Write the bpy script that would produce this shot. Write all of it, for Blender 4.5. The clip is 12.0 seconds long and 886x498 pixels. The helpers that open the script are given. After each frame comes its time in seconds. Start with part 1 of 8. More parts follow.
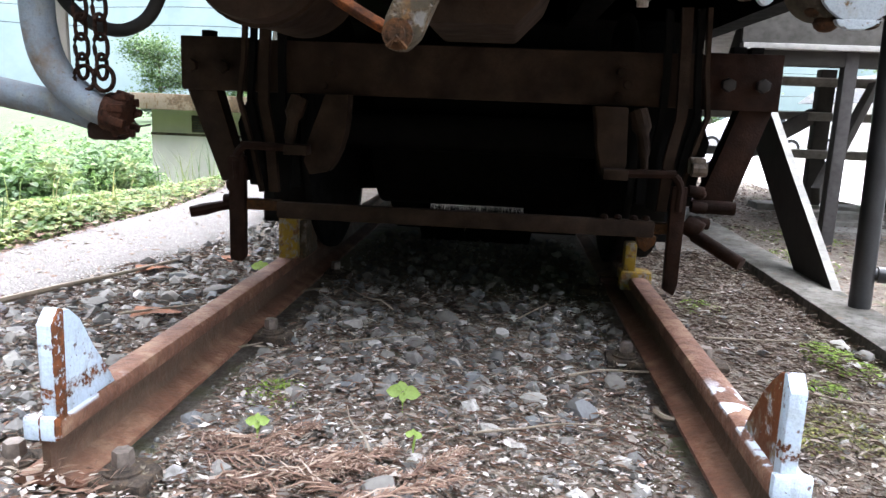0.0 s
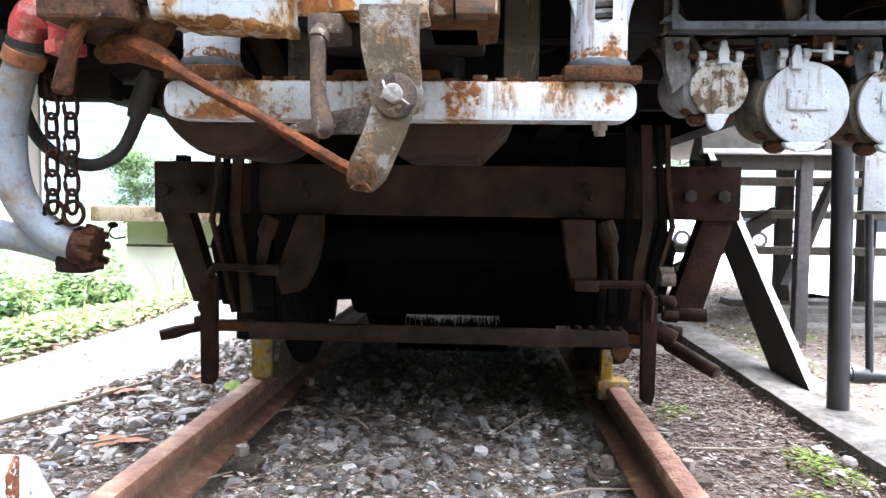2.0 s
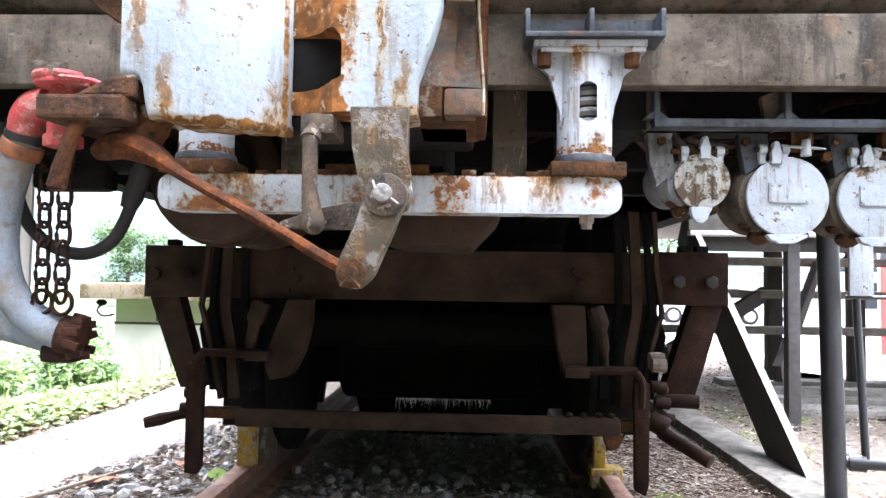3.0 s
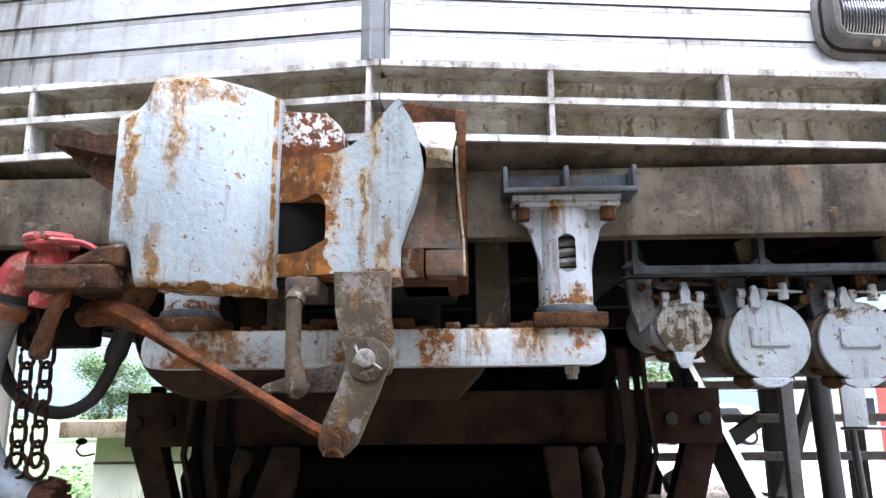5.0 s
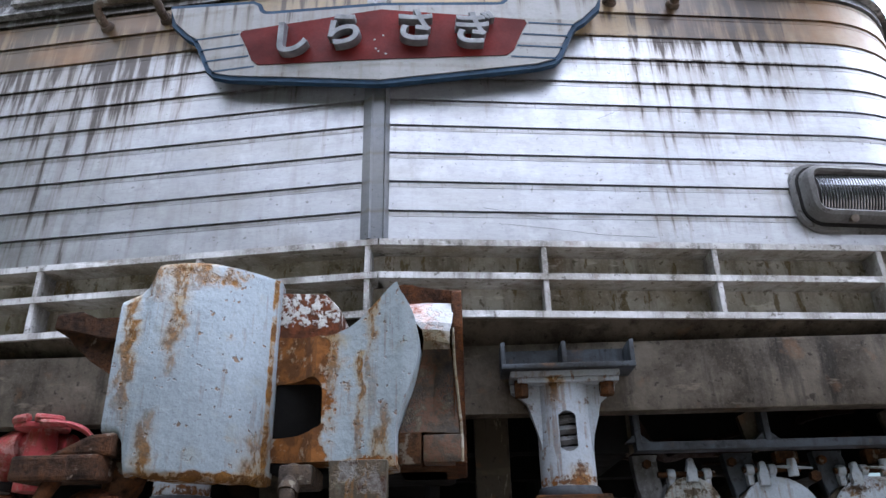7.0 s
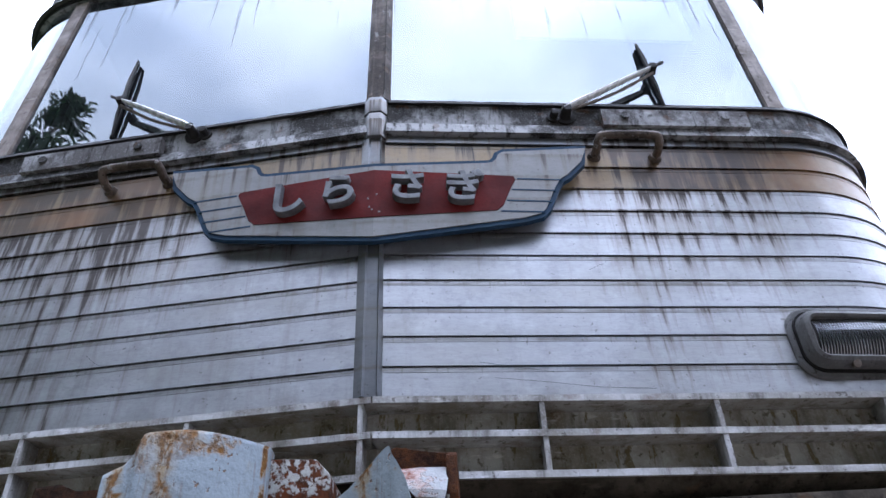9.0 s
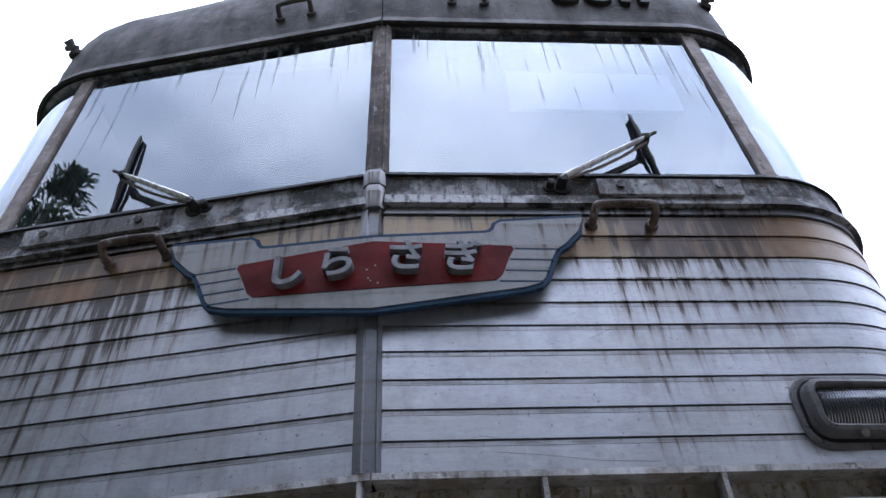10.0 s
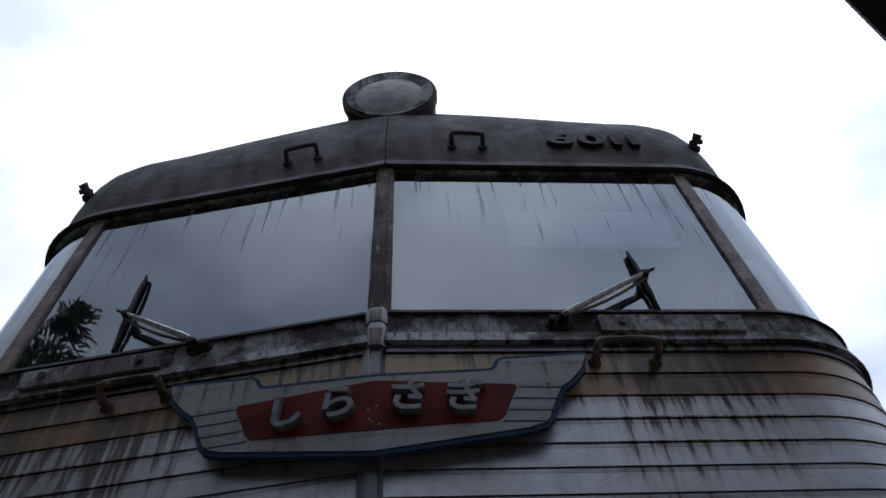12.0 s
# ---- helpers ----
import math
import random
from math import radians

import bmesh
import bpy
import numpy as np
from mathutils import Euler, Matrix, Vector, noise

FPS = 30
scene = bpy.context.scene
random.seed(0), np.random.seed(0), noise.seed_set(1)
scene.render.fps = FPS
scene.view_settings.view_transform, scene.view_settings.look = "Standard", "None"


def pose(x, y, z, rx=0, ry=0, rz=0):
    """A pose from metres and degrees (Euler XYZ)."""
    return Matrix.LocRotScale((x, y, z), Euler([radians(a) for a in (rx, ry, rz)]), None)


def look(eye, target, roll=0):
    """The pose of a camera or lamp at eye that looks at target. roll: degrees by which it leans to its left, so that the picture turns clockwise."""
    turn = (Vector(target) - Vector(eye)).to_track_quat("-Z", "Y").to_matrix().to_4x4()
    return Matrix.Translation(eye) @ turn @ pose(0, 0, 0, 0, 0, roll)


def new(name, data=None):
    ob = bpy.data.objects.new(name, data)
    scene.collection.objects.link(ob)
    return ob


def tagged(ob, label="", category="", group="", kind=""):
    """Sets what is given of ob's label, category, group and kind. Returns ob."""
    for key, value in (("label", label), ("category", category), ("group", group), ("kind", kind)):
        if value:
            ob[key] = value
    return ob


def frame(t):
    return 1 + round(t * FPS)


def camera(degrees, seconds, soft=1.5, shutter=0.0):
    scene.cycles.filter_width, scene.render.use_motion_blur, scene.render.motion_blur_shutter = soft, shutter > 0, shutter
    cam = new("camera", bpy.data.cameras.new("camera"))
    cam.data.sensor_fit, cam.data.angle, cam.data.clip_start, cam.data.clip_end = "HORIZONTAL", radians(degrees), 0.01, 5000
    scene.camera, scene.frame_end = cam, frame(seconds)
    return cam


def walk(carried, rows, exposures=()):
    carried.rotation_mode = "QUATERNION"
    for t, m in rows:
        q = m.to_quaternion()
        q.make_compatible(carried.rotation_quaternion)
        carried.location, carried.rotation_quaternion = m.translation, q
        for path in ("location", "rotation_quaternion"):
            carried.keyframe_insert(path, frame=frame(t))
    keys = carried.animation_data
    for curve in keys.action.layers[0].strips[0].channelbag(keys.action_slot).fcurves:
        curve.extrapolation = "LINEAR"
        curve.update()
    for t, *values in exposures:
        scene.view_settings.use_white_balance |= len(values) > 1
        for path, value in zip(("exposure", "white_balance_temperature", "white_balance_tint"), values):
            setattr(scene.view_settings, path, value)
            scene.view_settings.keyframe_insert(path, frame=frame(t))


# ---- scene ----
cam = camera(63.1, 12.0)
PATH = [
    (0, (0.129, 0.389, 0.68), (-0.032, 2.344, 0.293), 2.3),
    (0.5, (0.132, 0.391, 0.688), (-0.008, 2.36, 0.367), 2.4),
    (1, (0.136, 0.392, 0.7), (0.017, 2.371, 0.443), 1.9),
    (1.5, (0.138, 0.394, 0.714), (0.017, 2.383, 0.538), 1.5),
    (2, (0.142, 0.395, 0.729), (0.031, 2.389, 0.615), 0.8),
    (2.5, (0.145, 0.392, 0.744), (0.042, 2.389, 0.731), 0.8),
    (3, (0.146, 0.39, 0.758), (0.055, 2.386, 0.853), 0.9),
    (5, (0.157, 0.374, 0.811), (0.094, 2.326, 1.241), -0.5),
    (5.5, (0.158, 0.369, 0.822), (0.088, 2.305, 1.32), -0.4),
    (6, (0.162, 0.363, 0.835), (0.095, 2.279, 1.403), -1.2),
    (6.5, (0.162, 0.36, 0.84), (0.104, 2.231, 1.542), -1.2),
    (7, (0.162, 0.352, 0.851), (0.111, 2.172, 1.679), -1.2),
    (9, (0.178, 0.348, 0.876), (0.142, 1.971, 2.043), -2.7),
    (9.5, (0.178, 0.349, 0.878), (0.152, 1.92, 2.115), -3.4),
    (10, (0.179, 0.341, 0.886), (0.158, 1.853, 2.194), -3.6),
    (10.5, (0.179, 0.338, 0.887), (0.166, 1.791, 2.261), -4.1),
    (11, (0.18, 0.335, 0.886), (0.17, 1.713, 2.336), -4.3),
    (11.5, (0.18, 0.332, 0.889), (0.179, 1.647, 2.396), -4.9),
    (12, (0.18, 0.328, 0.89), (0.182, 1.577, 2.452), -4.7),
]
EXPOSURE = [(0.0, 1.42, 6450, 12), (1.0, 1.86, 6450, 13), (2.5, 2.42, 6400, 15), (5.5, 1.5, 6350, 15), (6.5, 0.9, 6150, 14), (9.5, -0.2, 5650, 16), (10.0, -0.5, 5700, 16), (10.5, -0.95, 5850, 15), (11.0, -1.4, 5850, 14), (12.0, -2.25, 5900, 12)]
walk(cam, [(t, look(eye, target, roll)) for t, eye, target, roll in PATH], EXPOSURE)

# ==== light ====
world = bpy.data.worlds.new("overcast_sky")
scene.world = world
world.use_nodes = True
wn, wl = world.node_tree.nodes, world.node_tree.links
wn.clear()
w_out = wn.new("ShaderNodeOutputWorld")
w_bg = wn.new("ShaderNodeBackground")
w_sky = wn.new("ShaderNodeTexSky")
w_sky.sky_type = "NISHITA"
w_sky.sun_disc = False
w_sky.sun_elevation, w_sky.sun_rotation = radians(52), radians(-20)
w_sky.dust_density = 3.0
w_co = wn.new("ShaderNodeTexCoord")
w_map = wn.new("ShaderNodeMapping")
w_map.inputs["Scale"].default_value = (1.0, 1.0, 2.2)
w_no = wn.new("ShaderNodeTexNoise")
w_no.inputs["Scale"].default_value, w_no.inputs["Detail"].default_value = 2.6, 6.0
w_no.inputs["Roughness"].default_value = 0.5
w_rm = wn.new("ShaderNodeValToRGB")
w_rm.color_ramp.elements[0].position, w_rm.color_ramp.elements[0].color = 0.36, (5.2, 5.7, 6.7, 1)
w_rm.color_ramp.elements[1].position, w_rm.color_ramp.elements[1].color = 0.64, (10.4, 10.7, 11.3, 1)
w_mx = wn.new("ShaderNodeMixRGB")
w_mx.inputs["Fac"].default_value = 0.86
wl.new(w_co.outputs["Generated"], w_map.inputs["Vector"])
wl.new(w_map.outputs["Vector"], w_no.inputs["Vector"])
wl.new(w_no.outputs["Fac"], w_rm.inputs["Fac"])
wl.new(w_sky.outputs["Color"], w_mx.inputs["Color1"])
wl.new(w_rm.outputs["Color"], w_mx.inputs["Color2"])
# the veiled sun stands ahead, so the cloud is far brighter there than behind the camera
w_dot = wn.new("ShaderNodeVectorMath")
w_dot.operation = "DOT_PRODUCT"
w_dot.inputs[1].default_value = Vector((0.42, 0.56, 0.72)).normalized()
wl.new(w_co.outputs["Generated"], w_dot.inputs[0])
w_gl = wn.new("ShaderNodeMapRange")
w_gl.interpolation_type = "SMOOTHSTEP"
for key, val in zip(("From Min", "From Max", "To Min", "To Max"), (-0.35, 1.0, 1.15, 4.4)):
    w_gl.inputs[key].default_value = val
wl.new(w_dot.outputs["Value"], w_gl.inputs["Value"])
w_mul = wn.new("ShaderNodeVectorMath")
w_mul.operation = "SCALE"
# an overcast sky is far brighter overhead than towards the horizon
w_sep = wn.new("ShaderNodeSeparateXYZ")
wl.new(w_co.outputs["Generated"], w_sep.inputs["Vector"])
w_ze = wn.new("ShaderNodeMapRange")
w_ze.interpolation_type = "SMOOTHSTEP"
for key, val in zip(("From Min", "From Max", "To Min", "To Max"), (0.05, 0.95, 0.24, 1.75)):
    w_ze.inputs[key].default_value = val
wl.new(w_sep.outputs["Z"], w_ze.inputs["Value"])
w_both = wn.new("ShaderNodeMath")
w_both.operation = "MULTIPLY"
wl.new(w_gl.outputs["Result"], w_both.inputs[0])
wl.new(w_ze.outputs["Result"], w_both.inputs[1])
wl.new(w_mx.outputs["Color"], w_mul.inputs[0])
wl.new(w_both.outputs["Value"], w_mul.inputs["Scale"])
wl.new(w_mul.outputs["Vector"], w_bg.inputs["Color"])
w_bg.inputs["Strength"].default_value = 0.12
wl.new(w_bg.outputs["Background"], w_out.inputs["Surface"])

sun_data = bpy.data.lights.new("veiled_sun", "SUN")
sun_data.energy, sun_data.angle, sun_data.color = 1.2, radians(25), (1.0, 0.97, 0.92)
sun = new("veiled_sun", sun_data)
sun.matrix_world = look((3.4, 9.3, 12.0), (0, 0, 0))

# ==== materials ====
class Mat:
    """A small wrapper for node materials, laid out in world metres."""

    def __init__(self, name, rough=0.6, metal=0.0):
        self.m = bpy.data.materials.new(name)
        self.m.use_nodes = True
        self.t = self.m.node_tree
        self.b = self.t.nodes["Principled BSDF"]
        self.b.inputs["Roughness"].default_value = rough
        self.b.inputs["Metallic"].default_value = metal
        self.pos = self.t.nodes.new("ShaderNodeNewGeometry").outputs["Position"]

    def node(self, kind, **inputs):
        n = self.t.nodes.new(kind)
        for key, value in inputs.items():
            self.put(n, key.replace("_", " "), value)
        return n

    def put(self, n, key, value):
        if isinstance(value, bpy.types.NodeSocket):
            self.t.links.new(value, n.inputs[key])
        else:
            n.inputs[key].default_value = value

    def noise(self, scale, detail=4.0, rough=0.55, stretch=(1, 1, 1), at=(0, 0, 0), vec=None):
        mp = self.t.nodes.new("ShaderNodeMapping")
        mp.inputs["Scale"].default_value = stretch
        mp.inputs["Location"].default_value = at
        self.t.links.new(vec or self.pos, mp.inputs["Vector"])
        n = self.node("ShaderNodeTexNoise", Scale=scale, Detail=detail, Roughness=rough)
        self.t.links.new(mp.outputs["Vector"], n.inputs["Vector"])
        return n.outputs["Fac"]

    def ramp(self, fac, stops):
        n = self.t.nodes.new("ShaderNodeValToRGB")
        cr = n.color_ramp
        while len(cr.elements) < len(stops):
            cr.elements.new(0.5)
        for e, (p, c) in zip(cr.elements, stops):
            e.position = p
            e.color = (*c, 1) if len(c) == 3 else c
        self.t.links.new(fac, n.inputs["Fac"])
        return n.outputs["Color"]

    def step(self, fac, lo, hi, to0=0.0, to1=1.0):
        n = self.t.nodes.new("ShaderNodeMapRange")
        n.clamp = True
        self.put(n, "Value", fac)
        for k, val in zip(("From Min", "From Max", "To Min", "To Max"), (lo, hi, to0, to1)):
            n.inputs[k].default_value = val
        return n.outputs["Result"]

    def math(self, op, a, b=0.0):
        n = self.t.nodes.new("ShaderNodeMath")
        n.operation = op
        for i, val in enumerate((a, b)):
            if isinstance(val, bpy.types.NodeSocket):
                self.t.links.new(val, n.inputs[i])
            else:
                n.inputs[i].default_value = val
        return n.outputs[0]

    def mix(self, fac, a, b, mode="MIX"):
        n = self.t.nodes.new("ShaderNodeMixRGB")
        n.blend_type = mode
        for key, val in (("Fac", fac), ("Color1", a), ("Color2", b)):
            if isinstance(val, tuple) and len(val) == 3:
                val = (*val, 1)
            self.put(n, key, val)
        return n.outputs["Color"]

    def xyz(self):
        n = self.t.nodes.new("ShaderNodeSeparateXYZ")
        self.t.links.new(self.pos, n.inputs["Vector"])
        return n.outputs

    def colour(self, c):
        self.put(self.b, "Base Color", (*c, 1) if isinstance(c, tuple) and len(c) == 3 else c)
        return self

    def roughness(self, r):
        self.put(self.b, "Roughness", r)
        return self

    def metal(self, r):
        self.put(self.b, "Metallic", r)
        return self

    def bump(self, height, strength=0.3, distance=0.004):
        n = self.node("ShaderNodeBump", Strength=strength, Distance=distance, Height=height)
        self.t.links.new(n.outputs["Normal"], self.b.inputs["Normal"])
        return self


def plain(name, c, rough=0.6, metal=0.0, vary=0.25, scale=14.0, bump=0.15, grain=160.0):
    """One material with broad variation, fine grain and a light relief."""
    m = Mat(name, rough, metal)
    if max(c) < 0.12 and metal == 0:
        m.b.inputs["Specular IOR Level"].default_value = 0.12
    lo = tuple(v * (1 - vary) for v in c)
    hi = tuple(min(1.0, v * (1 + vary)) for v in c)
    broad = m.ramp(m.noise(scale, 5), [(0.3, lo), (0.7, hi)])
    fine = m.noise(grain, 3)
    m.colour(m.mix(m.step(fine, 0.4, 0.75, 0.0, 0.35 if vary > 0.16 else 0.1), broad, tuple(v * 0.55 for v in c)))
    m.roughness(m.step(m.noise(scale * 2.3, 3), 0.3, 0.7, max(0.05, rough - 0.12), min(1, rough + 0.12)))
    m.bump(fine, bump, 0.003)
    return m.m


def chipped(name, paint, rust_a, rust_b, cut=0.56, soft=0.05, scale=9.0, drips=0.5, rough=0.5, worn=(), runs=(), fringed=0.25):
    """Old paint that flakes to rust, with drips below the flakes."""
    m = Mat(name, rough)
    m.b.inputs["Specular IOR Level"].default_value = 0.2
    big, small = m.noise(scale, 7, 0.62), m.noise(scale * 6, 4, 0.6)
    drip = m.math("MULTIPLY", m.noise(95, 4, 0.6, stretch=(1.0, 1.0, 0.06)), m.step(m.noise(16, 4, at=(4, 4, 4)), 0.38, 0.58, 0.74, 1.12))
    pits = m.step(m.noise(75, 3, 0.5, at=(1, 2, 3)), 0.66, 0.72)
    bare = m.step(m.math("ADD", m.math("MULTIPLY", big, 0.75), m.math("MULTIPLY", small, 0.25)), cut - soft, cut + soft * 0.3)
    fringe = m.step(m.math("ADD", m.math("MULTIPLY", big, 0.75), m.math("MULTIPLY", small, 0.25)), cut - 0.085, cut, 0.0, 0.8)
    for axis, centre, reach, amount in worn:
        bias = m.step(m.math("ABSOLUTE", m.math("SUBTRACT", m.xyz()[axis], centre)), reach, reach * 0.4)
        rough_edge = m.math("ADD", m.math("MULTIPLY", m.noise(scale * 3.2, 7, 0.68, at=(3, 9, 4)), 0.8), m.math("MULTIPLY", small, 0.45))
        worn_by = m.math("ADD", rough_edge, m.math("MULTIPLY", bias, 0.35))
        bare = m.math("MAXIMUM", bare, m.step(worn_by, amount + 0.30, amount + 0.36))
        fringe = m.math("MAXIMUM", fringe, m.math("MULTIPLY", bias, m.step(worn_by, amount + 0.16, amount + 0.32)))
    pits = m.math("MAXIMUM", pits, m.step(m.noise(36, 4, 0.6, at=(6, 1, 8)), 0.69, 0.71))
    stain = m.math("MULTIPLY", m.step(drip, 0.57, 0.68), drips)
    wob = m.math("MULTIPLY", m.math("SUBTRACT", m.noise(30, 4), 0.5), 0.05)
    halo = None
    for rx, start, end, wide in runs:
        near = m.step(m.math("ABSOLUTE", m.math("ADD", m.math("SUBTRACT", m.xyz()[0], rx), wob)), wide * 1.0, wide * 0.5)
        along = m.step(m.xyz()[2], end, start, 0.0, 1.0)
        along = m.math("MULTIPLY", along, m.step(m.xyz()[2], max(start, end) + 0.004, max(start, end)))
        run = m.math("MULTIPLY", near, m.math("MULTIPLY", m.math("POWER", along, 0.3), m.step(m.noise(70, 6, 0.72, at=(2, 0, 7), stretch=(1, 1, 0.45)), 0.43, 0.50, 0.15, 1.0)))
        glow = m.math("MULTIPLY", m.step(m.math("ABSOLUTE", m.math("ADD", m.math("SUBTRACT", m.xyz()[0], rx), wob)), wide * 1.7, wide * 0.3), along)
        halo = glow if halo is None else m.math("MAXIMUM", halo, glow)
        stain = m.math("MAXIMUM", stain, run)
    tone = m.mix(m.step(m.noise(scale * 0.6, 4), 0.3, 0.75), paint, tuple(v * 0.72 for v in paint))
    tone = m.mix(m.step(m.noise(260, 3), 0.46, 0.72, 0, 0.42), tone, tuple(v * 0.5 for v in paint))
    rust = m.mix(m.step(m.noise(38, 6, 0.65), 0.41, 0.57), rust_a, rust_b)
    tone = m.mix(m.step(m.noise(26, 5, at=(7, 3, 1)), 0.56, 0.70, 0, 0.35), tone, (0.22, 0.22, 0.17))
    if halo is not None:
        tone = m.mix(m.math("MULTIPLY", halo, 0.75), tone, (0.30, 0.215, 0.095))
    tone = m.mix(m.math("MULTIPLY", fringe, fringed), tone, (0.235, 0.135, 0.045))
    c = m.mix(stain, tone, m.mix(m.step(m.noise(120, 3), 0.4, 0.6), (0.155, 0.070, 0.012), (0.070, 0.033, 0.009)))
    c = m.mix(m.math("MULTIPLY", pits, 0.8), c, rust)
    c = m.mix(bare, c, rust)
    m.colour(c)
    m.roughness(m.step(bare, 0, 1, rough, 0.9))
    m.bump(m.math("ADD", m.math("MULTIPLY", bare, -0.8), m.math("ADD", m.math("MULTIPLY", m.noise(70, 4), 0.8), m.math("MULTIPLY", pits, -0.9))), 0.55, 0.005)
    return m.m


RUST_ORANGE, RUST_DARK = (0.28, 0.085, 0.022), (0.075, 0.03, 0.016)
M_KNUCKLE = chipped("pale_blue_paint_rusting", (0.272, 0.318, 0.352), (0.180, 0.085, 0.021), (0.090, 0.042, 0.013), cut=0.66, scale=11, drips=0.3, worn=((2, 1.325, 0.016, 0.66), (2, 0.985, 0.018, 0.62), (0, -0.150, 0.006, 0.64)),
                    runs=((-0.283, 1.33, 1.165, 0.017), (-0.305, 0.98, 1.085, 0.013), (-0.354, 1.275, 1.08, 0.009), (-0.160, 0.98, 1.07, 0.016), (-0.318, 1.33, 1.25, 0.018), (-0.255, 1.33, 1.27, 0.02), (-0.283, 1.26, 1.13, 0.013), (-0.345, 1.22, 1.06, 0.010)), fringed=0.85)
M_FACE = chipped("pale_blue_paint_rusting_slot", (0.272, 0.315, 0.342), (0.190, 0.072, 0.017), (0.085, 0.034, 0.010), cut=0.66, scale=12, drips=0.35, worn=((0, -0.10, 0.085, 0.53), (2, 1.0, 0.02, 0.64)), runs=((0.004, 1.17, 1.0, 0.009), (0.020, 1.26, 1.12, 0.006), (0.036, 1.0, 1.09, 0.010), (-0.045, 1.20, 1.10, 0.012)), fringed=0.85)
M_FLAKE = chipped("flaking_white_paint", (0.36, 0.40, 0.43), (0.20, 0.078, 0.018), (0.12, 0.05, 0.025), cut=0.60, scale=13, drips=0.5, rough=0.6, worn=((2, 0.955, 0.014, 0.64), (2, 1.185, 0.014, 0.64), (0, 0.10, 0.06, 0.64)), runs=((0.27, 0.955, 0.885, 0.035), (0.18, 0.955, 0.90, 0.02), (-0.28, 0.955, 0.89, 0.03)), fringed=0.6)
M_SOCKET = chipped("grey_white_cast_paint", (0.31, 0.35, 0.385), (0.15, 0.09, 0.04), (0.07, 0.045, 0.03), cut=0.62, scale=17, drips=0.4)
M_LICHEN = chipped("stained_white_cast_paint", (0.27, 0.28, 0.265), (0.115, 0.095, 0.06), (0.06, 0.045, 0.03), cut=0.52, scale=38, drips=0.4)
M_STOP = chipped("pale_blue_rail_stop_paint", (0.50, 0.60, 0.71), (0.17, 0.058, 0.022), (0.085, 0.034, 0.016), cut=0.635, scale=17, drips=0.2, rough=0.45, worn=((0, -0.578, 0.006, 0.56), (0, -0.607, 0.003, 0.60), (2, 0.190, 0.03, 0.66)))
M_STOPRUST = chipped("rail_stop_web_rust", (0.15, 0.048, 0.018), (0.40, 0.47, 0.55), (0.22, 0.17, 0.11), cut=0.57, scale=13, drips=0.5, rough=0.75)
M_RUST = plain("orange_rust", (0.16, 0.055, 0.02), 0.88, vary=0.6, scale=30, bump=0.5)


def deep_rust(name, dark, mid, hot, pale=None, scale=22.0):
    """Scaly rust: dark crust, brown body, hot orange bloom and a few pale flakes of old paint."""
    m = Mat(name, 0.85)
    m.b.inputs["Specular IOR Level"].default_value = 0.08
    a, b = m.noise(scale, 7, 0.66), m.noise(scale * 5.5, 5, 0.7, at=(2, 5, 1))
    c = m.ramp(m.math("ADD", m.math("MULTIPLY", a, 0.68), m.math("MULTIPLY", b, 0.32)), [(0.38, dark), (0.48, mid), (0.57, tuple(0.6 * p + 0.4 * q for p, q in zip(mid, hot))), (0.66, hot)])
    c = m.mix(m.step(m.noise(scale * 9, 4, 0.7), 0.54, 0.66, 0, 0.75), c, dark)
    if pale:
        c = m.mix(m.step(m.noise(scale * 1.6, 6, 0.65, at=(7, 7, 2)), 0.60, 0.635, 0, 0.85), c, pale)
    m.colour(c)
    m.bump(m.math("ADD", m.math("MULTIPLY", a, 0.8), b), 0.7, 0.004)
    return m.m


M_PALEPIN = plain("worn_pale_pin", (0.15, 0.143, 0.132), 0.55, 0.2, vary=0.5, scale=90, bump=0.5)
M_ROD = deep_rust("rod_rust", (0.014, 0.008, 0.006), (0.048, 0.021, 0.011), (0.135, 0.046, 0.014))
M_LUG = deep_rust("brown_lug_rust", (0.014, 0.009, 0.007), (0.040, 0.022, 0.014), (0.10, 0.040, 0.016), pale=(0.15, 0.12, 0.095), scale=20)
M_HORN = deep_rust("brown_rust_casting", (0.012, 0.008, 0.005), (0.045, 0.022, 0.011), (0.115, 0.045, 0.014), pale=(0.13, 0.11, 0.085), scale=18)
M_ARM = chipped("grey_brown_lever_paint", (0.046, 0.036, 0.023), (0.034, 0.016, 0.009), (0.115, 0.11, 0.10), cut=0.565, scale=24, drips=0.5, rough=0.7)
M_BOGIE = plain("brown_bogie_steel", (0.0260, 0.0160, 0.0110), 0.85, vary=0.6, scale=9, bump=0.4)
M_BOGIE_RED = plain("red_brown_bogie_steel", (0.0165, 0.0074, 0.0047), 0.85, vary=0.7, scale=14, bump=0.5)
M_PULL = deep_rust("orange_rod_rust", (0.013, 0.007, 0.005), (0.046, 0.017, 0.008), (0.165, 0.048, 0.011), scale=24)
# one black for the underframe, also standing for shade on grass and shank
M_BLACK = plain("sooty_black_and_shade", (0.005, 0.0047, 0.0045), 0.9, vary=0.4, scale=8)
M_RUBBER = plain("black_rubber", (0.022, 0.021, 0.021), 0.6, vary=0.3, scale=20)
M_HOSE = chipped("grey_hose_cloth", (0.155, 0.185, 0.215), (0.11, 0.085, 0.06), (0.11, 0.10, 0.09), cut=0.60, soft=0.14, scale=9, drips=0.15, rough=0.7)
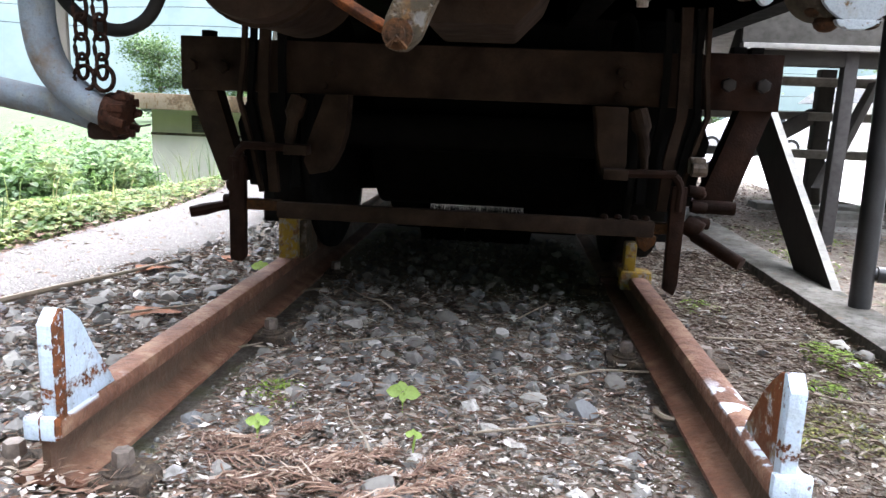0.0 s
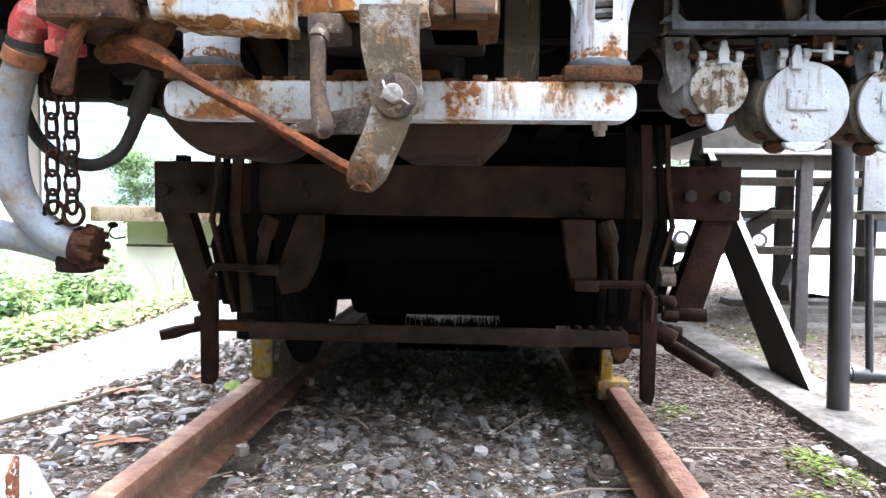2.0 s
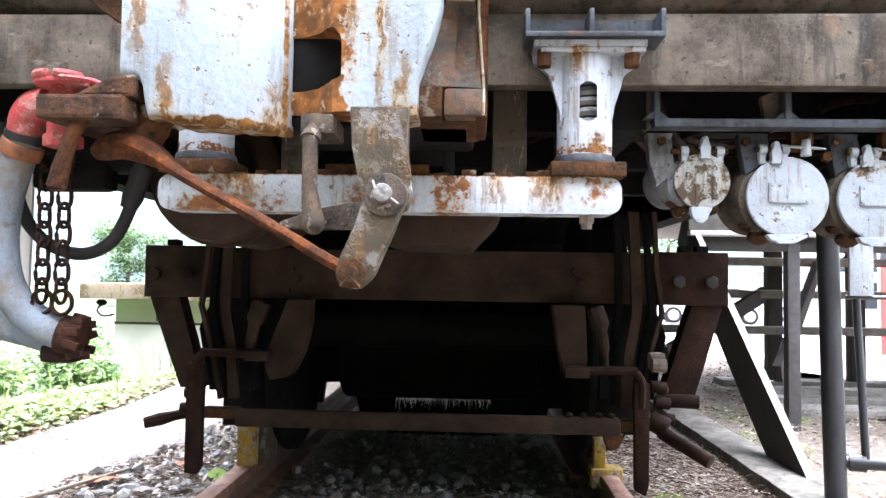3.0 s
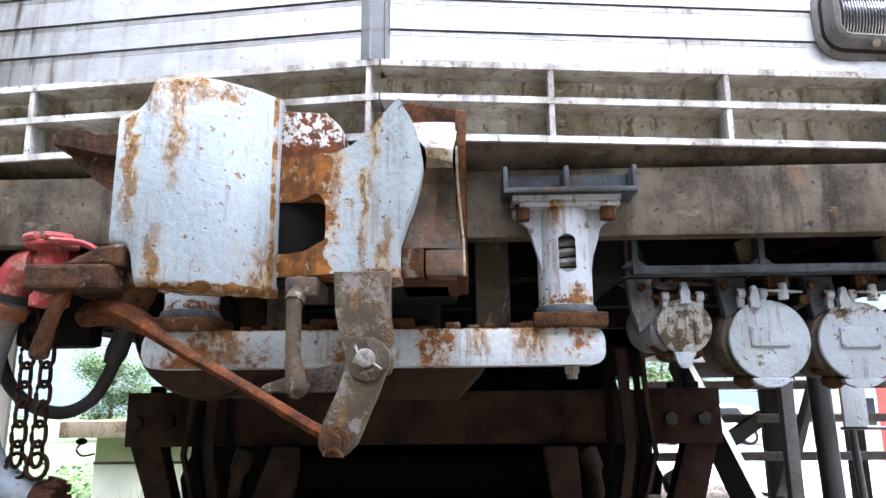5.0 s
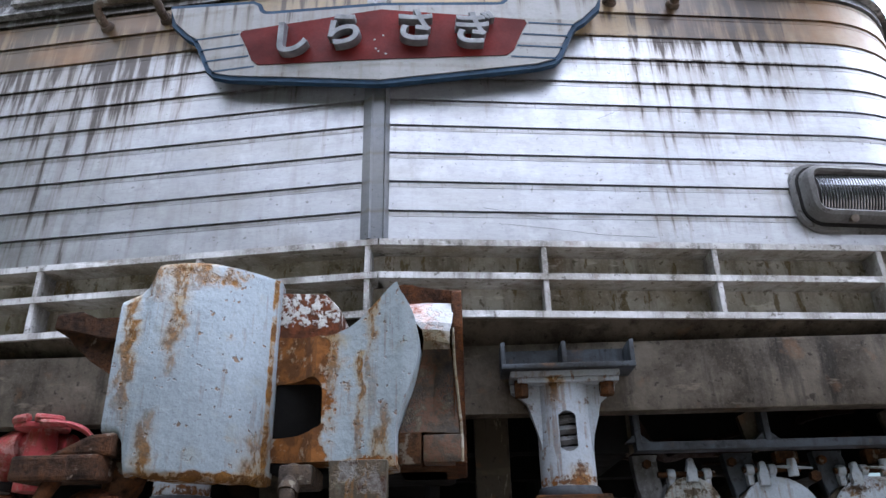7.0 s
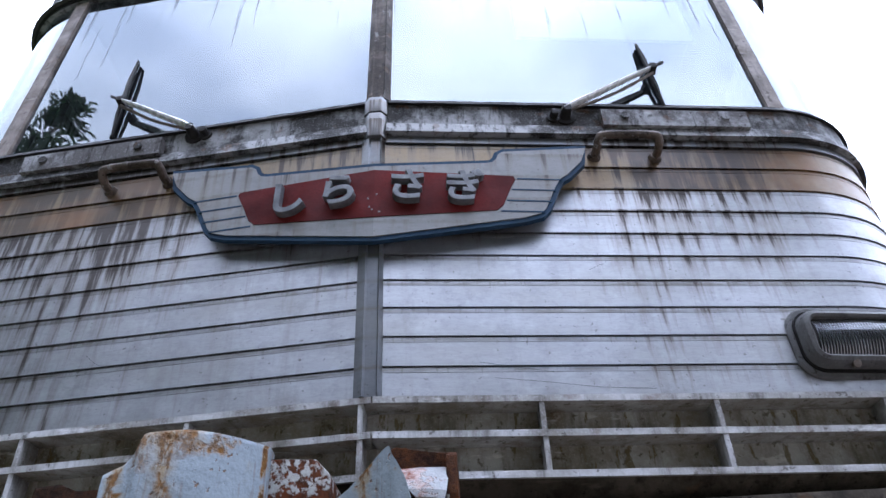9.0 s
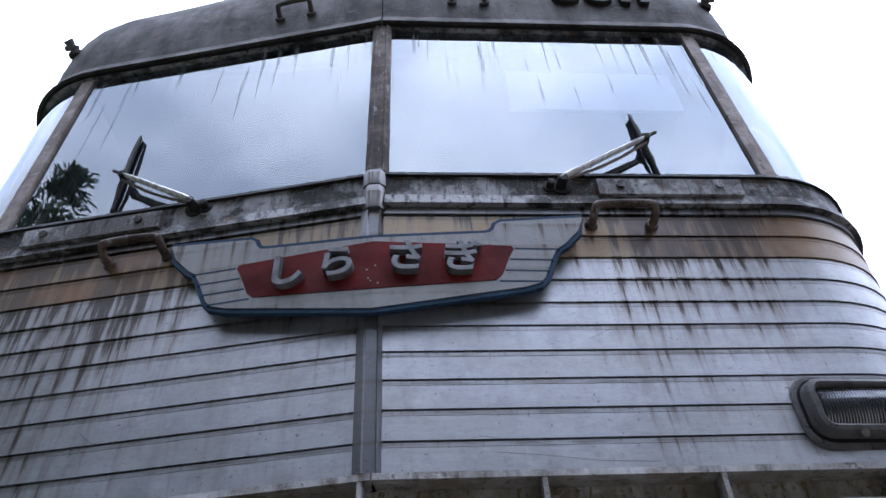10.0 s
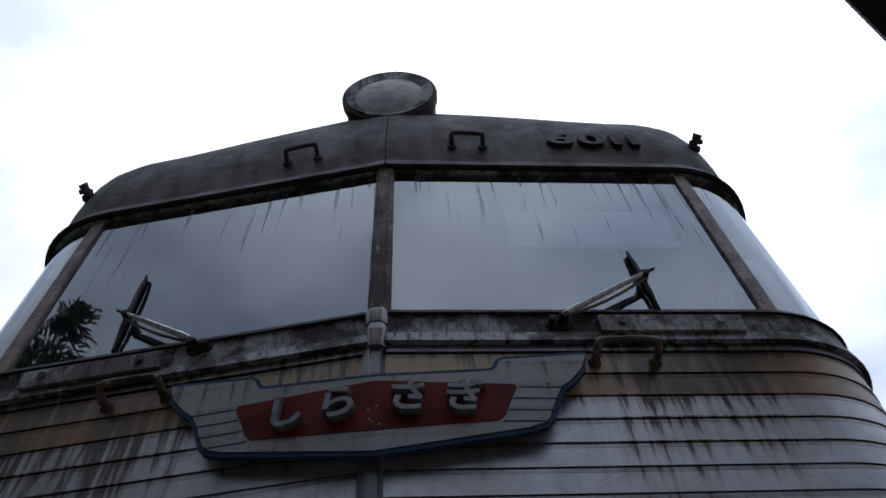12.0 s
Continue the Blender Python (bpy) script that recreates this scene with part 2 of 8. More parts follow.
M_RED = chipped("red_cock_paint", (0.36, 0.05, 0.055), (0.20, 0.06, 0.04), (0.40, 0.20, 0.19), cut=0.57, scale=20, drips=0.3)
# near-white base, barely metallic, stands for sky mirrored in the chrome
M_CHROME = plain("chrome_painted_bright", (0.92, 0.93, 0.94), 0.28, 0.25, vary=0.12, scale=30, bump=0.05)
M_BOLT = plain("worn_steel_bolt", (0.17, 0.14, 0.12), 0.6, 0.4, vary=0.4, scale=60)
M_YELLOW = chipped("yellow_paint_worn", (0.30, 0.19, 0.018), (0.13, 0.06, 0.02), (0.22, 0.21, 0.19), cut=0.53, scale=26, drips=0.4)
M_NAVY = plain("navy_blue_paint", (0.025, 0.055, 0.10), 0.5, vary=0.3, scale=18)
M_SIGNRED = plain("faded_red_paint", (0.112, 0.013, 0.012), 0.62, vary=0.45, scale=9)
M_KANA = plain("grey_letter_metal", (0.15, 0.155, 0.165), 0.5, 0.25, vary=0.45, scale=34)
M_WALL = plain("pale_painted_wall", (0.62, 0.60, 0.55), 0.85, vary=0.12, scale=2)
M_WALLTOP = plain("olive_painted_wall", (0.42, 0.41, 0.33), 0.85, vary=0.15, scale=2)
M_EAVE = chipped("stained_concrete_eave", (0.27, 0.215, 0.16), (0.15, 0.10, 0.06), (0.10, 0.075, 0.05), cut=0.55, scale=5, drips=0.7, rough=0.9)
M_CARPAINT = plain("white_car_paint", (0.75, 0.76, 0.77), 0.25, vary=0.04, scale=2, bump=0.0)
M_TYRE = plain("tyre_rubber", (0.02, 0.02, 0.02), 0.8)
M_DARKGLASS = plain("dark_car_glass", (0.03, 0.035, 0.04), 0.08, vary=0.1, bump=0.0)
M_CARTRIM = plain("silver_wheel_rim", (0.5, 0.5, 0.51), 0.3, 0.8, vary=0.1)
M_REDCLOTH = plain("red_banner_cloth", (0.60, 0.06, 0.05), 0.8, vary=0.15, scale=6)
M_CANOPY = plain("dark_canopy_boards", (0.03, 0.028, 0.026), 0.9)
M_PIPE = plain("dark_painted_pipe", (0.034, 0.036, 0.040), 0.42, 0.3, vary=0.3, scale=6, bump=0.08)
M_INSIDE = plain("dark_cab_lining", (0.10, 0.11, 0.12), 0.8, vary=0.2, scale=2)
M_PALE = plain("pale_cab_panel", (0.62, 0.65, 0.68), 0.7, vary=0.08, scale=3)
M_LINE = plain("dark_drip_gap", (0.03, 0.028, 0.026), 0.9)


def board_paint(name, base, tan=False, metal=0.55):
    """Weathered silver-white board with run-off streaks under the sill."""
    m = Mat(name, 0.42, metal)
    x, y, z = m.xyz()
    tone = m.mix(m.step(m.noise(3.0, 5), 0.3, 0.7), base, tuple(v * 0.80 for v in base))
    tone = m.mix(m.step(m.noise(55, 4, stretch=(0.25, 0.25, 1.6)), 0.45, 0.75, 0, 0.22), tone, tuple(v * 0.6 for v in base))
    tone = m.mix(m.step(m.noise(240, 4, 0.6, stretch=(0.35, 0.35, 1)), 0.48, 0.72, 0, 0.3), tone, tuple(v * 0.55 for v in base))
    # blotches of old dirt and chalking, a few centimetres wide
    tone = m.mix(m.step(m.noise(24, 7, 0.72, at=(5, 2, 9)), 0.50, 0.66, 0, 0.42), tone, tuple(v * 0.55 for v in base))
    tone = m.mix(m.step(m.noise(15, 6, 0.7, at=(1, 7, 4)), 0.54, 0.68, 0, 0.30), tone, tuple(min(1.0, v * 1.3) for v in base))
    tone = m.mix(m.step(m.noise(85, 3, 0.6, at=(4, 4, 1)), 0.66, 0.72, 0, 0.6), tone, (0.07, 0.06, 0.045))
    ax = m.math("ABSOLUTE", x)
    # run-off: teeth that hang from every board's upper edge, densest under the sill
    lane = m.math("DIVIDE", m.math("SUBTRACT", z, 1.459), 0.0677)
    f = m.math("FRACT", lane)
    teeth = m.noise(46, 4, 0.62, stretch=(1.0, 1.0, 0.045))
    need = m.math("ADD", m.math("MULTIPLY", m.step(f, 1.0, 0.0, 0.0, 0.13), m.step(x, 0.0, -0.1, 1.0, 0.35)), m.step(m.math("ADD", z, m.math("MULTIPLY", m.noise(4, 3, stretch=(1, 1, 0.02)), 0.5)), 2.44, 1.92, 0.0, 0.26))
    edge = m.math("ADD", m.step(ax, 0.62, 0.44, 0.0, 0.16), m.step(m.math("ADD", ax, m.math("MULTIPLY", m.step(x, 0.0, -0.1), -0.06)), 0.90, 1.06, 0.0, 0.2))
    need = m.math("ADD", m.math("ADD", need, edge), m.step(x, 0.0, -0.1, 0.322, 0.318))
    over = m.math("SUBTRACT", teeth, need)
    dark = m.math("MULTIPLY", m.step(over, -0.01, 0.085, 0.0, 0.93), m.step(x, 0.0, -0.1, 1.0, 0.82))
    haze = m.step(over, -0.14, 0.04, 0.0, 0.5)
    wide = m.math("MULTIPLY", m.step(m.noise(20, 5, 0.6, stretch=(1, 1, 0.06), at=(3, 1, 0)), 0.54, 0.74), 0.40)
    faint = m.math("MULTIPLY", m.step(m.noise(9, 5, stretch=(0.4, 0.4, 1)), 0.44, 0.72), 0.40)
    joint = m.math("MULTIPLY", m.step(m.math("ABSOLUTE", m.math("SUBTRACT", f, 0.90)), 0.10, 0.0), m.step(m.noise(16, 4, stretch=(0.6, 0.6, 2)), 0.42, 0.60, 0.15, 0.75))
    short = m.math("MULTIPLY", m.step(m.math("SUBTRACT", m.noise(120, 3, 0.6, stretch=(1, 1, 0.05), at=(9, 0, 0)), m.step(f, 1.0, 0.55, 0.0, 0.30)), 0.50, 0.60), 0.5)
    tone = m.mix(joint, tone, (0.13, 0.115, 0.095))
    tone = m.mix(short, tone, (0.14, 0.13, 0.11))
    c = m.mix(wide, tone, (0.17, 0.15, 0.125))
    c = m.mix(faint, c, (0.26, 0.25, 0.22))
    c = m.mix(haze, c, (0.15, 0.115, 0.085))
    c = m.mix(dark, c, (0.032, 0.024, 0.019))
    if tan:
        c = m.mix(m.math("MULTIPLY", m.step(x, -0.45, -0.62), m.step(m.noise(9, 5), 0.40, 0.60, 0.2, 0.75)), c, (0.085, 0.055, 0.028))
        c = m.mix(m.math("MULTIPLY", m.step(m.noise(7, 4), 0.40, 0.66), m.step(ax, 0.45, 0.75, 0.1, 0.8)), c, (0.20, 0.095, 0.03))
        scorch = m.math("ADD", m.math("MULTIPLY", m.noise(11, 5, 0.65, stretch=(1, 1, 0.4), at=(8, 3, 1)), 0.5), m.math("MULTIPLY", m.noise(60, 4, 0.6, stretch=(1, 1, 0.06), at=(2, 6, 1)), 0.5))
        burnt = m.math("MULTIPLY", m.step(m.math("ABSOLUTE", m.math("SUBTRACT", x, 0.82)), 0.24, 0.08), m.step(scorch, 0.38, 0.54, 0.15, 0.95))
        c = m.mix(burnt, c, (0.034, 0.018, 0.009))
    m.colour(c)
    m.roughness(m.step(m.noise(12, 4), 0.3, 0.7, 0.30, 0.48))
    m.bump(m.noise(120, 3, stretch=(0.3, 0.3, 1)), 0.10, 0.003)
    return m.m


M_BOARD = board_paint("silver_white_boards", (0.425, 0.432, 0.452), metal=0.75)
M_TAN = board_paint("tan_band_boards", (0.31, 0.222, 0.115), tan=True, metal=0.15)
M_POST = board_paint("silver_grey_trim", (0.20, 0.21, 0.225), metal=0.6)
M_SIGNWHITE = board_paint("off_white_sign_paint", (0.25, 0.25, 0.248), metal=0.1)


def weathered(name, base, dark, amount=0.55, rough=0.6, metal=0.0, sharp=0.0, flake=None, drip=26.0):
    """Grimy grey metal with dark and brown patches; sharp: how hard the patches' edges are."""
    m = Mat(name, rough, metal)
    m.b.inputs["Specular IOR Level"].default_value = 0.25
    a = m.noise(7, 7, 0.68)
    b = m.noise(drip, 5, 0.65, stretch=(1, 1, 0.14))
    k = 0.16 * (1 - sharp) + 0.03
    c = m.mix(m.step(a, 0.5 - k, 0.5 + k, 0, amount), base, dark)
    c = m.mix(m.step(b, 0.56 - k * 0.5, 0.60 + k * 0.8, 0, amount), c, tuple(v * 0.5 for v in dark))
    c = m.mix(m.step(m.noise(17, 4, at=(5, 0, 2)), 0.60, 0.75 - 0.1 * sharp, 0, 0.45), c, (0.12, 0.06, 0.025))
    c = m.mix(m.step(m.noise(60, 5, 0.62, at=(8, 1, 3)), 0.60, 0.65, 0, 0.75), c, tuple(v * 0.5 for v in dark))
    c = m.mix(m.step(m.noise(38, 5, 0.65, stretch=(0.25, 1, 1), at=(2, 8, 3)), 0.61, 0.68, 0, 0.45), c, tuple(min(1, v * 1.7) for v in base))
    if flake:
        c = m.mix(m.step(m.noise(44, 5, 0.65, stretch=(1, 1, 0.3), at=(1, 6, 2)), 0.59, 0.63, 0, 0.8), c, flake)
    c = m.mix(m.step(m.noise(210, 3), 0.55, 0.8, 0, 0.4), c, tuple(min(1, v * 1.4) for v in base))
    m.colour(c)
    m.roughness(m.step(a, 0.3, 0.7, rough - 0.1, rough + 0.15))
    m.bump(m.math("ADD", m.noise(90, 4), m.math("MULTIPLY", b, 0.6)), 0.35, 0.003)
    return m.m


M_GRILLE = weathered("weathered_grille_paint", (0.40, 0.39, 0.365), (0.16, 0.125, 0.075), 0.75, sharp=0.4)
M_FRONTPILLAR = weathered("pale_brown_pillar", (0.34, 0.29, 0.258), (0.09, 0.066, 0.05), 0.8, 0.55, sharp=0.4)
M_BEAM = weathered("weathered_beam_paint", (0.100, 0.084, 0.064), (0.022, 0.016, 0.010), 0.92, 0.75, sharp=0.45)
M_KERB = weathered("old_concrete", (0.115, 0.109, 0.098), (0.040, 0.037, 0.029), 0.9, 0.9, sharp=0.3)
M_GRILLEBACK = weathered("stained_grille_panel", (0.42, 0.405, 0.365), (0.14, 0.11, 0.06), 0.85, sharp=0.4, flake=(0.12, 0.085, 0.03))
M_DRAFT = weathered("patched_brown_paint", (0.055, 0.044, 0.030), (0.010, 0.008, 0.006), 0.95, 0.8, sharp=0.9, flake=(0.17, 0.15, 0.115))
M_CLIP = deep_rust("grey_brown_clip_rust", (0.020, 0.017, 0.016), (0.055, 0.044, 0.036), (0.11, 0.075, 0.048), pale=(0.17, 0.15, 0.12), scale=30)
M_HOSEEND = deep_rust("hose_end_rust", (0.010, 0.006, 0.005), (0.032, 0.014, 0.009), (0.065, 0.026, 0.014), scale=34)
M_EDGE = weathered("bright_fin_edge", (0.56, 0.56, 0.57), (0.17, 0.15, 0.12), 0.8, sharp=0.4)
M_BEZEL = weathered("cast_bezel_grey", (0.165, 0.167, 0.170), (0.055, 0.049, 0.043), 0.75, 0.5, sharp=0.3)
M_ROOF = weathered("sooty_roof_metal", (0.088, 0.081, 0.076), (0.022, 0.019, 0.017), 0.85, 0.65, sharp=0.25, drip=16.0)
M_CAST = weathered("pale_grey_casting", (0.165, 0.175, 0.185), (0.05, 0.045, 0.04), 0.75, 0.6, sharp=0.4)
M_STRIP = weathered("flaking_pale_strip", (0.36, 0.36, 0.37), (0.055, 0.045, 0.04), 0.8, 0.6, sharp=0.85, drip=50.0)
M_DIGIT = weathered("black_digit_metal", (0.036, 0.034, 0.033), (0.012, 0.011, 0.010), 0.8)
M_SILL = weathered("grimy_sill_metal", (0.31, 0.31, 0.315), (0.020, 0.017, 0.015), 0.95, 0.55, sharp=0.8, drip=42.0)
M_PILLAR = weathered("brown_grey_pillar", (0.155, 0.12, 0.097), (0.028, 0.020, 0.015), 0.85, 0.6, sharp=0.6, flake=(0.27, 0.25, 0.24))
M_BRACKET = weathered("grey_bracket_paint", (0.042, 0.050, 0.060), (0.013, 0.012, 0.011), 0.85, 0.6, sharp=0.6)


def wood(name, base, dark):
    m = Mat(name, 0.8)
    g = m.noise(18, 6, 0.6, stretch=(0.6, 0.6, 0.6))
    f = m.noise(95, 4, 0.6, stretch=(0.25, 1.6, 0.4))
    c = m.mix(m.step(g, 0.3, 0.7), base, dark)
    c = m.mix(m.step(f, 0.48, 0.72, 0, 0.5), c, tuple(v * 0.5 for v in dark))
    m.colour(c)
    m.bump(f, 0.35, 0.003)
    return m.m


M_DECK = wood("grey_weathered_timber", (0.27, 0.26, 0.24), (0.14, 0.13, 0.115))
M_DARKWOOD = wood("dark_stained_timber", (0.036, 0.031, 0.027), (0.018, 0.016, 0.014))
M_GREYPOST = wood("grey_post_timber", (0.060, 0.055, 0.054), (0.030, 0.027, 0.026))
M_EDGEBOARD = wood("grey_edge_timber", (0.115, 0.11, 0.10), (0.06, 0.056, 0.05))
M_BLEACHED = wood("bleached_timber", (0.52, 0.51, 0.49), (0.36, 0.35, 0.33))
M_SLEEPER = wood("mossy_sleeper_timber", (0.10, 0.085, 0.055), (0.055, 0.055, 0.03))


def rail_rust():
    m = Mat("rail_rust", 0.72, 0.15)
    x, y, z = m.xyz()
    a, b = m.noise(14, 6, 0.65), m.noise(110, 4, 0.6)
    c = m.ramp(a, [(0.30, (0.070, 0.030, 0.018)), (0.5, (0.14, 0.060, 0.034)), (0.68, (0.23, 0.135, 0.085))])
    # the web is toned darker brown in patches, between foot and head
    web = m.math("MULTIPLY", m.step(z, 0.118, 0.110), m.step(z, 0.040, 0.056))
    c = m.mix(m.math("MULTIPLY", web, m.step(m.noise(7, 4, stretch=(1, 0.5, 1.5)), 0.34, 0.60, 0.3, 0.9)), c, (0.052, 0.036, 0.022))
    c = m.mix(m.step(b, 0.45, 0.75, 0, 0.5), c, (0.07, 0.035, 0.022))
    spots = m.math("MULTIPLY", m.step(z, 0.141, 0.148), m.math("MULTIPLY", m.step(m.math("ADD", y, m.step(x, 0.0, -0.1, 0.0, 0.19)), 1.86, 1.72), m.step(m.noise(19, 4), 0.49, 0.53)))
    c = m.mix(spots, c, (0.60, 0.68, 0.76))
    m.colour(c)
    m.bump(m.math("ADD", m.math("MULTIPLY", b, 0.6), m.noise(48, 4)), 0.9, 0.006)
    return m.m


M_RAIL = rail_rust()


def per_island(name, stops, rough=0.85, grain=180.0, bump=0.3, translucent=0.0, clump=0.0):
    """A material in which every joined piece has a tone of its own."""
    m = Mat(name, rough)
    geo = m.t.nodes.new("ShaderNodeNewGeometry")
    c = m.ramp(geo.outputs["Random Per Island"], stops)
    if clump:
        c = m.mix(m.step(m.noise(clump, 4, 0.6), 0.46, 0.62, 0.0, 0.75), c, m.mix(0.75, c, (0.045, 0.10, 0.045)))
        c = m.mix(m.step(m.noise(clump * 1.7, 3, 0.6, at=(3, 8, 1)), 0.54, 0.68, 0.0, 0.6), c, m.mix(0.6, c, (0.42, 0.36, 0.16)))
    f = m.noise(grain, 4)
    c = m.mix(m.step(f, 0.45, 0.75, 0, 0.45), c, m.mix(0.6, c, (0.03, 0.03, 0.03)))
    m.colour(c)
    m.bump(f, bump, 0.002)
    if translucent:
        tr = m.node("ShaderNodeBsdfTranslucent")
        m.t.links.new(c, tr.inputs["Color"])
        mx = m.t.nodes.new("ShaderNodeMixShader")
        mx.inputs["Fac"].default_value = translucent
        m.t.links.new(m.b.outputs["BSDF"], mx.inputs[1])
        m.t.links.new(tr.outputs["BSDF"], mx.inputs[2])
        m.t.links.new(mx.outputs["Shader"], m.t.nodes["Material Output"].inputs["Surface"])
    return m.m


M_STONE = per_island("ballast_stone", [(0.0, (0.075, 0.075, 0.072)), (0.35, (0.15, 0.14, 0.128)), (0.6, (0.12, 0.128, 0.138)), (0.82, (0.22, 0.205, 0.185)), (0.95, (0.33, 0.32, 0.30)), (1.0, (0.44, 0.43, 0.41))], 0.9, grain=90, bump=0.5)
M_LITTER = per_island("dry_leaf_litter", [(0.0, (0.07, 0.054, 0.042)), (0.3, (0.16, 0.13, 0.108)), (0.65, (0.28, 0.245, 0.215)), (0.88, (0.44, 0.41, 0.38)), (0.97, (0.62, 0.59, 0.56)), (1.0, (0.25, 0.105, 0.055))], 0.9)
M_CHIP = per_island("bleached_leaf_chips", [(0.0, (0.11, 0.085, 0.07)), (0.5, (0.23, 0.20, 0.175)), (0.85, (0.42, 0.39, 0.36)), (0.93, (0.55, 0.53, 0.50)), (1.0, (0.26, 0.12, 0.06))], 0.85)
M_NEEDLE = per_island("rust_brown_needles", [(0.0, (0.075, 0.038, 0.026)), (0.5, (0.17, 0.098, 0.066)), (0.85, (0.26, 0.18, 0.135)), (1.0, (0.40, 0.34, 0.28))], 0.85)
M_FIBRE = per_island("brown_grey_fibres", [(0.0, (0.034, 0.021, 0.014)), (0.35, (0.100, 0.064, 0.045)), (0.7, (0.180, 0.132, 0.101)), (0.92, (0.31, 0.262, 0.218)), (1.0, (0.52, 0.47, 0.42))], 0.9)
M_TWIG = per_island("grey_twigs", [(0.0, (0.12, 0.09, 0.06)), (1.0, (0.34, 0.29, 0.23))], 0.85)
M_LEAF = per_island("weed_leaf", [(0.0, (0.06, 0.12, 0.025)), (0.25, (0.16, 0.27, 0.07)), (0.6, (0.30, 0.39, 0.13)), (0.88, (0.44, 0.46, 0.18)), (1.0, (0.42, 0.33, 0.18))], 0.6, translucent=0.4, clump=2.6)
M_SHRUB = per_island("shrub_leaf", [(0.0, (0.03, 0.07, 0.02)), (0.45, (0.09, 0.18, 0.05)), (1.0, (0.22, 0.34, 0.11))], 0.6, translucent=0.35, clump=1.4)
M_TREELEAF = per_island("tree_leaf", [(0.0, (0.06, 0.11, 0.035)), (0.6, (0.10, 0.17, 0.06)), (1.0, (0.15, 0.22, 0.09))], 0.7, translucent=0.3)
M_CONIFER = per_island("conifer_leaf", [(0.0, (0.03, 0.065, 0.035)), (1.0, (0.08, 0.13, 0.07))], 0.7, translucent=0.2)
M_WOODS = per_island("woodland_leaf", [(0.0, (0.012, 0.025, 0.010)), (0.7, (0.025, 0.05, 0.018)), (1.0, (0.05, 0.08, 0.03))], 0.8)
M_MOSS = per_island("bright_moss", [(0.0, (0.10, 0.17, 0.02)), (1.0, (0.24, 0.33, 0.05))], 0.9, translucent=0.2)
M_OLIVE = per_island("olive_moss", [(0.0, (0.055, 0.055, 0.014)), (0.6, (0.12, 0.12, 0.028)), (1.0, (0.20, 0.19, 0.05))], 0.9)
M_SPROUT = per_island("fresh_green_leaf", [(0.0, (0.24, 0.37, 0.07)), (1.0, (0.34, 0.46, 0.12))], 0.5, translucent=0.35)
M_BARK = plain("grey_bark", (0.12, 0.10, 0.08), 0.9, vary=0.4, scale=12, bump=0.6)


def ground_mat():
    m = Mat("earth_and_fine_gravel", 0.95)
    a, b, d = m.noise(2.2, 6), m.noise(38, 6, 0.7), m.noise(150, 4, 0.7)
    c = m.mix(m.step(a, 0.35, 0.65), (0.140, 0.112, 0.086), (0.092, 0.070, 0.050))
    c = m.mix(m.step(b, 0.46, 0.70), c, (0.22, 0.20, 0.178))
    c = m.mix(m.step(d, 0.5, 0.72, 0, 0.8), c, (0.055, 0.046, 0.038))
    c = m.mix(m.math("MULTIPLY", m.step(m.noise(3.1, 5, at=(2, 7, 0)), 0.58, 0.7), 0.5), c, (0.11, 0.14, 0.035))
    x, y, z = m.xyz()
    land = m.mix(m.step(m.noise(1.3, 6), 0.35, 0.65), (0.022, 0.045, 0.012), (0.05, 0.085, 0.024))
    away = m.math("MAXIMUM", m.step(m.math("ADD", x, m.math("MULTIPLY", a, 0.6)), -2.0, -2.5), m.step(y, 11.0, 14.0))
    c = m.mix(away, c, land)
    m.colour(c)
    m.bump(m.math("ADD", b, d), 0.8, 0.012)
    return m.m


M_GROUND = ground_mat()


def asphalt_mat(name, base):
    m = Mat(name, 0.9)
    a, b = m.noise(1.6, 5), m.noise(120, 4, 0.7)
    c = m.mix(m.step(a, 0.3, 0.7), base, tuple(v * 0.8 for v in base))
    c = m.mix(m.step(m.noise(24, 6, 0.7), 0.42, 0.64, 0, 0.65), c, tuple(v * 0.55 for v in base))
    c = m.mix(m.step(b, 0.46, 0.60, 0, 0.85), c, tuple(v * 0.38 for v in base))
    c = m.mix(m.step(m.noise(150, 3, at=(1, 4, 0)), 0.56, 0.64, 0, 0.8), c, (0.52, 0.50, 0.48))
    m.colour(c)
    m.bump(b, 0.9, 0.008)
    return m.m


M_PATH = asphalt_mat("worn_pale_asphalt", (0.20, 0.183, 0.172))
M_LOT = asphalt_mat("pale_parking_surface", (0.42, 0.41, 0.40))


M_PIVOT = plain("black_greasy_steel", (0.03, 0.028, 0.027), 0.45, vary=0.3, scale=40)


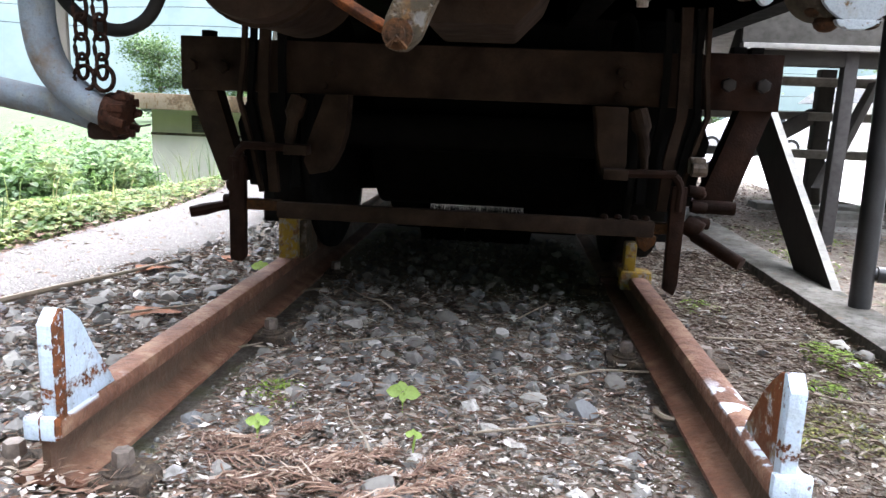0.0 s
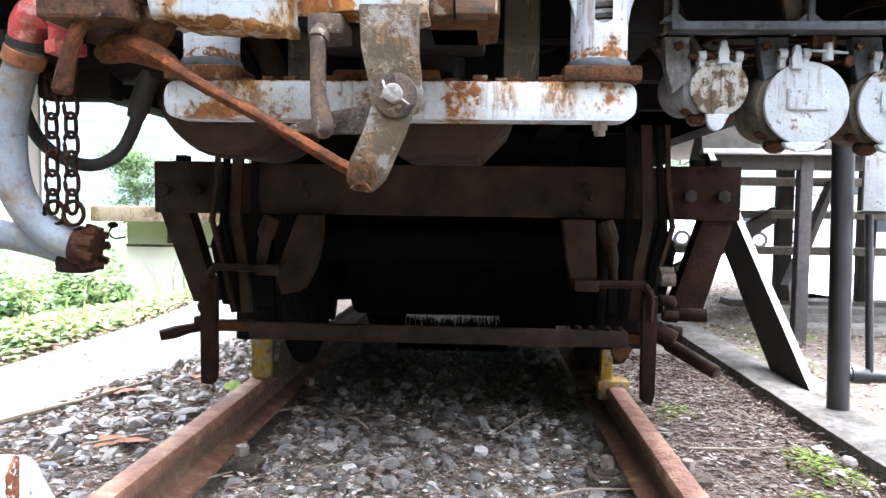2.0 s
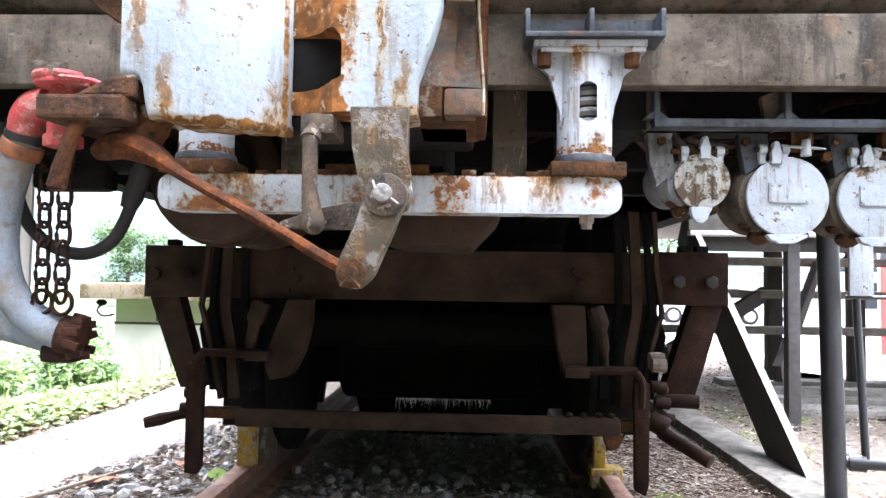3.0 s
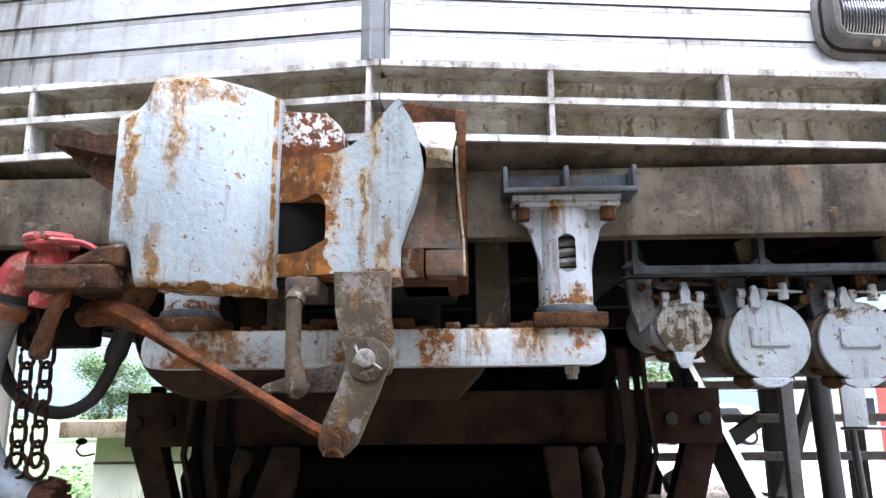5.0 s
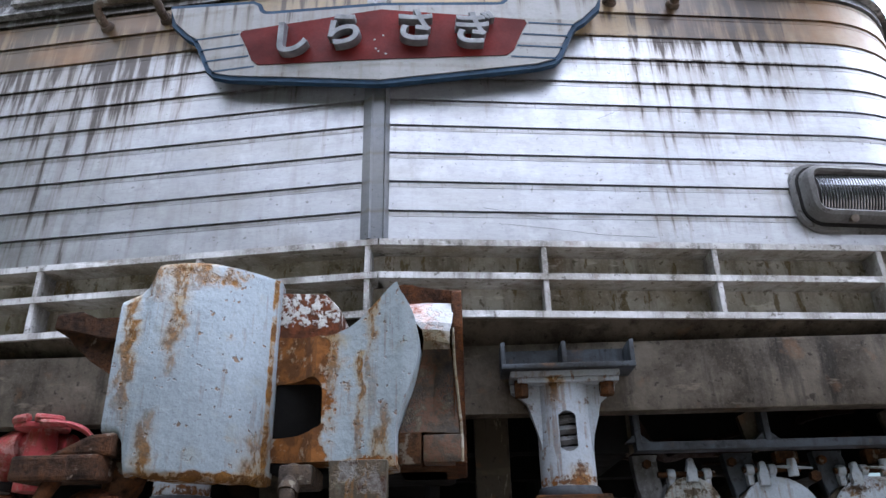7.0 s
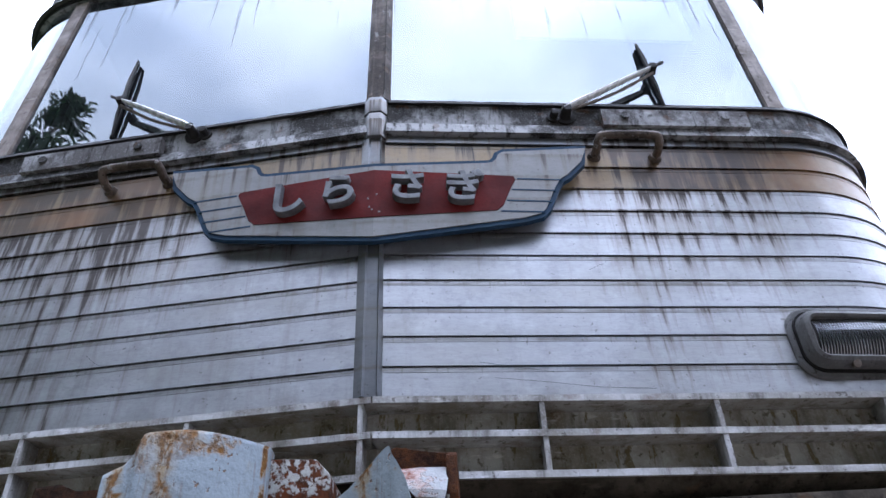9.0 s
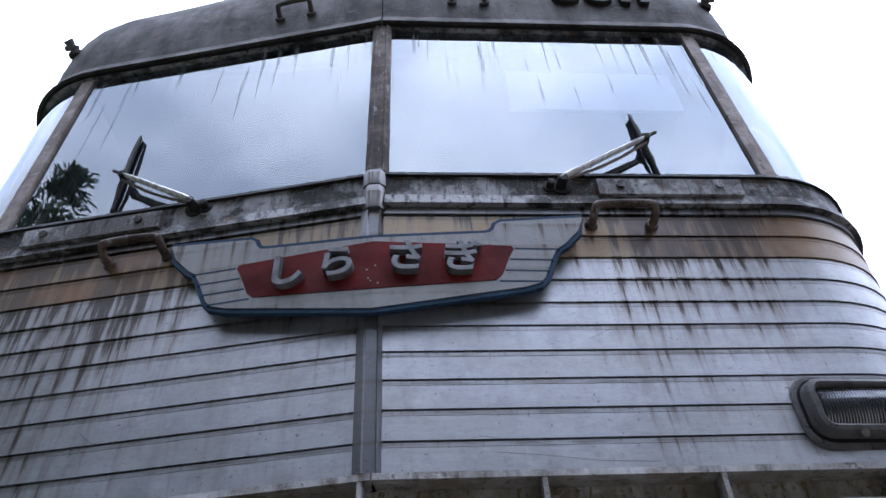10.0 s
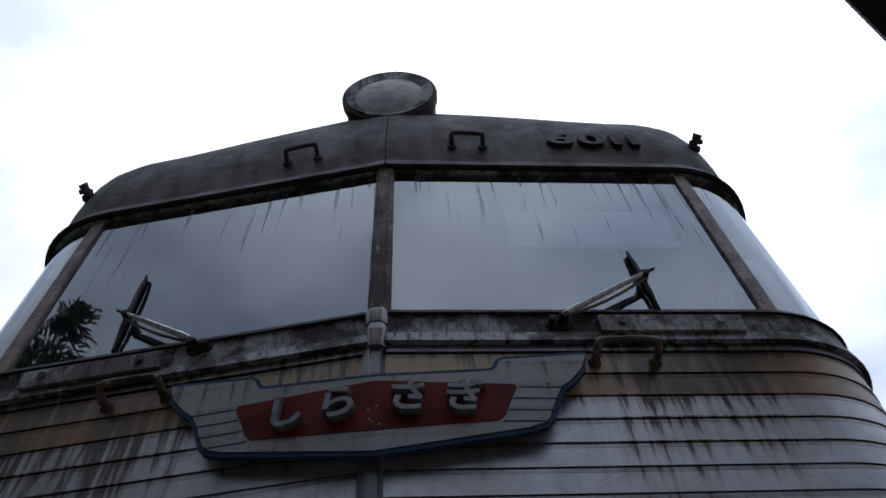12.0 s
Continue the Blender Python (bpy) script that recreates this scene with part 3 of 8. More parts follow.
def glass_mat(name, tint, film=0.05):
    """Clear sheet glass: seen through, with a mirror share that follows the angle, under a thin film of dirt."""
    m = Mat(name)
    tr = m.node("ShaderNodeBsdfTransparent", Color=(*tint, 1))
    gl = m.node("ShaderNodeBsdfGlossy", Color=(0.88, 0.95, 1.0, 1), Roughness=0.02)
    fr = m.node("ShaderNodeFresnel", IOR=2.55)
    body = m.t.nodes.new("ShaderNodeMixShader")
    m.t.links.new(fr.outputs["Fac"], body.inputs["Fac"])
    m.t.links.new(tr.outputs["BSDF"], body.inputs[1])
    m.t.links.new(gl.outputs["BSDF"], body.inputs[2])
    grime = m.node("ShaderNodeBsdfDiffuse", Color=(0.20, 0.21, 0.225, 1))
    z = m.xyz()[2]
    lines = m.math("SUBTRACT", m.noise(64, 3, 0.6, stretch=(1.0, 0.3, 0.012)), m.step(z, 3.10, 2.20, 0.0, 0.22))
    runs = m.step(lines, 0.545, 0.60, 0, 0.42)
    dust = m.step(m.noise(4, 5), 0.35, 0.7, 0.0, film * 2)
    fac = m.math("ADD", runs, dust)
    out = m.t.nodes.new("ShaderNodeMixShader")
    m.t.links.new(fac, out.inputs["Fac"])
    m.t.links.new(body.outputs["Shader"], out.inputs[1])
    m.t.links.new(grime.outputs["BSDF"], out.inputs[2])
    m.t.links.new(out.outputs["Shader"], m.t.nodes["Material Output"].inputs["Surface"])
    return m.m


M_GLASS = glass_mat("windscreen_glass", (0.60, 0.64, 0.68))


def lens_mat():
    m = Mat("ribbed_lamp_glass", 0.14, 0.75)
    m.colour(m.mix(m.step(m.noise(40, 3), 0.4, 0.7), (0.32, 0.33, 0.35), (0.17, 0.175, 0.18)))
    return m.m


M_LENS = lens_mat()



def cracked():
    """Thick brown paint, crazed by dark cracks, over orange rust."""
    m = Mat("cracked_brown_paint", 0.75)
    big = m.math("ADD", m.math("MULTIPLY", m.noise(20, 6, 0.68), 0.7), m.math("MULTIPLY", m.noise(90, 5, 0.7, at=(1, 4, 2)), 0.3))
    c = m.ramp(big, [(0.38, (0.008, 0.005, 0.003)), (0.46, (0.036, 0.023, 0.010)), (0.52, (0.070, 0.026, 0.008)), (0.57, (0.044, 0.031, 0.014)), (0.66, (0.13, 0.105, 0.075))])
    vo = m.node("ShaderNodeTexVoronoi", Scale=24.0)
    vo.feature = "DISTANCE_TO_EDGE"
    warp = m.mix(0.25, m.pos, m.node("ShaderNodeTexNoise", Scale=9.0).outputs["Color"], "ADD")
    m.t.links.new(warp, vo.inputs["Vector"])
    line = m.math("MULTIPLY", m.step(vo.outputs["Distance"], 0.12, 0.05), m.step(m.noise(12, 2, at=(3, 3, 3)), 0.48, 0.56))
    c = m.mix(line, c, (0.010, 0.007, 0.005))
    m.colour(c)
    m.bump(m.math("SUBTRACT", m.noise(60, 4), line), 0.6, 0.005)
    return m.m


M_CRACK = cracked()
M_WORNWHITE = chipped("worn_white_paint", (0.40, 0.41, 0.42), (0.20, 0.07, 0.045), (0.45, 0.36, 0.33), cut=0.53, scale=22, drips=0.0, rough=0.55)
M_BARREL = chipped("white_barrel_paint", (0.33, 0.365, 0.40), (0.17, 0.066, 0.016), (0.08, 0.04, 0.02), cut=0.63, scale=19, drips=0.5, rough=0.6, worn=((2, 1.0, 0.016, 0.63),), runs=((0.36, 1.0, 1.03, 0.02), (0.325, 1.18, 1.13, 0.012)))
M_LOCK = chipped("peeling_white_over_rust", (0.46, 0.46, 0.44), (0.12, 0.036, 0.014), (0.055, 0.020, 0.009), cut=0.53, soft=0.02, scale=15, drips=0.4, worn=((2, 1.195, 0.050, 0.30),))
M_LIP = chipped("dirty_tan_lip", (0.17, 0.145, 0.095), (0.09, 0.05, 0.02), (0.28, 0.26, 0.22), cut=0.54, scale=30, drips=0.2, rough=0.7)


def piece_mat():
    """Stone whose tone differs from piece to piece."""
    m = Mat("loose_stone", 0.9)
    info = m.t.nodes.new("ShaderNodeObjectInfo")
    c = m.ramp(info.outputs["Random"], [(0.0, (0.08, 0.08, 0.076)), (0.35, (0.16, 0.15, 0.137)), (0.6, (0.13, 0.139, 0.15)), (0.82, (0.24, 0.225, 0.205)), (1.0, (0.40, 0.39, 0.37))])
    f = m.noise(80, 5, 0.65)
    m.colour(m.mix(m.step(f, 0.42, 0.62, 0, 0.55), c, (0.06, 0.052, 0.045)))
    m.bump(f, 0.5, 0.003)
    return m.m


M_PIECE = piece_mat()
# ==== mesh tools ====
class B:
    """Collects shapes in world metres into one mesh."""

    def __init__(self):
        self.bm = bmesh.new()

    def box(self, x0, x1, y0, y1, z0, z1, bev=0.0, turn=None, about=None):
        vs = [self.bm.verts.new((x, y, z)) for z in (z0, z1) for y in (y0, y1) for x in (x0, x1)]
        fs = [self.bm.faces.new([vs[i] for i in f]) for f in ((0, 2, 3, 1), (4, 5, 7, 6), (0, 1, 5, 4), (2, 6, 7, 3), (0, 4, 6, 2), (1, 3, 7, 5))]
        if bev:
            es = list({e for f in fs for e in f.edges})
            got = bmesh.ops.bevel(self.bm, geom=es, offset=bev, segments=2, profile=0.6, affect="EDGES")
            vs = list({v for f in got["faces"] for v in f.verts} | {v for v in vs if v.is_valid})
        if turn is not None:
            c = Vector(about or ((x0 + x1) / 2, (y0 + y1) / 2, (z0 + z1) / 2))
            bmesh.ops.transform(self.bm, matrix=Matrix.Translation(c) @ turn @ Matrix.Translation(-c), verts=vs)
        return self

    def cyl(self, a, b, r, r2=None, n=20, bev=0.0):
        a, b = Vector(a), Vector(b)
        q = (b - a).to_track_quat("Z", "Y")
        m = Matrix.Translation((a + b) / 2) @ q.to_matrix().to_4x4()
        got = bmesh.ops.create_cone(self.bm, cap_ends=True, segments=n, radius1=r, radius2=r if r2 is None else r2, depth=(b - a).length, matrix=m)
        if bev:
            es = [e for e in {e for v in got["verts"] for e in v.link_edges} if abs((e.verts[0].co - e.verts[1].co).normalized().dot((b - a).normalized())) < 0.5]
            bmesh.ops.bevel(self.bm, geom=es, offset=bev, segments=2, profile=0.6, affect="EDGES")
        return self

    def tube(self, pts, r, n=10, ends=True, flat=1.0):
        """A round bar along points; r one radius or one per point."""
        pts = [Vector(p) for p in pts]
        rs = r if isinstance(r, (list, tuple)) else [r] * len(pts)
        rings, up = [], Vector((0.01, 0.02, 1.0))
        for i, p in enumerate(pts):
            d = (pts[min(i + 1, len(pts) - 1)] - pts[max(i - 1, 0)]).normalized()
            u = d.cross(up)
            if u.length < 0.05:
                u = d.cross(Vector((1, 0.1, 0)))
            u.normalize()
            w = u.cross(d).normalized()
            rings.append([self.bm.verts.new(p + rs[i] * (math.cos(k * math.tau / n) * u + flat * math.sin(k * math.tau / n) * w)) for k in range(n)])
        for a, b in zip(rings, rings[1:]):
            for k in range(n):
                self.bm.faces.new((a[k], a[(k + 1) % n], b[(k + 1) % n], b[k]))
        if ends:
            self.bm.faces.new(rings[0][::-1])
            self.bm.faces.new(rings[-1])
        return self

    def plate(self, pts, lo, hi, axis="y", bev=0.0):
        """A flat outline in the other two axes, given depth along one axis."""
        def at(p, d):
            return {"y": (p[0], d, p[1]), "x": (d, p[0], p[1]), "z": (p[0], p[1], d)}[axis]
        a = [self.bm.verts.new(at(p, lo)) for p in pts]
        b = [self.bm.verts.new(at(p, hi)) for p in pts]
        fs = [self.bm.faces.new(a), self.bm.faces.new(b[::-1])]
        n = len(pts)
        fs += [self.bm.faces.new((a[i], b[i], b[(i + 1) % n], a[(i + 1) % n])) for i in range(n)]
        if bev:
            bmesh.ops.bevel(self.bm, geom=list({e for f in fs for e in f.edges}), offset=bev, segments=2, profile=0.6, affect="EDGES")
        return self

    def grid(self, rows, close=False):
        vs = [[self.bm.verts.new(p) for p in row] for row in rows]
        for a, b in zip(vs, vs[1:]):
            for i in range(len(a) - (0 if close else 1)):
                self.bm.faces.new((a[i], a[(i + 1) % len(a)], b[(i + 1) % len(a)], b[i]))
        return self

    def ball(self, c, r, n=12):
        sc = r if isinstance(r, (tuple, list)) else (r, r, r)
        bmesh.ops.create_uvsphere(self.bm, u_segments=n, v_segments=max(6, n // 2), radius=1.0, matrix=Matrix.Translation(c) @ Matrix.Diagonal((*sc, 1)))
        return self

    def hexbolt(self, c, axis, r, h):
        c, axis = Vector(c), Vector(axis).normalized()
        self.cyl(c, c + axis * h * 0.25, r * 1.55, n=18)
        self.cyl(c + axis * h * 0.25, c + axis * h, r, n=6, bev=r * 0.12)
        return self

    def move(self, m):
        bmesh.ops.transform(self.bm, matrix=m, verts=self.bm.verts)
        return self


def thing(name, label, category, base=(0, 0, 0), group="", kind=""):
    ob = new(name)
    ob.empty_display_size = 0.1
    ob.location = base
    return tagged(ob, label, category, group, kind)


def origin_of(ob):
    p = Vector((0, 0, 0))
    while ob is not None:
        p += ob.location
        ob = ob.parent
    return p


def finish(b, mat, smooth=True, angle=35):
    bmesh.ops.recalc_face_normals(b.bm, faces=b.bm.faces)
    me = bpy.data.meshes.new("mesh")
    b.bm.to_mesh(me)
    b.bm.free()
    me.materials.append(mat)
    if smooth:
        me.shade_smooth()
        me.set_sharp_from_angle(angle=radians(angle))
    return me


def part(name, b, mat, parent, label="", smooth=True, angle=35):
    """One mesh under a thing or under a part; b holds world metres."""
    me = finish(b, mat, smooth, angle)
    me.transform(Matrix.Translation(-origin_of(parent)))
    ob = new(name, me)
    ob.parent = parent
    return tagged(ob, label)


def single(name, b, mat, label, category, group="", kind="", smooth=True, base=None):
    """A thing of one mesh."""
    me = finish(b, mat, smooth)
    if base is not None:
        me.transform(Matrix.Translation(-Vector(base)))
    ob = new(name, me)
    if base is not None:
        ob.location = base
    return tagged(ob, label, category, group, kind)


def bez(p0, p1, p2, p3, n):
    p0, p1, p2, p3 = (Vector(p) for p in (p0, p1, p2, p3))
    return [(1 - t) ** 3 * p0 + 3 * (1 - t) ** 2 * t * p1 + 3 * (1 - t) * t * t * p2 + t ** 3 * p3 for t in (i / n for i in range(n + 1))]


def curve(pts, n=6):
    """A smooth line through points (Catmull-Rom)."""
    pts = [Vector(p) for p in pts]
    out = []
    for i in range(len(pts) - 1):
        a, b, c, d = pts[max(i - 1, 0)], pts[i], pts[i + 1], pts[min(i + 2, len(pts) - 1)]
        for k in range(n):
            t = k / n
            out.append(0.5 * (2 * b + (c - a) * t + (2 * a - 5 * b + 4 * c - d) * t * t + (3 * b - a - 3 * c + d) * t ** 3))
    return out + [pts[-1]]


def from_arrays(name, verts, faces, mat, label, category, kind="stuff", smooth=False):
    me = bpy.data.meshes.new(name)
    me.from_pydata(verts, [], faces)
    me.materials.append(mat)
    if smooth:
        me.shade_smooth()
    return tagged(new(name, me), label, category, "", kind)

# ==== the ground, track bed and surroundings ====
RAIL_TOP, RAIL_L, RAIL_R = 0.15, -0.607, 0.586
KERB_X = 1.235


def ground_z(x, y):
    """Height of the land: a flat track bed that falls away to both sides."""
    z = 0.0
    if x < -2.3:
        z -= min(1.5, 0.34 * (-2.3 - x))
    if x > 2.6:
        z -= min(0.62, 0.25 * (x - 2.6))
    return z


def make_ground():
    xs = sorted({round(v, 3) for v in (*np.arange(-6, 6.01, 0.12), *np.geomspace(6.2, 900, 22), *(-np.geomspace(6.2, 900, 22)))})
    ys = sorted({round(v, 3) for v in (*np.arange(-3, 8.01, 0.12), *np.geomspace(8.3, 900, 24), *(-np.geomspace(3.3, 900, 22)))})
    verts = []
    for y in ys:
        for x in xs:
            near = abs(x) < 6 and -3 < y < 8
            bumpy = 0.018 * noise.noise((x * 2.1, y * 2.1, 0)) + 0.012 * noise.noise((x * 7, y * 7, 3)) if near else 0
            verts.append((x, y, ground_z(x, y) - 0.012 + bumpy))
    w = len(xs)
    faces = [(j * w + i, j * w + i + 1, (j + 1) * w + i + 1, (j + 1) * w + i) for j in range(len(ys) - 1) for i in range(w - 1)]
    return from_arrays("ground", verts, faces, M_GROUND, "brown earth and fine gravel round the track", "ground", "structure", True)


make_ground()


def strip_surface(name, line_a, line_b, lift, mat, label, category):
    """A sheet between two lines on the ground, with a shallow edge."""
    rows = []
    for (ax, ay), (bx, by) in zip(line_a, line_b):
        row = []
        for k in range(13):
            f = k / 12
            x, y = ax + (bx - ax) * f, ay + (by - ay) * f
            edge = -0.03 if k in (0, 12) else 0.0
            row.append((x, y, ground_z(x, y) + lift + edge + 0.006 * noise.noise((x * 1.5, y * 1.5, 5))))
        rows.append(row)
    b = B().grid(rows)
    return single(name, b, mat, label, category, kind="structure")


path_r = [(-1.75, -8), (-1.55, 0), (-1.45, 2.0), (-1.42, 2.6), (-1.36, 3.0), (-1.22, 3.5), (-1.22, 4.2), (-1.35, 5.2), (-1.6, 7), (-2.0, 10), (-2.6, 16)]
path_l = [(-3.3, -8), (-2.7, 0), (-2.15, 2.0), (-2.02, 2.6), (-1.99, 3.1), (-1.97, 3.8), (-1.94, 4.6), (-2.0, 5.6), (-2.5, 7.2), (-3.4, 10), (-4.6, 16)]
strip_surface("pavement", path_l, path_r, 0.016, M_PATH, "pale worn asphalt footpath beside the track", "path")
strip_surface("parking_lot", [(2.2, y) for y in (9.2, 11, 14, 22, 40)], [(60, y) for y in (9.2, 11, 14, 22, 40)], 0.03, M_LOT, "pale bright surface of a parking lot", "parking lot")


def rail(x, label, group="rails of the track"):
    """A flat-bottomed rail with the profile's foot, web and head."""
    ob = thing("rail", label, "rail", (x, 1.4, 0), group)
    prof = [(-0.061, 0.028), (-0.061, 0.037), (-0.012, 0.052), (-0.007, 0.062), (-0.007, 0.106), (-0.029, 0.116), (-0.031, 0.138), (-0.026, 0.147), (-0.014, RAIL_TOP),
            (0.014, RAIL_TOP), (0.026, 0.147), (0.031, 0.138), (0.029, 0.116), (0.007, 0.106), (0.007, 0.062), (0.012, 0.052), (0.061, 0.037), (0.061, 0.028)]
    ys = [1.442, 1.452] + [1.6 + 0.3 * k for k in range(12)] + [6, 9, 14]
    b = B()
    b.grid([[(x + px, y, z + (0.0012 * noise.noise((y * 9, px * 30, x)) if z > 0.1 else 0)) for px, z in prof] for y in ys], close=True)
    for y, flip in ((1.442, False),):
        b.bm.faces.new([v for v in b.bm.verts][: len(prof)])
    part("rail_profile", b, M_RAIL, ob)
    return ob


rail(RAIL_L, "rusty brown rail whose painted end carries a stop")
rail(RAIL_R, "rusty rail with white paint marks near its end")


def rail_stop(x, bar_x, half, top):
    """A welded stop: an upright flat bar on the rail's end, chamfered on top, with a curved web behind it and a cap on the rail's end."""
    ob = thing("rail_stop", "pale blue painted rail stop with rusting edges", "rail stop", (x, 1.45, RAIL_TOP), "rail stops")
    b = B().plate([(1.436, 0.146), (1.462, 0.146), (1.468, top + 0.014), (1.458, top + 0.018), (1.436, top - 0.006)], bar_x - half, bar_x + half, "x", bev=0.003)
    part("stop_bar", b, M_STOP, ob)
    b = B().plate([(1.458, 0.149), (1.618, 0.149), (1.604, 0.172), (1.552, 0.244), (1.520, top - 0.018), (1.492, top + 0.006), (1.458, top + 0.012)], bar_x - 0.008, bar_x + 0.009, "x", bev=0.002)
    part("web_plate", b, M_STOPRUST if x > 0 else M_STOP, ob, "rusted web with flakes of pale paint" if x > 0 else "")
    b = B().box(x - 0.030, x + 0.030, 1.428, 1.446, 0.114, 0.156, bev=0.007)
    part("end_cap", b, M_STOP, ob)


rail_stop(RAIL_L, -0.592, 0.0145, 0.318)
rail_stop(RAIL_R, 0.579, 0.0130, 0.292)


def sleeper(y):
    b = B().box(-1.02, 1.02, y - 0.11, y + 0.11, -0.16, -0.018, bev=0.012)
    for v in b.bm.verts:
        v.co.z += 0.006 * noise.noise((v.co.x * 3, y, 0))
    return single("sleeper", b, M_SLEEPER, "half-buried mossy timber sleeper under the rails", "sleeper", "sleepers of the track", base=(0, y, 0))


SLEEPERS = [1.60, 2.40, 3.18, 3.96, 4.74, 5.5]
for y in SLEEPERS:
    sleeper(y)


def rail_fastener(x, y, side):
    """Clip plate with a hexagon screw beside the rail's foot."""
    ob = thing("rail_fastener", "rusty clip plate and hexagon screw holding the rail", "rail fastener", (x, y, 0.01), "rail fasteners")
    b = B().plate([(x - 0.055, y - 0.045), (x + 0.055, y - 0.05), (x + 0.062, y + 0.02), (x + 0.02, y + 0.055), (x - 0.05, y + 0.045)], 0.008, 0.034, "z", bev=0.006)
    part("clip_plate", b, M_CLIP, ob)
    b = B().cyl((x, y, 0.033), (x, y, 0.039), 0.036, n=22, bev=0.001).cyl((x, y, 0.039), (x, y, 0.046), 0.030, 0.026, n=22)
    part("washer", b, M_CLIP, ob)
    b = B().cyl((x, y, 0.045), (x, y, 0.074), 0.0195, 0.018, n=6, bev=0.003)
    part("screw_head", b, M_BOLT, ob)


for y in SLEEPERS[:3]:
    for x in (RAIL_L - 0.100, RAIL_L + 0.100, RAIL_R - 0.105, RAIL_R + 0.105):
        if not (x == RAIL_R - 0.105 and y < 2):
            rail_fastener(x, y - 0.10, 1)

# the concrete footing beam of the platform
b = B().box(KERB_X, 1.43, 1.2, 7.0, -0.16, 0.05, bev=0.012)
bmesh.ops.subdivide_edges(b.bm, edges=[e for e in b.bm.edges if abs(e.verts[0].co.y - e.verts[1].co.y) > 2], cuts=40)
for v in b.bm.verts:
    v.co.x += 0.006 * noise.noise((v.co.y * 4, v.co.z * 9, 1))
    v.co.z += 0.004 * noise.noise((v.co.y * 5, v.co.x * 9, 4))
single("kerb", b, M_KERB, "long weathered concrete footing kerb beside the track", "kerb", kind="structure")

# ==== the railcar ====
NOSE_Y, VEE, HALF = 1.64, 0.11, 1.36
SILL_Z, LEAN_BACK = 2.28, 0.09
CAR_END = 13.0


def plan_right():
    """The car's outline from the nose to the flank, as points and outward normals."""
    pts = [(x, NOSE_Y + VEE * x) for x in np.linspace(0, 1.03, 15)]
    pts += [tuple(p)[:2] for p in bez((1.03, NOSE_Y + VEE * 1.03, 0), (1.24, NOSE_Y + VEE * 1.24, 0), (HALF, 1.91, 0), (HALF, 2.18, 0), 14)[1:]]
    pts += [(HALF, y) for y in (2.4, 3, 4.5, 7, 10, CAR_END)]
    out, s = [], 0.0
    for i, (x, y) in enumerate(pts):
        a, c = pts[max(i - 1, 0)], pts[min(i + 1, len(pts) - 1)]
        if i:
            s += math.hypot(x - pts[i - 1][0], y - pts[i - 1][1])
        d = Vector((c[0] - a[0], c[1] - a[1])).normalized()
        out.append((s, x, y, d.y, -d.x))
    return out


PLAN = plan_right()
PLAN_S = np.array([p[0] for p in PLAN])


def plan_at(s):
    return [float(np.interp(s, PLAN_S, [p[k] for p in PLAN])) for k in range(1, 5)]


def s_of_x(x):
    return x * math.sqrt(1 + VEE * VEE)


S_FLANK = float(PLAN_S[-1])


def on_face(x, z, out=0.0):
    """A point on the nose at that x and height, moved outward."""
    sg = 1 if x >= 0 else -1
    px, py, nx, ny = plan_at(s_of_x(abs(x)))
    return Vector((sg * (px + nx * out), py + ny * out + LEAN_BACK * max(0.0, z - SILL_Z), z))


def slab(b, side, s0, s1, z0, z1, inn, out0, out1=None):
    """A curved slab on the car's outline between two arc lengths and two heights. out0, out1: how far it stands out below and above."""
    out1 = out0 if out1 is None else out1
    ss = sorted({s0, s1, *[s for s in PLAN_S if s0 + 0.004 < s < s1 - 0.004]})
    rings = []
    for s in ss:
        px, py, nx, ny = plan_at(s)
        ring = []
        for off, z in ((inn, z0), (out0, z0), (out1, z1), (inn, z1)):
            ring.append((side * (px + nx * off), py + ny * off + LEAN_BACK * max(0.0, z - SILL_Z), z))
        rings.append(ring)
    first = len(b.bm.verts)
    b.grid(rings, close=True)
    b.bm.verts.ensure_lookup_table()
    n = len(b.bm.verts)
    b.bm.faces.new([b.bm.verts[first + k] for k in range(4)])
    b.bm.faces.new([b.bm.verts[n - 4 + k] for k in range(4)][::-1])
    return b


def sheet(name, side, s0, s1, mat, parent, label):
    """One sheet of glass set into the outline, facing outward."""
    ss = sorted({s0, s1, *[s for s in PLAN_S if s0 + 0.004 < s < s1 - 0.004]})
    verts, faces = [], []
    for z in (2.286, 3.086):
        for s in ss:
            px, py, nx, ny = plan_at(s)
            verts.append(Vector((side * (px - nx * 0.004), py - ny * 0.004 + LEAN_BACK * (z - SILL_Z), z)) - origin_of(parent))
    n = len(ss)
    for i in range(n - 1):
        f = (i, i + 1, n + i + 1, n + i)
        faces.append(f if side > 0 else f[::-1])
    me = bpy.data.meshes.new(name)
    me.from_pydata(verts, [], faces)
    me.materials.append(mat)
    me.shade_smooth()
    ob = new(name, me)
    ob.parent = parent
    ob.visible_shadow = False
    return tagged(ob, label)


car = thing("railcar", "old silver-white boarded railcar with a V-shaped front, streaked with grime", "railcar", (0, 1.6, RAIL_TOP))

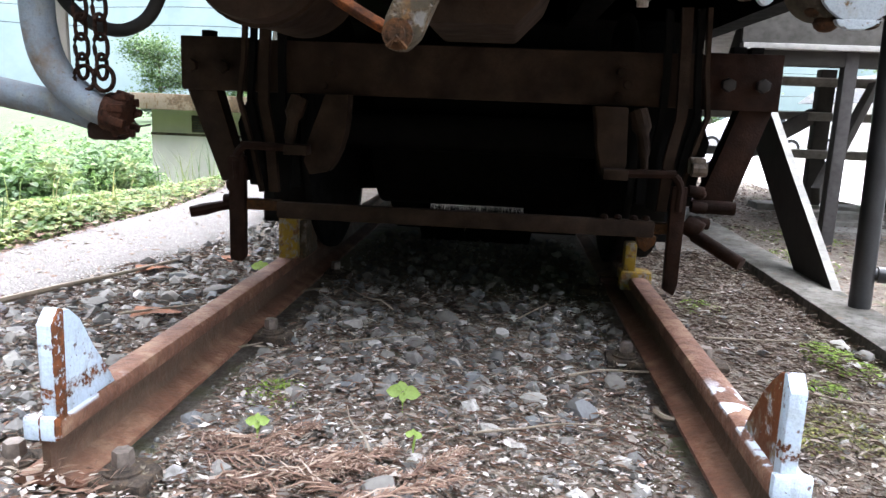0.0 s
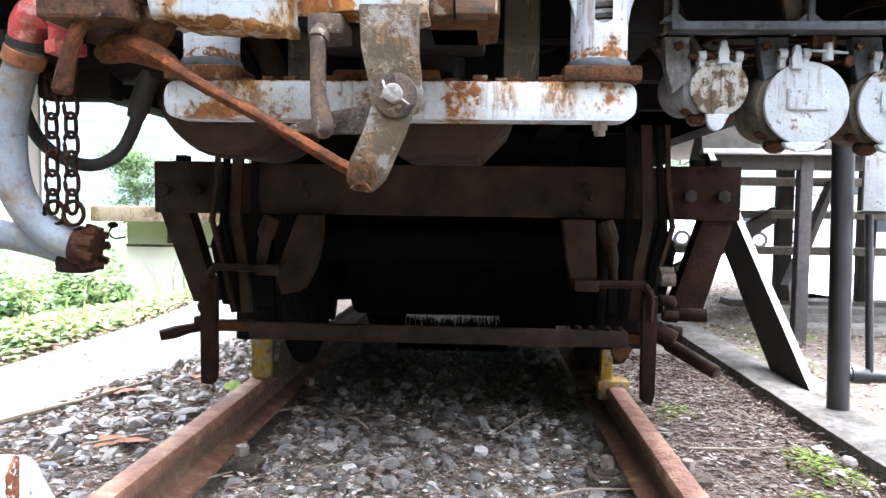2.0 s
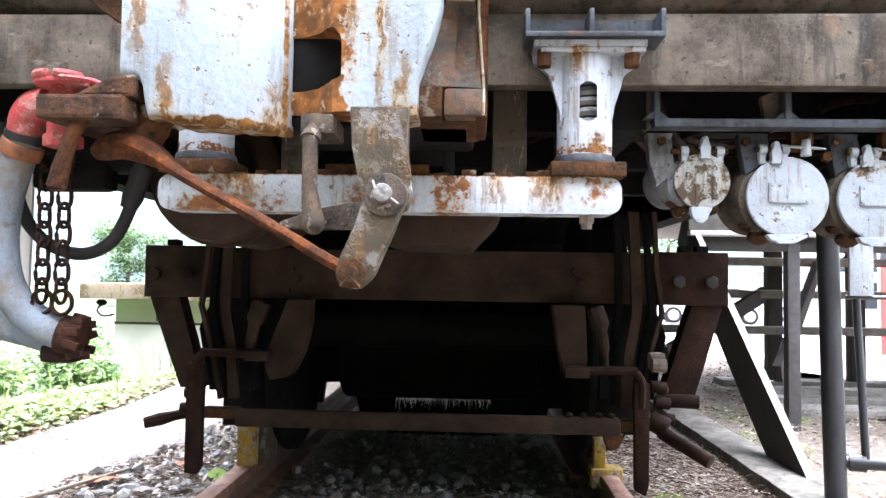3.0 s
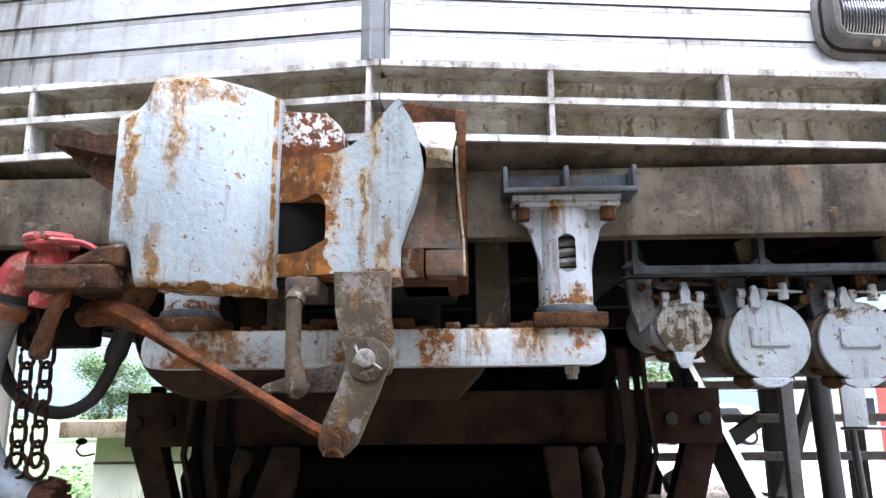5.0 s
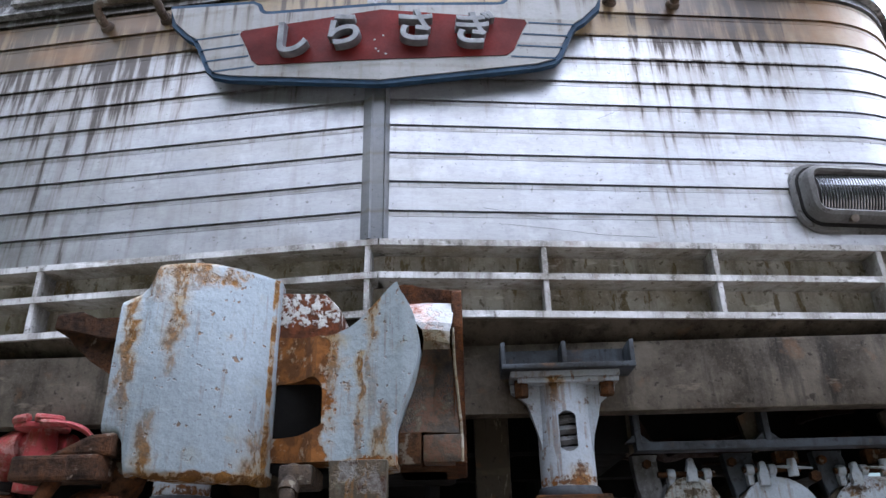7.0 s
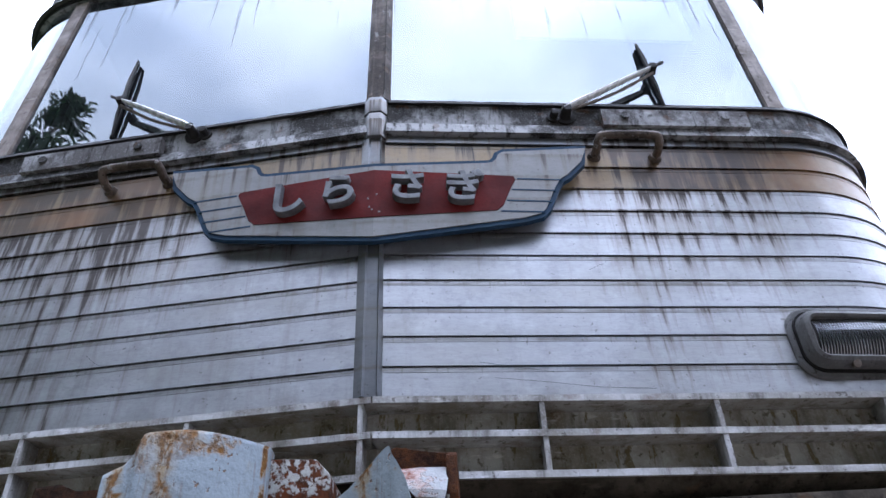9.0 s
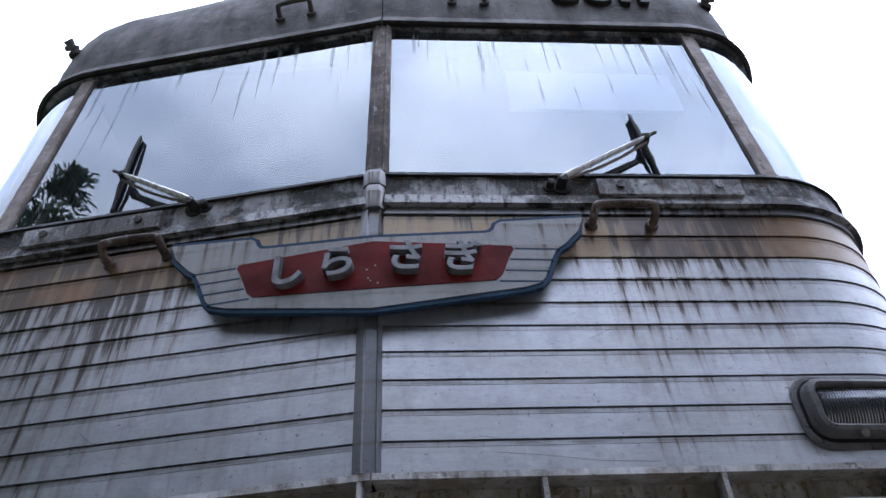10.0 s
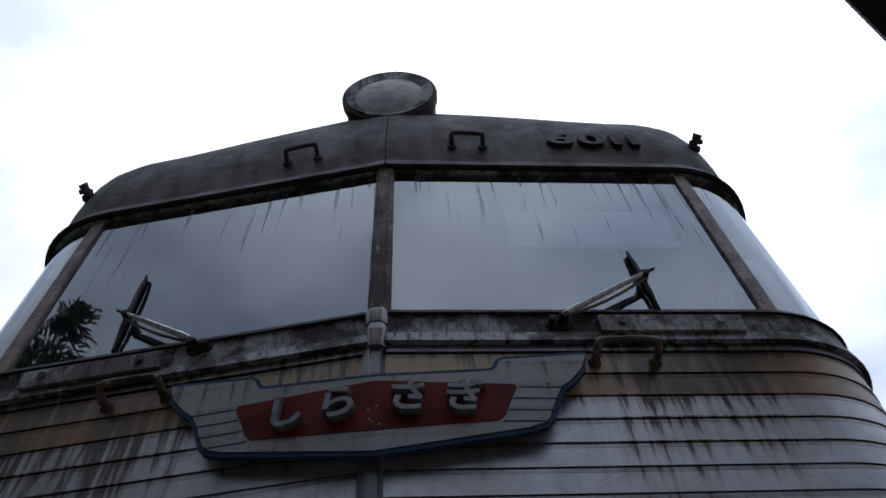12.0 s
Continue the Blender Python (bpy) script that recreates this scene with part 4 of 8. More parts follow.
BOARD_Z = [1.459, 1.527, 1.595, 1.664, 1.733, 1.799, 1.862, 1.928, 1.996, 2.066, 2.136]
for side in (1, -1):
    for k, (z0, z1) in enumerate(zip(BOARD_Z, BOARD_Z[1:])):
        b = slab(B(), side, 0.012 if side > 0 else 0.034, S_FLANK, z0 + 0.0008, z1 - 0.0022, -0.012, 0.0035, 0.0)
        slab(b, side, 0.012 if side > 0 else 0.034, S_FLANK, z1 - 0.013, z1 - 0.0115, -0.004, 0.0012)
        part("board", b, M_TAN if k >= 8 else M_BOARD, car, "tan painted board, streaked brown" if k >= 8 else "")
    # the core that closes the car behind the boards
    part("wall_core", slab(B(), side, 0.0, S_FLANK, 1.459, 2.29, -0.05, -0.008), M_LINE, car, "dark wall core behind the boards")
    part("sill_ledge", slab(B(), side, 0.020, S_FLANK, 2.138, 2.158, -0.01, 0.006), M_POST, car)
    part("drip_rail", slab(B(), side, 0.020, S_FLANK, 2.162, 2.196, -0.01, 0.022, 0.015), M_SILL, car, "grimy projecting drip rail under the windscreen")
    part("sill_panel", slab(B(), side, 0.020, S_FLANK, 2.198, 2.272, -0.02, 0.004), M_SILL, car, "blackened sill panel under the windscreen")
    part("window_seal", slab(B(), side, 0.020, S_FLANK, 2.272, 2.290, -0.03, 0.014, 0.006), M_RUBBER, car, "black rubber seal")
    # the windscreen and the wrapped corner pane
    pane = sheet("windscreen_pane", side, 0.024, s_of_x(1.046), M_GLASS, car, "large flat windscreen pane reflecting the clouds")
    part("front_pillar", slab(B(), side, s_of_x(1.042), s_of_x(1.042) + 0.046, 2.284, 3.09, -0.012, 0.006), M_FRONTPILLAR, car, "slim brown-grey windscreen pillar")
    sheet("corner_pane", side, s_of_x(1.042) + 0.044, s_of_x(1.0) + 0.66, M_GLASS, car, "curved corner pane")
    part("side_wall_upper", slab(B(), side, s_of_x(1.0) + 0.65, S_FLANK, 2.27, 3.08, -0.04, 0.0), M_BOARD, car)
    part("window_head", slab(B(), side, 0.024, S_FLANK, 3.080, 3.094, -0.03, 0.010), M_SILL, car)
    part("visor", slab(B(), side, 0.0, S_FLANK, 3.096, 3.150, -0.03, 0.032, 0.018), M_ROOF, car, "dark projecting visor over the windscreen")
    part("visor_seam", slab(B(), side, 0.0, S_FLANK, 3.090, 3.098, -0.03, 0.020), M_RUBBER, car)
    # the slatted step below the boards
    for z in (1.452, 1.382, 1.304):
        part("grille_fin", slab(B(), side, 0.0, s_of_x(1.0) + 0.42, z - 0.006, z + 0.006, -0.050, 0.010), M_GRILLE, car)
        part("fin_edge", slab(B(), side, 0.0, s_of_x(1.0) + 0.42, z - 0.0065, z + 0.0065, 0.0102, 0.0135), M_EDGE, car, "bright worn edge of a fin")
    part("grille_back", slab(B(), side, 0.0, s_of_x(1.0) + 0.42, 1.300, 1.458, -0.062, -0.046), M_GRILLEBACK, car, "stained panel behind the fins")
    for k in range(0, 4) if side > 0 else (-3, -2, -1):
        for z0, z1 in ((1.388, 1.447), (1.310, 1.377)):
            c = on_face(-0.022 + 0.3475 * k, 0.5 * (z0 + z1))
            b = B().box(c.x - 0.0055, c.x + 0.0055, c.y - 0.011, c.y + 0.050, z0, z1, bev=0.002)
            part("grille_divider", b, M_EDGE, car)
    part("skirt_lip", slab(B(), side, 0.0, s_of_x(1.0) + 0.42, 1.250, 1.298, -0.13, -0.075, 0.004), M_BEAM, car)

# the nose post
b = B()
for z0, z1, w, d in ((1.459, 1.93, 0.028, 0.016), (1.93, 2.145, 0.028, 0.016)):
    b.plate([(-0.010 + px, NOSE_Y + py) for px, py in ((-w, 0.03), (-w, -0.004), (-w * 0.35, -d), (-w * 0.2, -d * 0.72), (w * 0.62, -d * 0.72), (w * 0.72, -d), (w, -0.004), (w, 0.03))], z0, z1, "z")
part("nose_post", b, M_POST, car, "silver-grey post on the ridge of the front")
b = B()
for z0, z1, w in ((2.145, 2.225, 0.033), (2.229, 2.282, 0.035)):
    w *= 0.87
    b.plate([(-0.005 + px, NOSE_Y + py) for px, py in ((-w, 0.03), (-w, -0.008), (-w * 0.5, -0.024), (w * 0.5, -0.024), (w, -0.008), (w, 0.03))], z0, z1, "z", bev=0.004)
part("post_collar", b, M_POST, car)
b = B()
rows = []
for z in np.linspace(2.282, 3.10, 6):
    oy = LEAN_BACK * (z - SILL_Z)
    rows.append([(px, py + oy, z) for px, py in ((-0.031, NOSE_Y + 0.02), (-0.031, NOSE_Y - 0.006), (-0.017, NOSE_Y - 0.018), (-0.013, NOSE_Y - 0.014), (0.013, NOSE_Y - 0.014), (0.017, NOSE_Y - 0.018), (0.031, NOSE_Y - 0.006), (0.031, NOSE_Y + 0.02))])
b.grid(rows, close=True)
part("windscreen_post", b, M_PILLAR, car, "brown-streaked centre post between the panes")


def arch(x):
    return 4.075 - 0.20 * (abs(x) / 1.2) ** 2


def roof_point(s, side, th):
    px, py, nx, ny = plan_at(s)
    y0 = py + LEAN_BACK * 0.86
    front = max(0.0, min(1.0, (2.16 - py) / 0.38))
    qx, qy = px * (0.92 * front), y0 + 0.50 * front
    edge = max(0.0, min(1.0, (px - 0.8) / 0.55)) ** 2
    a, z1 = (1 - math.cos(th)) ** (1 + 0.22 * edge), arch(qx)
    x, y = px + (qx - px) * a + nx * 0.014 * (1 - a), y0 + (qy - y0) * a + ny * 0.014 * (1 - a)
    return (side * x, y, 3.150 + (z1 - 3.150) * math.sin(th) ** (1 - 0.10 * edge))


for side in (1, -1):
    b = B()
    b.grid([[roof_point(s, side, th) for s in (0.0, *[q for q in PLAN_S[1:] if q < S_FLANK], S_FLANK)] for th in np.linspace(0, math.pi / 2, 13)])
    part("roof_half", b, M_ROOF, car, "sooty grey domed roof", angle=60)
b = B().grid([[(x, y, arch(x) - 0.002) for x in np.linspace(-1.2, 1.2, 17)] for y in (2.20, 2.6, 4, 8, CAR_END)])
part("roof_top", b, M_ROOF, car)
b = B().box(-HALF, HALF, CAR_END - 0.02, CAR_END + 0.03, 1.25, 3.5)
part("rear_wall", b, M_BOARD, car)

BLIND = (0.40, 0.945, 2.65, 2.87)
# what the cab shows through its panes
b = B().box(-1.2, 1.2, 1.85, 4.2, 2.16, 2.22).box(-1.28, 1.28, 4.2, 4.24, 1.3, 3.6)
part("cab_lining", b, M_INSIDE, car, "dark cab lining")
b = B().box(-1.2, 1.2, 2.0, 4.2, 3.30, 3.33)
part("cab_ceiling", b, M_INSIDE, car)
b = B()
rows = [[on_face(BLIND[0] + (BLIND[1] - BLIND[0]) * k / 6, z, -0.03 - d) for k in range(7)] for z, d in ((BLIND[2], 0), (BLIND[3], 0), (BLIND[3], 0.01), (BLIND[2], 0.01), (BLIND[2], 0))]
b.grid(rows)
part("sun_blind", b, M_PALE, car, "pale blind behind the windscreen")

# under the body: buffer beam and underframe
b = B().box(-1.16, 1.16, 1.715, 1.76, 1.127, 1.262, bev=0.004)
part("buffer_beam", b, M_BEAM, car, "grey weathered buffer beam")
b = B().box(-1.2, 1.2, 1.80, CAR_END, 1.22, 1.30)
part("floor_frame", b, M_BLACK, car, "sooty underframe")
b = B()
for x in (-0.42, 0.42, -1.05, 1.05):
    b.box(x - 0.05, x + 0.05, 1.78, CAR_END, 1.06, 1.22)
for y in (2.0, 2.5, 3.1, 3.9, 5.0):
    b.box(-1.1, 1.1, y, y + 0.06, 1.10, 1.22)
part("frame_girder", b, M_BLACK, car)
rng = random.Random(4)
for k in range(12):
    x0, z0 = rng.uniform(0.35, 1.15), rng.uniform(1.08, 1.19)
    b = B().tube(curve([(x0, 1.80 + rng.uniform(0, 0.2), z0), (x0 + rng.uniform(-0.2, 0.2), 1.95, z0 - rng.uniform(0, 0.06)), (x0 + rng.uniform(-0.4, 0.3), 2.1 + rng.uniform(0, 0.5), z0 + 0.02)], 4), rng.uniform(0.004, 0.011), 6)
    part("conduit", b, M_BOGIE_RED, car, "old conduit under the floor")

# long thin scratches in the paint
for pts in (((0.24, 1.500), (0.33, 1.492), (0.45, 1.478), (0.56, 1.474)), ((-0.63, 1.625), (-0.60, 1.600), (-0.585, 1.597)), ((0.47, 1.760), (0.52, 1.785)), ((0.21, 1.535), (0.36, 1.512))):
    part("scratch", B().tube([on_face(x, z, 0.0034) for x, z in pts], 0.00025, 4), M_LINE, car, "thin dark scratch in the paint")

# grab handles beside the sign
for side in (1, -1):
    xa, xb = side * 0.535, side * 0.690
    a, d = on_face(xa, 2.098), on_face(xb, 2.100)
    o = 0.055
    pts = [on_face(xa, 2.098), on_face(xa, 2.098, 0.03), on_face(xa * 1.004, 2.110, o), on_face(xa + side * 0.02, 2.120, o + 0.006), on_face(xb - side * 0.02, 2.122, o + 0.006), on_face(xb * 0.996, 2.112, o), on_face(xb, 2.100, 0.03), on_face(xb, 2.100)]
    handle = part("grab_handle", B().tube(curve(pts, 4), 0.0105, 10), M_PILLAR, car, "dull brass-coloured grab handle")
    for p in (xa, xb):
        part("handle_foot", B().cyl(on_face(p, 2.099), on_face(p, 2.099, 0.014), 0.018, 0.014, 14), M_PILLAR, handle)

# step boards bolted to the sill panel
for side, x0, x1, z0 in ((1, 0.570, 0.955, 2.190), (-1, 0.570, 0.955, 2.190)):
    b = slab(B(), side, s_of_x(x0), s_of_x(x1), z0, z0 + 0.056, 0.0, 0.028)
    box = part("cover_strip", b, M_STRIP, car, "grimy pale cover strip bolted under the windscreen")
    for xx in (x0 + 0.06, x1 - 0.06):
        c = on_face(side * xx, z0 + 0.03, 0.028)
        part("screw", B().cyl(c, c + Vector((0, -0.008, 0)), 0.011, n=10), M_SILL, box)

# rungs on the dome and the running number
def dome(x, z):
    """A point on the front of the roof dome."""
    side = 1 if x >= 0 else -1
    s = s_of_x(min(abs(x), 1.25))
    lo, hi = 0.0, math.pi / 2
    for _ in range(30):
        mid = 0.5 * (lo + hi)
        lo, hi = (mid, hi) if roof_point(s, side, mid)[2] < z else (lo, mid)
    return Vector(roof_point(s, side, lo))


for x in (-0.318, 0.305):
    z = 3.257
    a, c = dome(x - 0.058, z), dome(x + 0.058, z)
    o = Vector((0, -0.05, 0.012))
    pts = [a, a + o * 0.9, a + o + Vector((0.014, 0, 0.01)), c + o + Vector((-0.014, 0, 0.01)), c + o * 0.9, c]
    rung = part("roof_rung", B().tube(curve(pts, 3), 0.009, 8), M_ROOF, car, "bent steel rung")
    for p in (a, c):
        part("rung_foot", B().cyl(p, p + Vector((0, -0.012, 0)), 0.018, n=12), M_ROOF, rung)


def glyph_mesh(text, size, depth):
    c = bpy.data.curves.new("glyph", "FONT")
    c.body, c.size, c.extrude, c.bevel_depth = text, size, depth / 2, size * 0.012
    c.align_x, c.align_y = "CENTER", "CENTER"
    c.offset = size * 0.018
    o = bpy.data.objects.new("glyph", c)
    scene.collection.objects.link(o)
    me = bpy.data.meshes.new_from_object(o.evaluated_get(bpy.context.evaluated_depsgraph_get()))
    bpy.data.objects.remove(o)
    bpy.data.curves.remove(c)
    return me


def glyph(name, text, size, depth, at, facing, mat, parent, label="", wide=1.0):
    """A raised character standing at a point and facing outward."""
    me = glyph_mesh(text, size, depth)
    me.transform(Matrix.Diagonal((wide, 1, 1, 1)))
    z = Vector(facing).normalized()
    x = Vector((0, 0, 1)).cross(z).normalized()
    y = z.cross(x)
    m = Matrix((x, y, z)).transposed().to_4x4()
    me.transform(Matrix.Translation(Vector(at) + z * depth / 2) @ m)
    me.transform(Matrix.Translation(-origin_of(parent)))
    me.materials.clear()
    me.materials.append(mat)
    ob = new(name, me)
    ob.parent = parent
    return tagged(ob, label)


for ch, x in zip("6011", (0.665, 0.790, 0.885, 0.955)):
    p, q = dome(x, 3.30), dome(x, 3.36)
    r = dome(x + 0.02, 3.30)
    facing = (r - p).cross(q - p)
    if facing.y > 0:
        facing = -facing
    glyph("number_digit", ch, 0.142, 0.016, dome(x, 3.315), facing, M_DIGIT, car, "raised digit " + ch + " on the roof dome", 1.5)

# ==== things on the front ====
# the winged name sign
sign = thing("head_sign", "winged name sign, off-white with a navy rim and red field", "sign", (0, 1.60, 1.95))


def sign_pt(x, z, out):
    px = abs(x)
    return Vector((x, NOSE_Y + VEE * px - 0.012 - out, z))


WING = [(0.0, 2.022), (0.262, 2.037), (0.276, 2.040), (0.286, 2.050), (0.292, 2.066), (0.304, 2.074), (0.508, 2.090), (0.490, 2.046), (0.452, 2.004), (0.432, 1.990), (0.418, 1.966), (0.390, 1.902), (0.376, 1.886), (0.340, 1.874), (0.0, 1.818)]
FIELD = [(0.0, 2.009), (0.300, 1.9960), (0.322, 1.9945), (0.326, 1.985), (0.312, 1.956), (0.292, 1.908), (0.276, 1.893), (0.0, 1.871)]


def grown(outline, by):
    """The half outline moved outward by an even margin; the ends stay on the ridge."""
    out = []
    n = len(outline)
    for i, (x, z) in enumerate(outline):
        ax, az = outline[max(i - 1, 0)]
        cx, cz = outline[min(i + 1, n - 1)]
        d = Vector((cx - ax, cz - az)).normalized()
        out.append((0.0 if x == 0 else x - d.y * by, z + (d.x * by if x else math.copysign(by, d.x))))
    return out


def sign_sheet(b, side, outline, out0, out1, grow=0.0):
    pts = grown(outline, grow) if grow else outline
    lo = [b.bm.verts.new(sign_pt(side * x, z, out0)) for x, z in pts]
    hi = [b.bm.verts.new(sign_pt(side * x, z, out1)) for x, z in pts]
    n = len(pts)
    b.bm.faces.new(hi)
    b.bm.faces.new(lo[::-1])
    for i in range(n):
        b.bm.faces.new((lo[i], lo[(i + 1) % n], hi[(i + 1) % n], hi[i]))


b = B()
for side in (1, -1):
    sign_sheet(b, side, WING, 0.016, 0.0300, 0.011)
part("rim", b, M_NAVY, sign, "navy blue rim", smooth=False)
for side in (1, -1):
    b = B()
    sign_sheet(b, side, WING, 0.02, 0.0330)
    part("wing_panel", b, M_SIGNWHITE, sign, "off-white wing panel", smooth=False)
    b = B()
    sign_sheet(b, side, FIELD, 0.03, 0.0350)
    part("red_field", b, M_SIGNRED, sign, "faded red field", smooth=False)
    for z, x0, x1 in ((1.990, 0.330, 0.436), (1.957, 0.315, 0.417), (1.924, 0.301, 0.402), (1.893, 0.285, 0.384)):
        b = B()
        sign_sheet(b, side, [(x0, z), (x1, z - 0.002), (x1, z - 0.0060), (x0, z - 0.0040)], 0.03, 0.0338)
        part("feather_line", b, M_NAVY, sign, smooth=False)
for ch, x, z in (("し", -0.200, 1.938), ("ら", -0.079, 1.942), ("さ", 0.075, 1.944), ("ぎ", 0.203, 1.942)):
    side = 1 if x > 0 else -1
    facing = Vector((side * VEE, -1, 0))
    me_at = sign_pt(x, z, 0.035)
    glyph("kana_letter", ch, 0.097, 0.020, me_at, facing, M_KANA, sign, "raised grey letter " + ch)
b = B()
for x, z in ((-0.013, 1.925), (0.012, 1.885), (-0.004, 1.892), (0.006, 1.935), (-0.01, 1.90)):
    b.ball(sign_pt(x, z, 0.0352), (0.0015 + 0.12 * abs(x), 0.0008, 0.0024), 8)
part("paint_fleck", b, M_SIGNWHITE, sign)
for x in (-0.3, -0.02, 0.3):
    b = B().box(x - 0.02, x + 0.02, NOSE_Y + VEE * abs(x) - 0.014, NOSE_Y + VEE * abs(x) + 0.002, 1.90, 2.0)
    part("mount_block", b, M_SILL, sign)


def rounded(x0, x1, z0, z1, r, n=6):
    pts = []
    for cx, cz, a0 in ((x1 - r, z1 - r, 0), (x0 + r, z1 - r, 90), (x0 + r, z0 + r, 180), (x1 - r, z0 + r, 270)):
        pts += [(cx + r * math.cos(radians(a0 + 90 * k / n)), cz + r * math.sin(radians(a0 + 90 * k / n))) for k in range(n + 1)]
    return pts


def front_lamp(side):
    """A recessed oblong lamp: base gasket, cast bezel and ribbed glass."""
    ob = thing("front_lamp", "oblong lamp with a grey cast bezel and ribbed glass", "lamp", on_face(side * 1.02, 1.572), "front lamps")
    cx = side * 1.02

    def ring(b, hw, hh, r, steps):
        rows = []
        for grow, out in steps:
            rows.append([on_face(cx + px * 1.0, 1.572 + pz, out) for px, pz in rounded(-hw - grow, hw + grow, -hh - grow, hh + grow, r + grow)])
        b.grid(rows, close=True)
        return b
    part("base_ring", ring(B(), 0.144, 0.076, 0.046, ((0.008, 0.0), (0.008, 0.006), (0.004, 0.011), (-0.006, 0.011))), M_BEZEL, ob, "pale grey base ring")
    part("gasket", ring(B(), 0.141, 0.070, 0.044, ((0.001, 0.008), (0.001, 0.016), (-0.006, 0.016))), M_RUBBER, ob, "black rubber gasket")
    part("bezel", ring(B(), 0.139, 0.066, 0.040, ((0.0, 0.004), (-0.003, 0.032), (-0.008, 0.043), (-0.016, 0.047), (-0.021, 0.043), (-0.024, 0.026))), M_BEZEL, ob, "grey cast bezel")
    n = 36
    rows = []
    for pz in np.linspace(-0.047, 0.047, 9):
        belly = 0.016 * (1 - (pz / 0.047) ** 2)
        rows.append([on_face(cx - 0.116 + 0.232 * k / (2 * n), 1.572 + pz, 0.026 + belly) for k in range(2 * n + 1)])
    glass = part("ribbed_glass", B().grid(rows), M_PIVOT, ob, "dark lamp glass behind bright ribs")
    for k in range(1, n):
        pts = [on_face(cx - 0.116 + 0.232 * k / n, 1.572 + pz, 0.0275 + 0.016 * (1 - (pz / 0.047) ** 2)) for pz in np.linspace(-0.045, 0.045, 9)]
        part("glass_rib", B().tube(pts, 0.0020, 6), M_LENS, glass)
    c = on_face(cx - side * 0.048, 1.512, 0.026)
    part("bezel_screw", B().cyl(c, c + Vector((0, -0.014, -0.004)), 0.009, n=8, bev=0.002), M_BOLT, ob)


front_lamp(1)
front_lamp(-1)


def wiper(side, px, pz, ex, ez, top, low):
    """A stub pivot, a channel-shaped arm of two flats and a crossing blade; top, low: the blade's ends."""
    ob = thing("wiper", "chrome windscreen wiper parked on the pane", "wiper", on_face(side * px, pz), "wipers")
    a, e = on_face(side * px, pz, 0.034), on_face(side * ex, ez, 0.036)
    q = side * px
    part("pivot", B().cyl(on_face(q, pz - 0.006), on_face(q, pz - 0.006, 0.044), 0.017, 0.011, 14).cyl(on_face(q, pz - 0.006), on_face(q, pz - 0.006, 0.009), 0.027, n=18, bev=0.002), M_PIVOT, ob, "dark pivot boss")
    q2 = side * (px - 0.030)
    part("pivot_nut", B().cyl(on_face(q2, pz - 0.008), on_face(q2, pz - 0.008, 0.030), 0.011, n=8, bev=0.002).cyl(on_face(q2, pz - 0.008), on_face(q2, pz - 0.008, 0.010), 0.018, n=14), M_PIVOT, ob)
    d = (e - a).normalized()
    b = B().tube([a - d * 0.012, a + d * 0.03, e - d * 0.05, e + d * 0.014], [0.0105, 0.0130, 0.0105, 0.0060], 8, flat=0.55)
    part("arm", b, M_CHROME, ob, "bright chrome arm")
    lower = [a + Vector((0, 0.004, -0.008)), a.lerp(e, 0.5) + Vector((0, 0.006, -0.024)), e + Vector((0, 0.006, -0.016))]
    part("drag_link", B().tube(curve(lower, 4), 0.0042, 6), M_BOLT, ob, "thin grey second link")
    t, u = on_face(side * top[0], top[1], 0.012), on_face(side * low[0], low[1], 0.010)
    b = B().tube([t, t.lerp(u, 0.25) + Vector((0, -0.006, 0)), t.lerp(u, 0.75) + Vector((0, -0.006, 0)), u], [0.0035, 0.0062, 0.0062, 0.0035], 6)
    part("blade_holder", b, M_PIVOT, ob)
    q = Vector((side * 0.004, 0.008, 0))
    part("blade_rubber", B().tube([t + q, u + q], 0.0055, 6), M_RUBBER, ob, "black rubber blade")
    part("joint", B().box(e.x - 0.010, e.x + 0.010, e.y - 0.008, e.y + 0.022, e.z - 0.010, e.z + 0.010, bev=0.003).cyl(e + d * 0.012, e + d * 0.040, 0.005, n=8), M_PIVOT, ob)


wiper(1, 0.480, 2.243, 0.744, 2.421, (0.735, 2.565), (0.752, 2.285))
wiper(-1, 0.492, 2.262, 0.728, 2.425, (0.745, 2.645), (0.735, 2.300))

# the round lamp on the roof
lampo = thing("roof_headlight", "large round headlight housing on the roof dome", "headlight", (0, 1.95, 3.72))
C = Vector((0.0, 1.82, 3.86))
ax = Vector((0, -1, -0.04)).normalized()
b = B().cyl(C, C - ax * 0.42, 0.205, 0.19, 40).cyl(C + ax * 0.03, C - ax * 0.02, 0.214, n=40, bev=0.008)
part("housing", b, M_ROOF, lampo, "sooty round housing")
b = B().cyl(C + ax * 0.038, C + ax * 0.028, 0.196, n=40)
part("rim_ring", b, M_SILL, lampo)
rows = []
for k in range(9):
    f = k / 8
    rows.append([C + ax * (0.030 + 0.022 * (1 - f * f)) + Vector((math.cos(t) * 0.185 * f, 0, math.sin(t) * 0.185 * f)) for t in np.linspace(0, math.tau, 40, endpoint=False)])
m_hl = plain("dusty_headlight_glass", (0.20, 0.20, 0.185), 0.4, vary=0.6, scale=14, bump=0.0)
part("lens", B().grid(rows, close=True), m_hl, lampo, "dusty domed lens")
b = B().plate([(-0.19, 3.66), (-0.20, 3.84), (0.20, 3.84), (0.19, 3.66)], 1.90, 2.24, "y", bev=0.02)
part("pedestal", b, M_ROOF, lampo)


